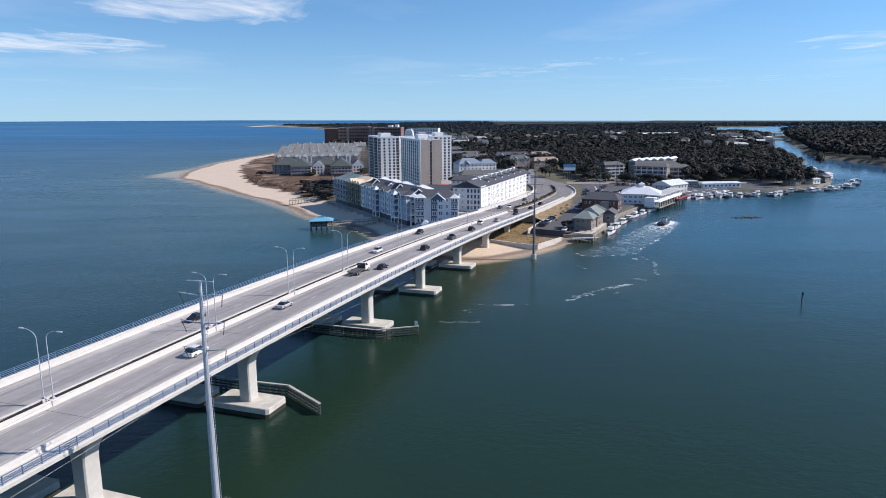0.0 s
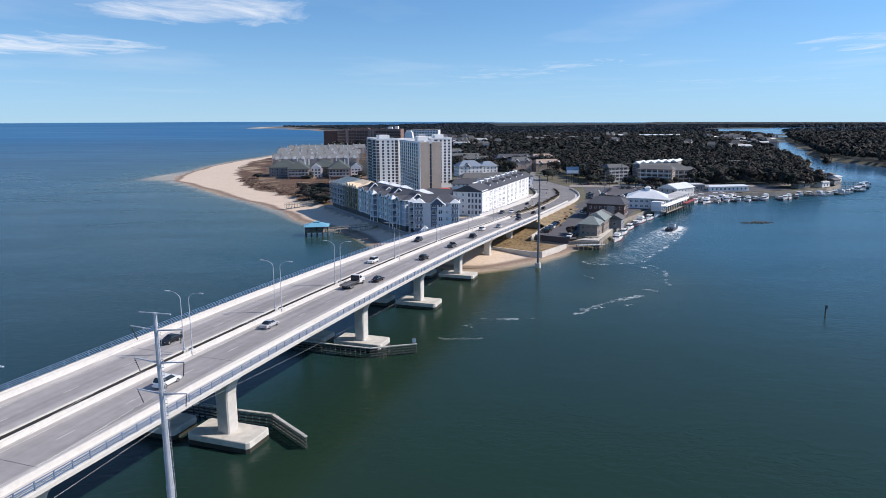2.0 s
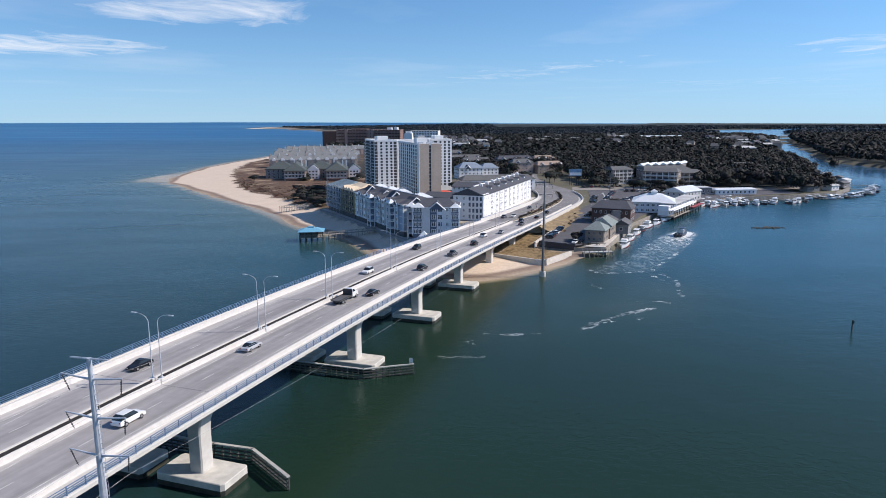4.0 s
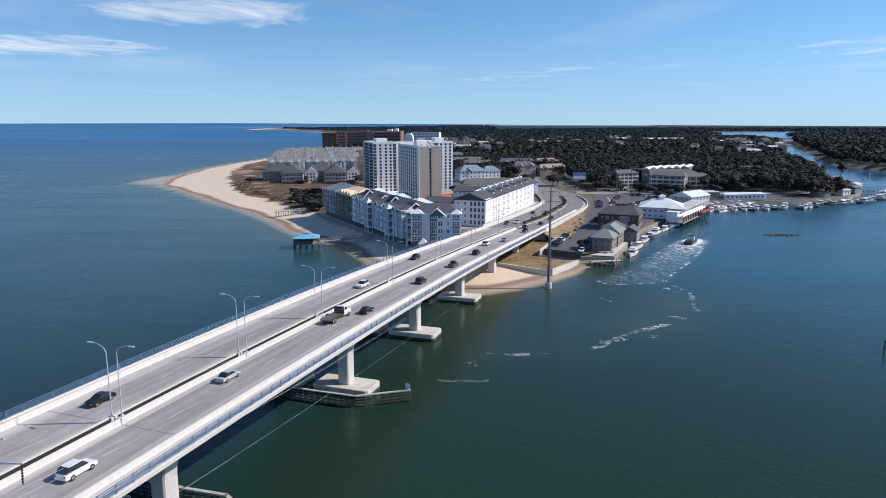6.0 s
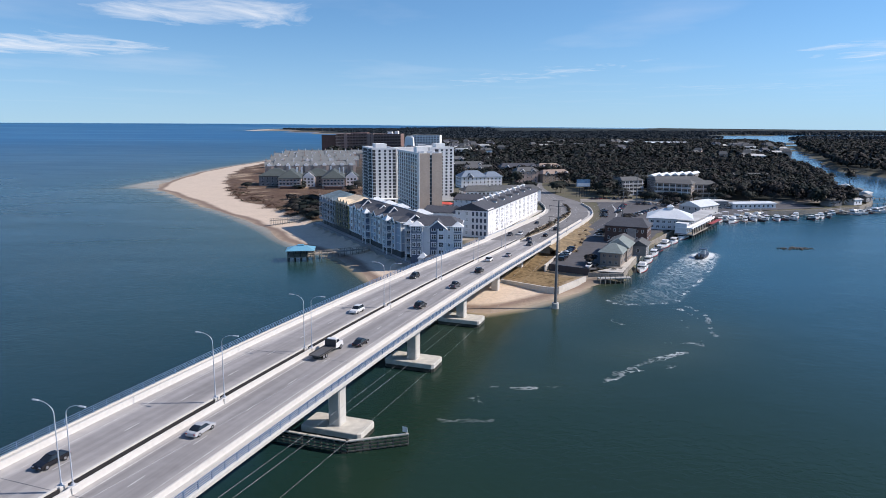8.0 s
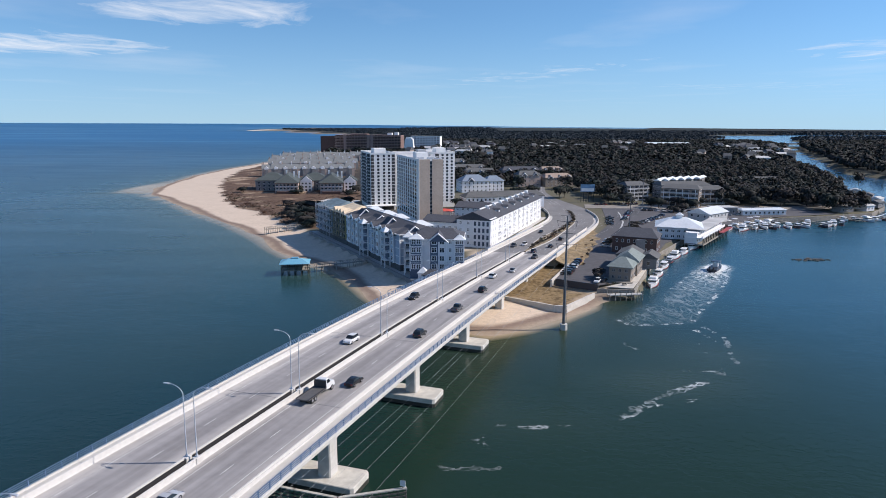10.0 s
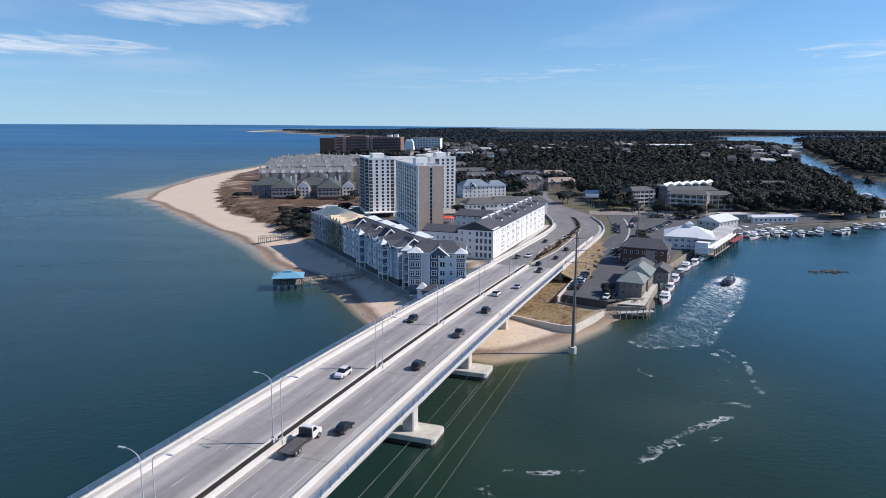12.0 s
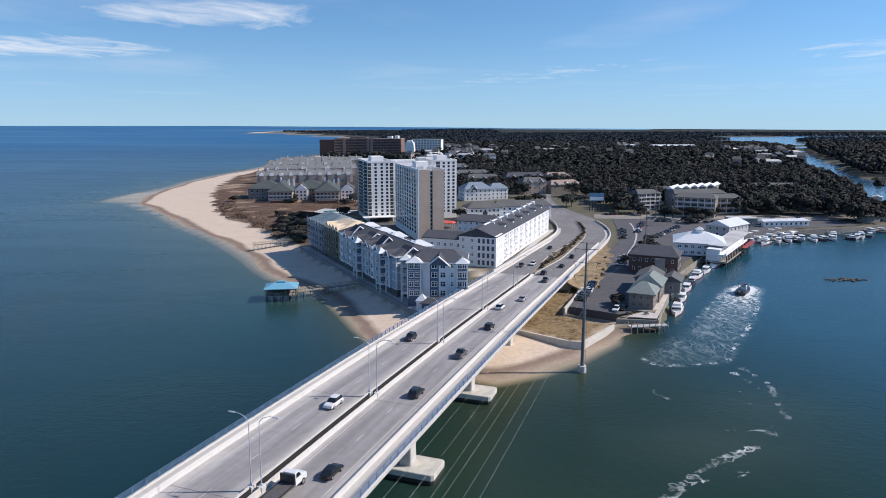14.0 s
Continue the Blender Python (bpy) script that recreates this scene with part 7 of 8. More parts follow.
# ---- vehicles ----
def car_shell(profile, w, tuck):
    """a side profile (y, z) drawn across the width, drawn in at the top"""
    bm = bmesh.new()
    zs = [z for _, z in profile]
    zmax, zmin = max(zs), min(zs)
    rings = []
    for sx in (-1, 1):
        rings.append([bm.verts.new((sx * (w / 2 - tuck * ((z - zmin) / (zmax - zmin)) ** 2), y, z)) for y, z in profile])
    n = len(profile)
    bm.faces.new(rings[0][::-1])
    bm.faces.new(rings[1])
    for i in range(n):
        j = (i + 1) % n
        bm.faces.new((rings[0][i], rings[0][j], rings[1][j], rings[1][i]))
    bmesh.ops.recalc_face_normals(bm, faces=bm.faces)
    bmesh.ops.bevel(bm, geom=list(bm.edges), offset=0.06, segments=2, affect="EDGES", clamp_overlap=True)
    return bm


def wheel(parent, x, y, r=0.34):
    bm = bmesh.new()
    tube(bm, (x - 0.11, y, r), (x + 0.11, y, r), r, r, 16)
    t = part("wheel", bm, TYRE, parent)
    bm = bmesh.new()
    sx = 1 if x > 0 else -1
    tube(bm, (x + sx * 0.10, y, r), (x + sx * 0.125, y, r), r * 0.62, r * 0.55, 12)
    part("rim", bm, RIM, t)


PAINTS = {}


def paint(colour, base):
    if colour not in PAINTS:
        PAINTS[colour] = material(colour + "_car_paint", base, 0.25, 0.1, vary=0.03, spec=0.6)
    return PAINTS[colour]


def make_car(kind, colour, base, label):
    th = empty("parked_car" if "parked" in label else "car", Matrix(), label, "car", "cars")
    p = paint(colour, base)
    if kind == "suv":
        L, W, h0, h1 = 4.75, 1.9, 1.05, 1.72
        cab = [(-2.15, h0), (-1.95, h1 - 0.12), (-1.6, h1), (0.35, h1), (1.15, h0)]
    elif kind == "pickup":
        L, W, h0, h1 = 5.5, 1.95, 1.1, 1.82
        cab = [(-0.6, h0), (-0.45, h1 - 0.08), (-0.3, h1), (0.75, h1), (1.5, h0)]
    else:
        L, W, h0, h1 = 4.7, 1.82, 0.92, 1.43
        cab = [(-1.75, h0), (-1.05, h1 - 0.03), (-0.7, h1), (0.3, h1), (1.2, h0)]
    e = L / 2
    body = [(-e, 0.32), (-e - 0.02, 0.7), (-e + 0.1, h0 - 0.04), (-e + 0.5, h0), (1.25, h0), (e - 0.25, h0 - 0.16), (e, h0 - 0.36), (e, 0.32)]
    b = part("body", car_shell(body, W, 0.06), p, th)
    part("cabin_glass", car_shell([(y, z - 0.02) for y, z in cab], W - 0.12, 0.2), CARGLASS, th)
    part("roof", rounded(-W / 2 + 0.26, W / 2 - 0.26, cab[2][0], cab[3][0], h1 - 0.05, h1 + 0.02, 0.03), p, th)
    for sx in (-1, 1):
        part("headlight", rounded(sx * (W / 2 - 0.3) - 0.2, sx * (W / 2 - 0.3) + 0.2, e - 0.1, e + 0.02, h0 - 0.38, h0 - 0.24, 0.03), RIM, th)
        part("tail_light", rounded(sx * (W / 2 - 0.22) - 0.14, sx * (W / 2 - 0.22) + 0.14, -e - 0.03, -e + 0.06, h0 - 0.32, h0 - 0.12, 0.03), BOATRED, th)
        for yy in (-L * 0.29, L * 0.3):
            wheel(th, sx * (W / 2 - 0.1), yy, 0.36 if kind != "sedan" else 0.33)
    if kind == "pickup":
        part("load_bed", boxes((-W / 2 + 0.12, W / 2 - 0.12, -e + 0.15, -0.75, h0 - 0.06, h0 + 0.012)), DARKMETAL, th)
    return th


CARS = {"silver": make_car("sedan", "silver", (0.45, 0.46, 0.48), "silver saloon car with dark windows"),
        "black": make_car("sedan", "black", (0.012, 0.012, 0.015), "black saloon car with dark windows"),
        "dark_suv": make_car("suv", "charcoal", (0.025, 0.027, 0.03), "dark grey sport utility car with dark windows"),
        "white": make_car("suv", "white", (0.75, 0.75, 0.74), "white sport utility car with dark windows"),
        "grey": make_car("pickup", "grey", (0.10, 0.105, 0.115), "dark grey pickup truck with dark windows"),
        "red": make_car("sedan", "red", (0.28, 0.03, 0.03), "dark red saloon car with dark windows"),
        "blue": make_car("suv", "blue", (0.03, 0.05, 0.10), "dark blue sport utility car with dark windows")}
used = set()


def put_car(key, m):
    if key not in used:
        used.add(key)
        CARS[key].matrix_basis = m
        return CARS[key]
    return copy_thing(CARS[key], m)


for key, s, n in (("silver", 126.6, 82.3), ("black", 172.4, 79.0), ("dark_suv", 206.5, 79.0), ("grey", 233.4, 78.7), ("dark_suv", 260.2, 79.2), ("white", 284.5, 82.6),
                  ("silver", 299.6, 79.2), ("white", 94.5, 80.2), ("black", 372.0, 79.0), ("blue", 352.0, 82.5), ("dark_suv", 398.0, 79.2), ("grey", 336.0, 78.8)):
    put_car(key, bridge_pose(s, n, 0.01))
for key, s, n in (("dark_suv", 242.0, 94.8), ("black", 112.0, 94.6), ("white", 196.0, 91.6), ("white", 372.0, 91.5), ("grey", 366.0, 95.0), ("black", 420.0, 94.5)):
    put_car(key, bridge_pose(s, n, 0.01, 180))

# flatbed recovery truck
th = empty("flatbed_truck", bridge_pose(164.9, 82.6, 0.01), "white-cabbed flatbed recovery truck with an empty dark bed", "truck")
white = paint("white", (0.75, 0.75, 0.74))
part("cab", car_shell([(1.6, 0.6), (1.6, 2.55), (2.6, 2.6), (3.3, 1.75), (4.6, 1.55), (4.8, 0.6)], 2.2, 0.12), white, th)
part("cab_glass", car_shell([(1.9, 1.72), (1.9, 2.42), (2.65, 2.45), (3.22, 1.76)], 2.24, 0.12), CARGLASS, th)
part("headboard", boxes((-1.2, 1.2, 1.15, 1.4, 1.0, 2.5)), DARKMETAL, th)
part("bed", boxes((-1.25, 1.25, -5.0, 1.15, 0.95, 1.12)), material("worn_steel_bed", (0.16, 0.15, 0.14), 0.6, 0.4, vary=0.2, stain=0.4), th)
for sx in (-1, 1):
    part("side_rail", boxes((sx * 1.22 - 0.06, sx * 1.22 + 0.06, -5.0, 1.15, 1.12, 1.28)), DARKMETAL, th)
    for y in (-3.4, -2.4, 3.6):
        wheel(th, sx * 1.05, y, 0.48)
part("chassis", boxes((-0.5, 0.5, -4.6, 4.4, 0.55, 0.95)), DARKMETAL, th)

rnd = random.Random(11)
keys = ["black", "dark_suv", "white", "grey", "silver", "red", "blue", "dark_suv", "black"]
spots = [(49.0 + i * 1.1, 333 + i * 3.0, 62) for i in range(9)] + [(58.5 + i * 2.7, 319.5 + i * 1.4, 150) for i in range(2)]
spots += [(98.5 + i * 2.2, 466 + i * 9, 66) for i in range(4)] + [(79 + i * 3, 394 + i * 9, 70) for i in range(3)]
spots += [(112 + i * 3.4, 563 + i * 0.6, 4) for i in range(10)] + [(170 + i * 8, 500 + i * 4, 70) for i in range(4)] + [(100 + i * 3, 412 + i * 3.5, -30) for i in range(5)]
spots += [(118 + i * 2.9, 470 + i * 4.3, 35) for i in range(9)] + [(112 + i * 2.0, 486 + i * 5.5, 120) for i in range(8)] + [(138 + i * 4.2, 532 - i * 0.8, 8) for i in range(9)] + [(93 + i * 2.2, 398 + i * 4.6, 60) for i in range(5)]
spots += [(215 + i * 9, 538 + i * 1.2, 75) for i in range(3)]
for i, (x, y, d) in enumerate(spots):
    c = put_car(keys[rnd.randrange(len(keys))], pose(x, y, 3.17, 0, 0, d + rnd.uniform(-3, 3)))


# ---- boats ----
def hull_mesh(L, W, hgt, sheer=0.5):
    bm = bmesh.new()
    rings = []
    for k in range(9):
        t = k / 8
        y = -L / 2 + L * t
        w = W / 2 * (1 - max(0, (t - 0.45) / 0.55) ** 2.2) * (0.9 + 0.1 * min(1, t * 3))
        w = max(w, 0.03)
        z = hgt + sheer * t * t
        rings.append([bm.verts.new(v) for v in ((-w, y, z), (-w * 0.92, y, hgt * 0.4), (-w * 0.55, y, -0.25), (w * 0.55, y, -0.25), (w * 0.92, y, hgt * 0.4), (w, y, z))])
    for a, b in zip(rings, rings[1:]):
        for i in range(6):
            j = (i + 1) % 6
            bm.faces.new((a[i], a[j], b[j], b[i]))
    bm.faces.new(rings[0][::-1])
    bm.faces.new(rings[-1])
    bmesh.ops.recalc_face_normals(bm, faces=bm.faces)
    return bm


def make_boat(L, W, hull, label, fly=False, group="moored boats"):
    th = empty("motor_boat", Matrix(), label, "boat", group)
    part("hull", hull_mesh(L, W, 1.1), hull, th)
    part("boot_stripe", hull_mesh(L * 0.985, W * 1.01, 0.12, 0.05), BOATRED, th)
    d = rounded(-W * 0.36, W * 0.36, -L * 0.12, L * 0.2, 1.0, 2.5, 0.15, 2)
    part("wheelhouse", d, BOATWHITE, th)
    part("windscreen", boxes((-W * 0.37, W * 0.37, -L * 0.1, L * 0.205, 1.75, 2.25)), CARGLASS, th)
    part("roof", rounded(-W * 0.42, W * 0.42, -L * 0.28, L * 0.22, 2.5, 2.65, 0.05), BOATWHITE, th)
    part("cockpit", boxes((-W * 0.38, W * 0.38, -L * 0.46, -L * 0.14, 1.06, 1.14)), PALETIMBER, th)
    bm = bmesh.new()
    for sx in (-1, 1):
        bent_tube(bm, [(sx * W * 0.44, 0, 1.95), (sx * W * 0.36, L * 0.3, 2.05), (sx * 0.1, L * 0.48, 2.2)], [0.03] * 3, 5)
        for f in (0.05, 0.2, 0.35):
            tube(bm, (sx * W * (0.44 - f * 0.4), L * f, 1.2), (sx * W * (0.44 - f * 0.4), L * f, 2.02), 0.025, 0.025, 4)
    part("bow_rail", bm, GALV, th)
    bm = bmesh.new()
    tube(bm, (0, -L * 0.05, 2.6), (0, -L * 0.08, 5.2), 0.05, 0.03, 6)
    tube(bm, (-0.9, -L * 0.06, 3.6), (0.9, -L * 0.06, 3.6), 0.03, 0.03, 5)
    part("mast", bm, GALV, th)
    if fly:
        part("flybridge", rounded(-W * 0.34, W * 0.34, -L * 0.18, L * 0.1, 2.65, 3.4, 0.1), BOATWHITE, th)
    return th


BOATS = [make_boat(9.5, 3.3, BOATWHITE, "white fishing boat with a red waterline moored at the quay"), make_boat(12.5, 4.0, BOATWHITE, "white flybridge motor cruiser moored at the quay", True),
         make_boat(8.0, 2.8, BOATDARK, "small dark-hulled motor boat moored at a jetty")]
placed = set()


def put_boat(k, x, y, d):
    m = pose(x, y, 0, 0, 0, d)
    if k not in placed:
        placed.add(k)
        BOATS[k].matrix_basis = m
    else:
        copy_thing(BOATS[k], m)


for k, x, y, d in ((1, 82.5, 328.5, 156), (0, 90.0, 345.5, 156), (0, 97.3, 361, 154), (1, 109.5, 383.5, 150), (0, 117.5, 394, 150), (1, 126.5, 407, 145), (2, 103.5, 372.5, 152)):
    put_boat(k, x, y, d)
rnd = random.Random(3)
for i in range(15):
    put_boat(i % 3, 172 + i * 5.6 + rnd.uniform(-1, 1), 468 + i * 1.6 + rnd.uniform(-3, 6) - (6 if i % 2 else 0), 160 + rnd.uniform(-25, 25))
for i in range(16):
    put_boat((1, 0, 1, 2)[i % 4], 176 + (i % 8) * 4.6 + rnd.uniform(-1.5, 1.5), 474 + (i // 8) * 13 + (i % 8) * 3.0 + rnd.uniform(-2, 2), rnd.uniform(20, 70) + 180 * (i % 2))
for i in range(14):
    x = 262 + i * 7.2
    y = 507 + (i * 7.2) ** 2 * 0.009 + rnd.uniform(-4, 2)
    put_boat((i * 2) % 3, x, y, 190 + i * 4 + rnd.uniform(-15, 15))
# racks and sheds along the far quay
for i, (x, y, lx) in enumerate(((270, 526, 12), (292, 533, 9), (312, 552, 10), (328, 576, 12), (340, 604, 10), (352, 640, 10), (362, 676, 12))):
    plain_house("dock_shed", pose(x, y, 3.0, 0, 0, 20 + i * 8), lx, 7, 3.6, 1, WHITEWALL if i % 2 else GREYWALL, ROOFFLAT if i % 2 else ROOFGREY, "small dock shed with a low roof on the quay", "shed", 1.4, 1, "dock sheds", faces="s")

# the work boat under way
BX = pose(118.5, 357, 0, 0, 0, -36) @ Matrix.Scale(1.3, 4)
th = empty("work_boat", BX, "dark open work boat under way with a white console", "boat")
part("hull", hull_mesh(9.5, 3.6, 1.0), BOATDARK, th)
part("deck", boxes((-1.45, 1.45, -4.4, 1.5, 0.85, 0.95)), TIMBERDARK, th)
part("console", rounded(-0.8, 0.8, -0.6, 0.9, 0.95, 2.4, 0.1), BOATWHITE, th)
part("hard_top", rounded(-1.3, 1.3, -1.8, 1.3, 2.95, 3.1, 0.05), BOATDARK, th)
bm = bmesh.new()
for x in (-1.2, 1.2):
    for y in (-1.6, 1.1):
        tube(bm, (x, y, 0.9), (x, y, 2.95), 0.05, 0.05, 6)
part("top_frame", bm, GALV, th)
for sx in (-0.6, 0.6):
    part("outboard", rounded(sx - 0.25, sx + 0.25, -5.2, -4.6, 0.3, 1.7, 0.08), DARKMETAL, th)


# ---- planting ----
def leaf_mesh(name, spots, leaves, size, mat, seed, squash=0.8):
    """crowns of many small leaf clumps: spots hold x, y, base z, height, radius"""
    rg = np.random.default_rng(seed)
    sp = np.asarray(spots, float)
    n = len(sp)
    lobes = 5
    lo = rg.normal(size=(n, lobes, 3))
    lo /= np.linalg.norm(lo, axis=2, keepdims=True)
    lo *= rg.uniform(0.25, 0.62, (n, lobes, 1))
    pick = rg.integers(0, lobes, (n, leaves))
    d = rg.normal(size=(n, leaves, 3))
    d /= np.linalg.norm(d, axis=2, keepdims=True)
    # most of the leaf stands on the upper side of each lobe
    d[:, :, 2] = np.where((d[:, :, 2] < -0.1) & (rg.random((n, leaves)) < 0.75), -d[:, :, 2], d[:, :, 2])
    d *= rg.uniform(0.30, 0.52, (n, leaves, 1)) ** 0.8
    q = np.take_along_axis(lo, pick[:, :, None], 1) + d
    crown = sp[:, 3:4] * squash
    x = sp[:, 0:1] + q[:, :, 0] * sp[:, 4:5]
    y = sp[:, 1:2] + q[:, :, 1] * sp[:, 4:5]
    z = sp[:, 2:3] + sp[:, 3:4] - crown * 0.5 + q[:, :, 2] * crown * 0.52
    c = np.stack([x, y, z], -1).reshape(-1, 3)
    m = len(c)
    # each leaf clump turns its face outwards from its lobe
    face = q.reshape(-1, 3) * 0.7 + d.reshape(-1, 3) * 1.4 + rg.normal(size=(m, 3)) * 0.28
    u = np.cross(face, rg.normal(size=(m, 3)))
    u /= np.linalg.norm(u, axis=1, keepdims=True)
    v = np.cross(face, u)
    v /= np.linalg.norm(v, axis=1, keepdims=True)
    s = (size * rg.uniform(0.55, 1.25, (m, 1))) * np.repeat(np.clip(sp[:, 4:5] / 5, 0.5, 1.6), leaves, 0)
    u, v = u * s, v * s * 0.8
    corners = np.stack([c - u - v * 0.6, c + u * 0.7 - v, c + u + v * 0.7, c - u * 0.6 + v], 1).reshape(-1, 3)
    me = bpy.data.meshes.new(name)
    me.vertices.add(m * 4)
    me.vertices.foreach_set("co", corners.astype(np.float32).ravel())
    me.loops.add(m * 4)
    me.loops.foreach_set("vertex_index", np.arange(m * 4, dtype=np.int32))
    me.polygons.add(m)
    me.polygons.foreach_set("loop_start", np.arange(0, m * 4, 4, dtype=np.int32))
    me.polygons.foreach_set("loop_total", np.full(m, 4, np.int32))
    me.materials.append(mat)
    me.polygons.foreach_set("use_smooth", np.ones(m, bool))
    me.update()
    # soft shading: each clump takes the roundness of its lobe and crown
    soft = q.reshape(-1, 3) * np.array((0.5, 0.5, 0.6)) + d.reshape(-1, 3) * 1.3 + np.array((0, 0, 0.12)) + rg.normal(size=(m, 3)) * 0.10
    soft /= np.linalg.norm(soft, axis=1, keepdims=True)
    me.normals_split_custom_set_from_vertices(np.repeat(soft, 4, 0).tolist())
    return new(name, me)


# cleared ground: circles round houses, roads and yards
CLEAR = [(30, 420, 90), (75, 380, 70), (110, 450, 75), (60, 500, 60), (90, 560, 42), (150, 500, 62), (215, 520, 42), (165, 575, 34), (185, 590, 30), (-20, 520, 75), (30, 575, 35), (35, 650, 30), (80, 620, 38),
         (85, 700, 26), (115, 705, 22), (40, 775, 30), (295, 700, 32), (-90, 650, 90), (-120, 760, 100), (-150, 900, 130), (-170, 1050, 120), (-170, 1150, 100), (-150, 1410, 110), (540, 1720, 75), (215, 800, 14), (330, 900, 18), (450, 1150, 24),
         (28, 840, 30), (90, 650, 30), (235, 545, 20)]


def clear_of(x, y, pad=0.0):
    ok = np.ones(x.shape, bool)
    for cx, cy, r in CLEAR:
        ok &= np.hypot(x - cx, y - cy) > r + pad
    return ok


def bank_ok(x, y):
    """trees stand back from the beach, and wherever they would hide the creek from the camera"""
    dl, de = shore_distance(x, y, LAND), shore_distance(x, y, EASTLAND)
    seen = shore_distance(x * 1.25, (y - 50) * 1.25 + 50, LAND)
    back = np.where((x < 0) & (y > 900), np.where((x < -250) & (y > 2300), 170.0, 60.0), 6.0)
    return ((dl > back) & ((x < 300) | (seen > 0))) | (de > 6)


def wood_spots(n, xr, yr, rule, hr, rr, seed, sink=0.0, margin=6):
    rg = np.random.default_rng(seed)
    x, y = rg.uniform(*xr, n), rg.uniform(*yr, n)
    keep = bank_ok(x, y) & clear_of(x, y) & rule(x, y)
    x, y = x[keep], y[keep]
    h = rg.uniform(*hr, len(x))
    z = GROUND_Z - sink + lift(x, y)
    return np.stack([x, y, z, h, rg.uniform(*rr, len(x)) * h / np.mean(hr)], 1)


def in_view(x, y):
    return np.abs(x) < 0.72 * y + 40


near = wood_spots(9000, (-160, 460), (500, 950), lambda x, y: (x > 60) | (y > 690), (9, 15), (4.0, 6.0), 1)
tagged(leaf_mesh("near_woods", near, 120, 0.72, LEAF, 2), "dense dark pine and oak woods behind the marina", "woods", kind="stuff")
# loose villages among the woods: west, east, south, north, houses
VILLAGES = [(-70, 110, 1180, 1720, 46), (570, 690, 1260, 1620, 34), (400, 505, 1690, 1765, 10), (395, 470, 1040, 1180, 9), (500, 560, 1120, 1250, 8), (130, 330, 1250, 1700, 10)]


def open_ground(x, y):
    """trees stand thinly in the villages and before them, so the camera sees the houses"""
    keep = np.ones(x.shape, bool)
    sieve = np.sin(x * 12.9898 + y * 78.233) * 43758.5453 % 1.0
    for x0, x1, y0, y1, _ in VILLAGES[:5]:
        keep &= ~((x > x0) & (x < x1) & (y > y0 - 90) & (y < y1) & (sieve < 0.86))
    return keep


mid = wood_spots(26000, (-300, 1500), (950, 2000), lambda x, y: in_view(x, y) & ((x > 10) | (y > 1180)) & open_ground(x, y), (9, 15), (5.0, 7.5), 3)
tagged(leaf_mesh("middle_woods", mid, 34, 1.5, LEAF, 4), "dark evergreen woods spreading inland", "woods", kind="stuff")
# far trees take the leaf colour with blue haze in it
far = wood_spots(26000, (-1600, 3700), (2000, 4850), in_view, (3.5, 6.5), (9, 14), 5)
tagged(leaf_mesh("far_woods", far, 18, 2.6, HAZEPINE, 6, 0.9), "far dark wooded plain reaching the horizon", "woods", kind="stuff")
shore = wood_spots(5000, (470, 1300), (380, 960), lambda x, y: shore_distance(x, y, EASTLAND) > 8, (9, 15), (4.5, 6.5), 12)
tagged(leaf_mesh("creek_woods", shore, 26, 1.4, LEAF, 13), "dark woods on the far bank of the creek", "woods", kind="stuff")
twigs = wood_spots(900, (0, 460), (520, 1100), lambda x, y: (np.sin(x * 0.045) + np.cos(y * 0.03)) > 0.7, (7, 11), (3.5, 5.5), 7)
tagged(leaf_mesh("bare_woods", twigs, 70, 0.5, TWIG, 8), "bare grey-brown winter trees among the pines", "woods", kind="stuff")

# far houses among the trees, made tall enough to show from the camera
rnd = random.Random(21)
far_mats = [(WHITEWALL, ROOFGREY), (WHITEWALL, ROOFDARK), (WHITEWALL, ROOFFLAT), (PINKBRICK, ROOFGREY)]
protos = {}
for x0, x1, y0, y1, n in VILLAGES:
    for i in range(n):
        x, y = rnd.uniform(x0, x1), rnd.uniform(y0, y1)
        ax, ay = np.array([x]), np.array([y])
        if inland(ax, ay)[0] < 12 or not clear_of(ax, ay, 6)[0]:
            continue
        k = rnd.randrange(4)
        m = pose(x, y, 3.0, 0, 0, rnd.uniform(-40, 40))
        if k not in protos:
            wm, rm = far_mats[k]
            protos[k] = plain_house("house", m, (13, 18, 24, 12)[k], (10, 11, 12, 9)[k], (9.5, 11.5, 10.0, 12.5)[k], 3 if k else 2, wm, rm, "small pale house with a pitched roof among trees", "house", (3.6, 4.0, 2.6, 4.2)[k], 2, "houses in the woods", faces="")
        else:
            copy_thing(protos[k], m)


def tree(x, y, z, h, r, seed, label, mat=None, leaves=420):
    th = empty("tree", pose(x, y, z), label, "tree", "single trees")
    rg = random.Random(seed)
    bm = bmesh.new()
    bent_tube(bm, [(0, 0, -0.3), (0.1, 0.05, h * 0.3), (-0.1, 0.1, h * 0.62), (0, 0, h * 0.85)], [0.34, 0.26, 0.17, 0.07], 8)
    part("trunk", bm, BARK, th)
    for k in range(5):
        a = rg.uniform(0, 6.28)
        z0 = h * rg.uniform(0.3, 0.6)
        bm = bmesh.new()
        e = (math.cos(a) * r * 0.7, math.sin(a) * r * 0.7, z0 + h * 0.2)
        bent_tube(bm, [(0, 0, z0), (e[0] * 0.5, e[1] * 0.5, z0 + h * 0.08), e], [0.15, 0.1, 0.04], 6)
        part("limb", bm, BARK, th)
    c = leaf_mesh("crown", [(0, 0, h * 0.12, h * 0.9, r * 1.5)], leaves, 0.5, mat or LEAF, seed, 0.85)
    c.parent = th
    return th


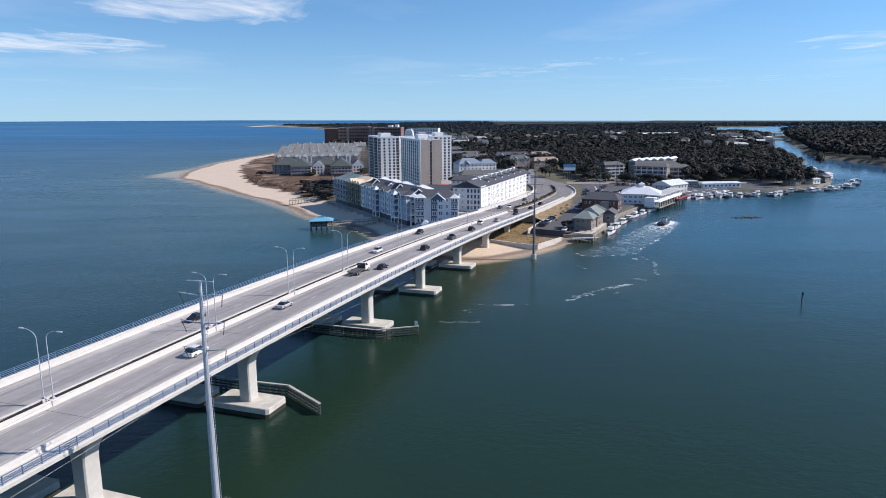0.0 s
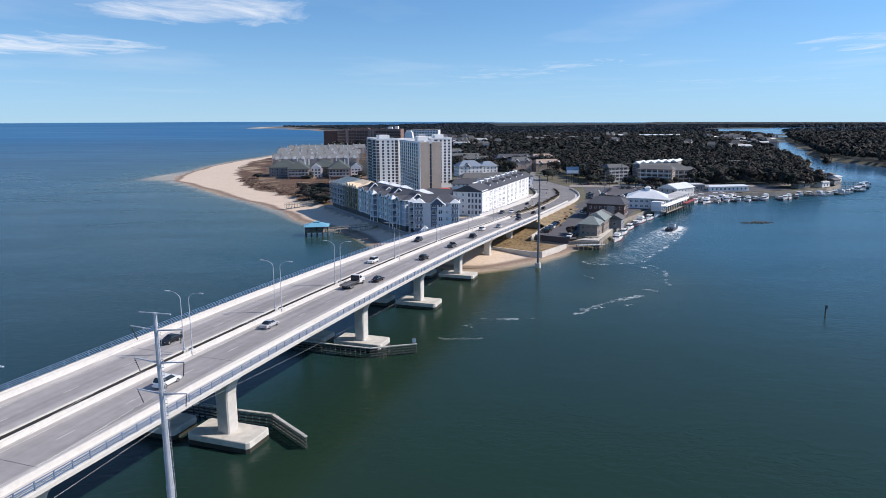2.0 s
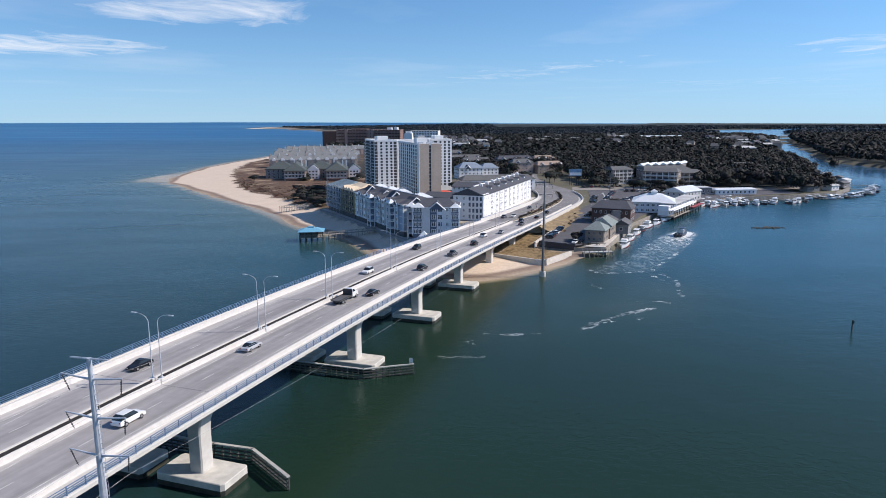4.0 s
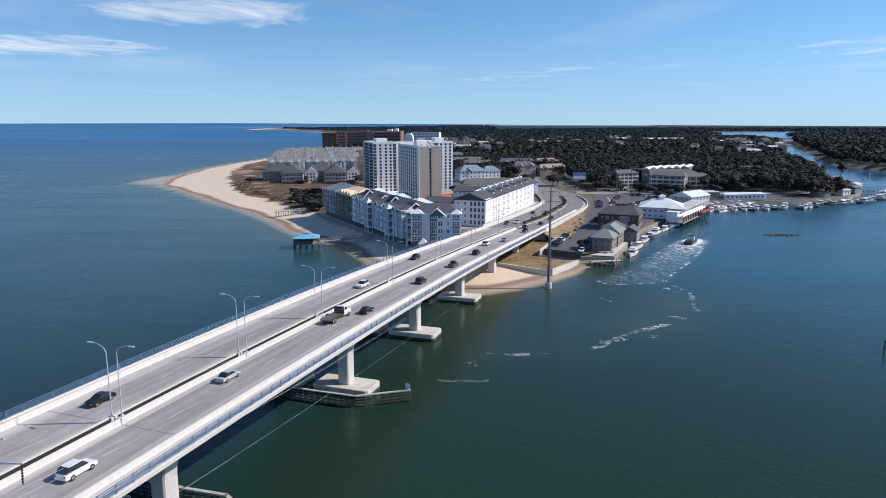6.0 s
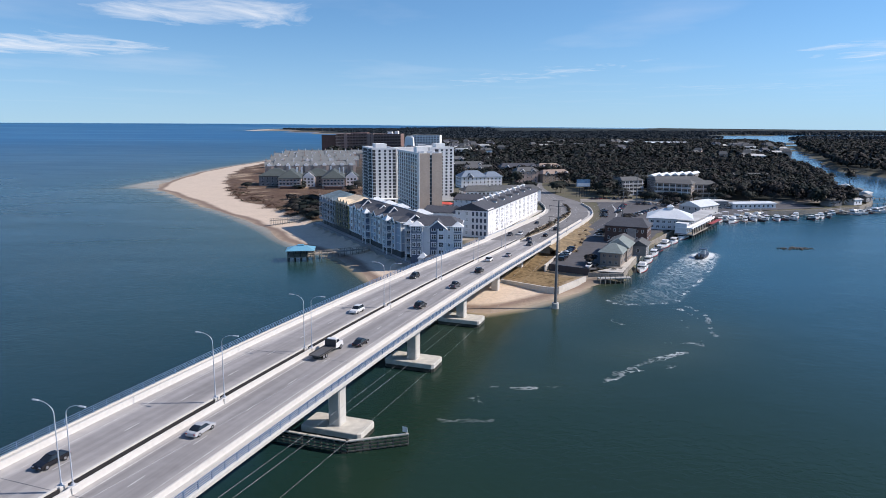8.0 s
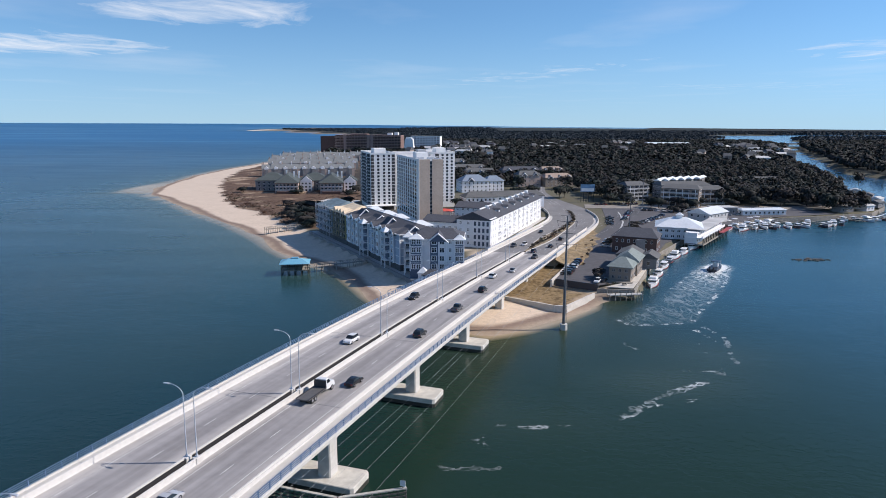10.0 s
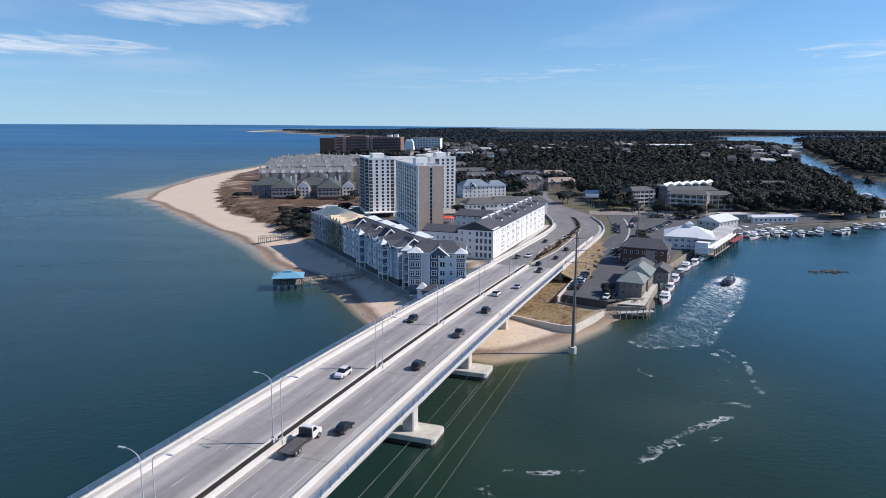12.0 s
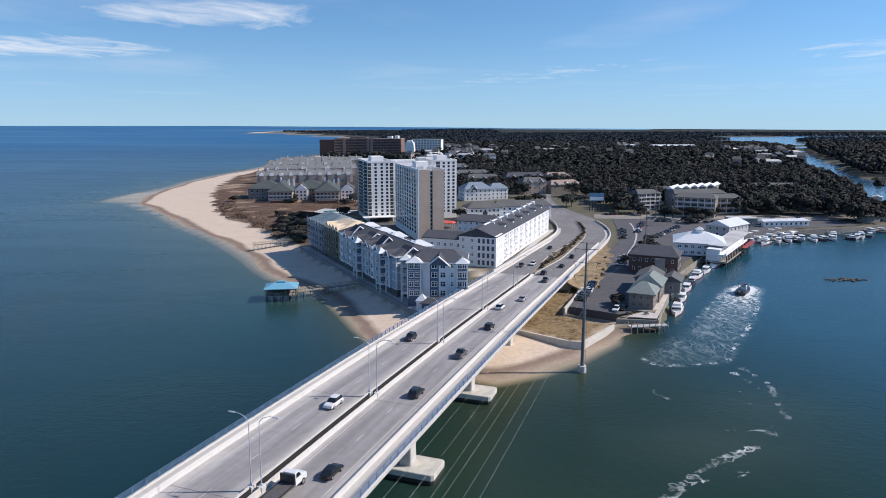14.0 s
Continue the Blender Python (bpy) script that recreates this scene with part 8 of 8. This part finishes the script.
for i, (x, y, h, r) in enumerate(((152, 545, 9, 5.5), (168, 552, 7.5, 4.5), (176, 548, 6.5, 5.0), (102, 424, 6, 3.2), (97, 410, 5.5, 3), (101, 436, 5, 2.6), (-84, 470, 4.5, 4.0), (-80, 482, 5, 4.5), (-88, 492, 4.5, 4.5), (-80, 500, 5.5, 5), (-96, 508, 4, 4), (-90, 520, 5, 5), (-104, 530, 4, 4), (-98, 545, 5, 5), (-112, 556, 4, 4), (-88, 536, 5, 5),
                                  (400, 722, 13, 5), (14, 530, 8, 4.5), (12, 545, 8, 4.5), (92, 606, 10, 6), (97, 612, 10, 6), (-90, 540, 5, 4), (61, 330, 4.2, 2.4), (59.5, 324, 4.0, 2.2), (85, 400, 4.5, 2.6), (148, 549, 8, 4.5), (162, 527, 6.5, 4.5), (155, 522, 5, 3.5), (135, 560, 7, 4), (122, 568, 8, 4.5), (186, 556, 7, 4.5), (206, 553, 7, 4.5), (228, 556, 8, 5), (246, 560, 8, 5), (-70, 560, 6, 4.5), (-78, 628, 4, 4), (-122, 634, 4, 4.5), (-124, 646, 6, 4.5), (-170, 642, 5, 4), (-60, 620, 6, 5), (-74, 640, 7, 5), (-72, 480, 4.5, 4.2), (-72, 494, 4.5, 4.2), (109, 452, 4.5, 2.4), (106, 444, 5, 2.6), (75, 632, 9, 5), (60, 610, 9, 5), (135, 575, 8, 5), (-76, 456, 5, 4.5), (-82, 462, 6, 5), (-92, 478, 5, 5), (-86, 476, 6, 5.5), (-98, 498, 4.5, 5), (-84, 506, 5.5, 5.5), (-100, 518, 4.5, 5), (48, 690, 10, 6), (-15, 700, 10, 6), (10, 720, 10, 6))):
    tree(x, y, 3.0 if x > -54 else 2.6, h, r, 40 + i, "dark evergreen tree with a dense uneven crown")

rg = np.random.default_rng(9)
sx, sy = rg.uniform(-260, -60, 15000), rg.uniform(440, 1000, 15000)
k = (shore_distance(sx, sy, VEG) + 5 * wobble(sx, sy, 0.15) > 1) & ((sy < 634) | clear_of(sx, sy, -8)) & ((sx < -66) | (sy < 520)) & (wobble(sx, sy, 0.05) + rg.uniform(-0.8, 0.8, 15000) > -0.15)
sx, sy = sx[k], sy[k]
spots = np.stack([sx, sy, np.full(len(sx), 2.0), rg.uniform(0.7, 2.0, len(sx)), rg.uniform(1.0, 2.6, len(sx))], 1)
tagged(leaf_mesh("dune_scrub", spots, 16, 0.5, SCRUB, 10, 1.0), "reddish-brown winter scrub on the dunes", "scrub", kind="stuff")


def shrub(x, y, z, r, seed, mat):
    o = leaf_mesh("shrub", [(0, 0, -0.1, r * 1.5, r * 1.4)], 70, 0.32, mat, seed, 1.0)
    o.matrix_basis = pose(x, y, z)
    return tagged(o, "small dark roadside shrub", "shrub", "roadside shrubs")


shrubs = [shrub(0, 0, 0, 1.0, 60, LEAF), shrub(0, 0, 0, 0.8, 61, SCRUB)]
rnd = random.Random(8)
i = 0
for s in np.arange(362, 520, 1.7):
    p = on_median(float(s), rnd.uniform(-0.7, 0.7), 0.25)
    m = Matrix.Translation(p) @ Matrix.Diagonal((1, 1, rnd.uniform(0.7, 1.3), 1))
    o = shrubs[i % 2]
    if i < 2:
        o.matrix_basis = Matrix.Translation(p)
    else:
        copy_thing(o, Matrix.Translation(p) @ pose(0, 0, 0, 0, 0, rnd.uniform(0, 360)))
    i += 1
for x, y in ((57, 352), (60, 359), (62, 366), (66, 374), (69, 384), (73, 395), (52, 352), (58, 366), (62, 380), (66, 371), (70, 396), (76, 410), (60, 352), (50, 372), (64, 317), (67, 314), (61, 315)):
    copy_thing(shrubs[i % 2], pose(x, y, 3.0, 0, 0, i * 40))
    i += 1
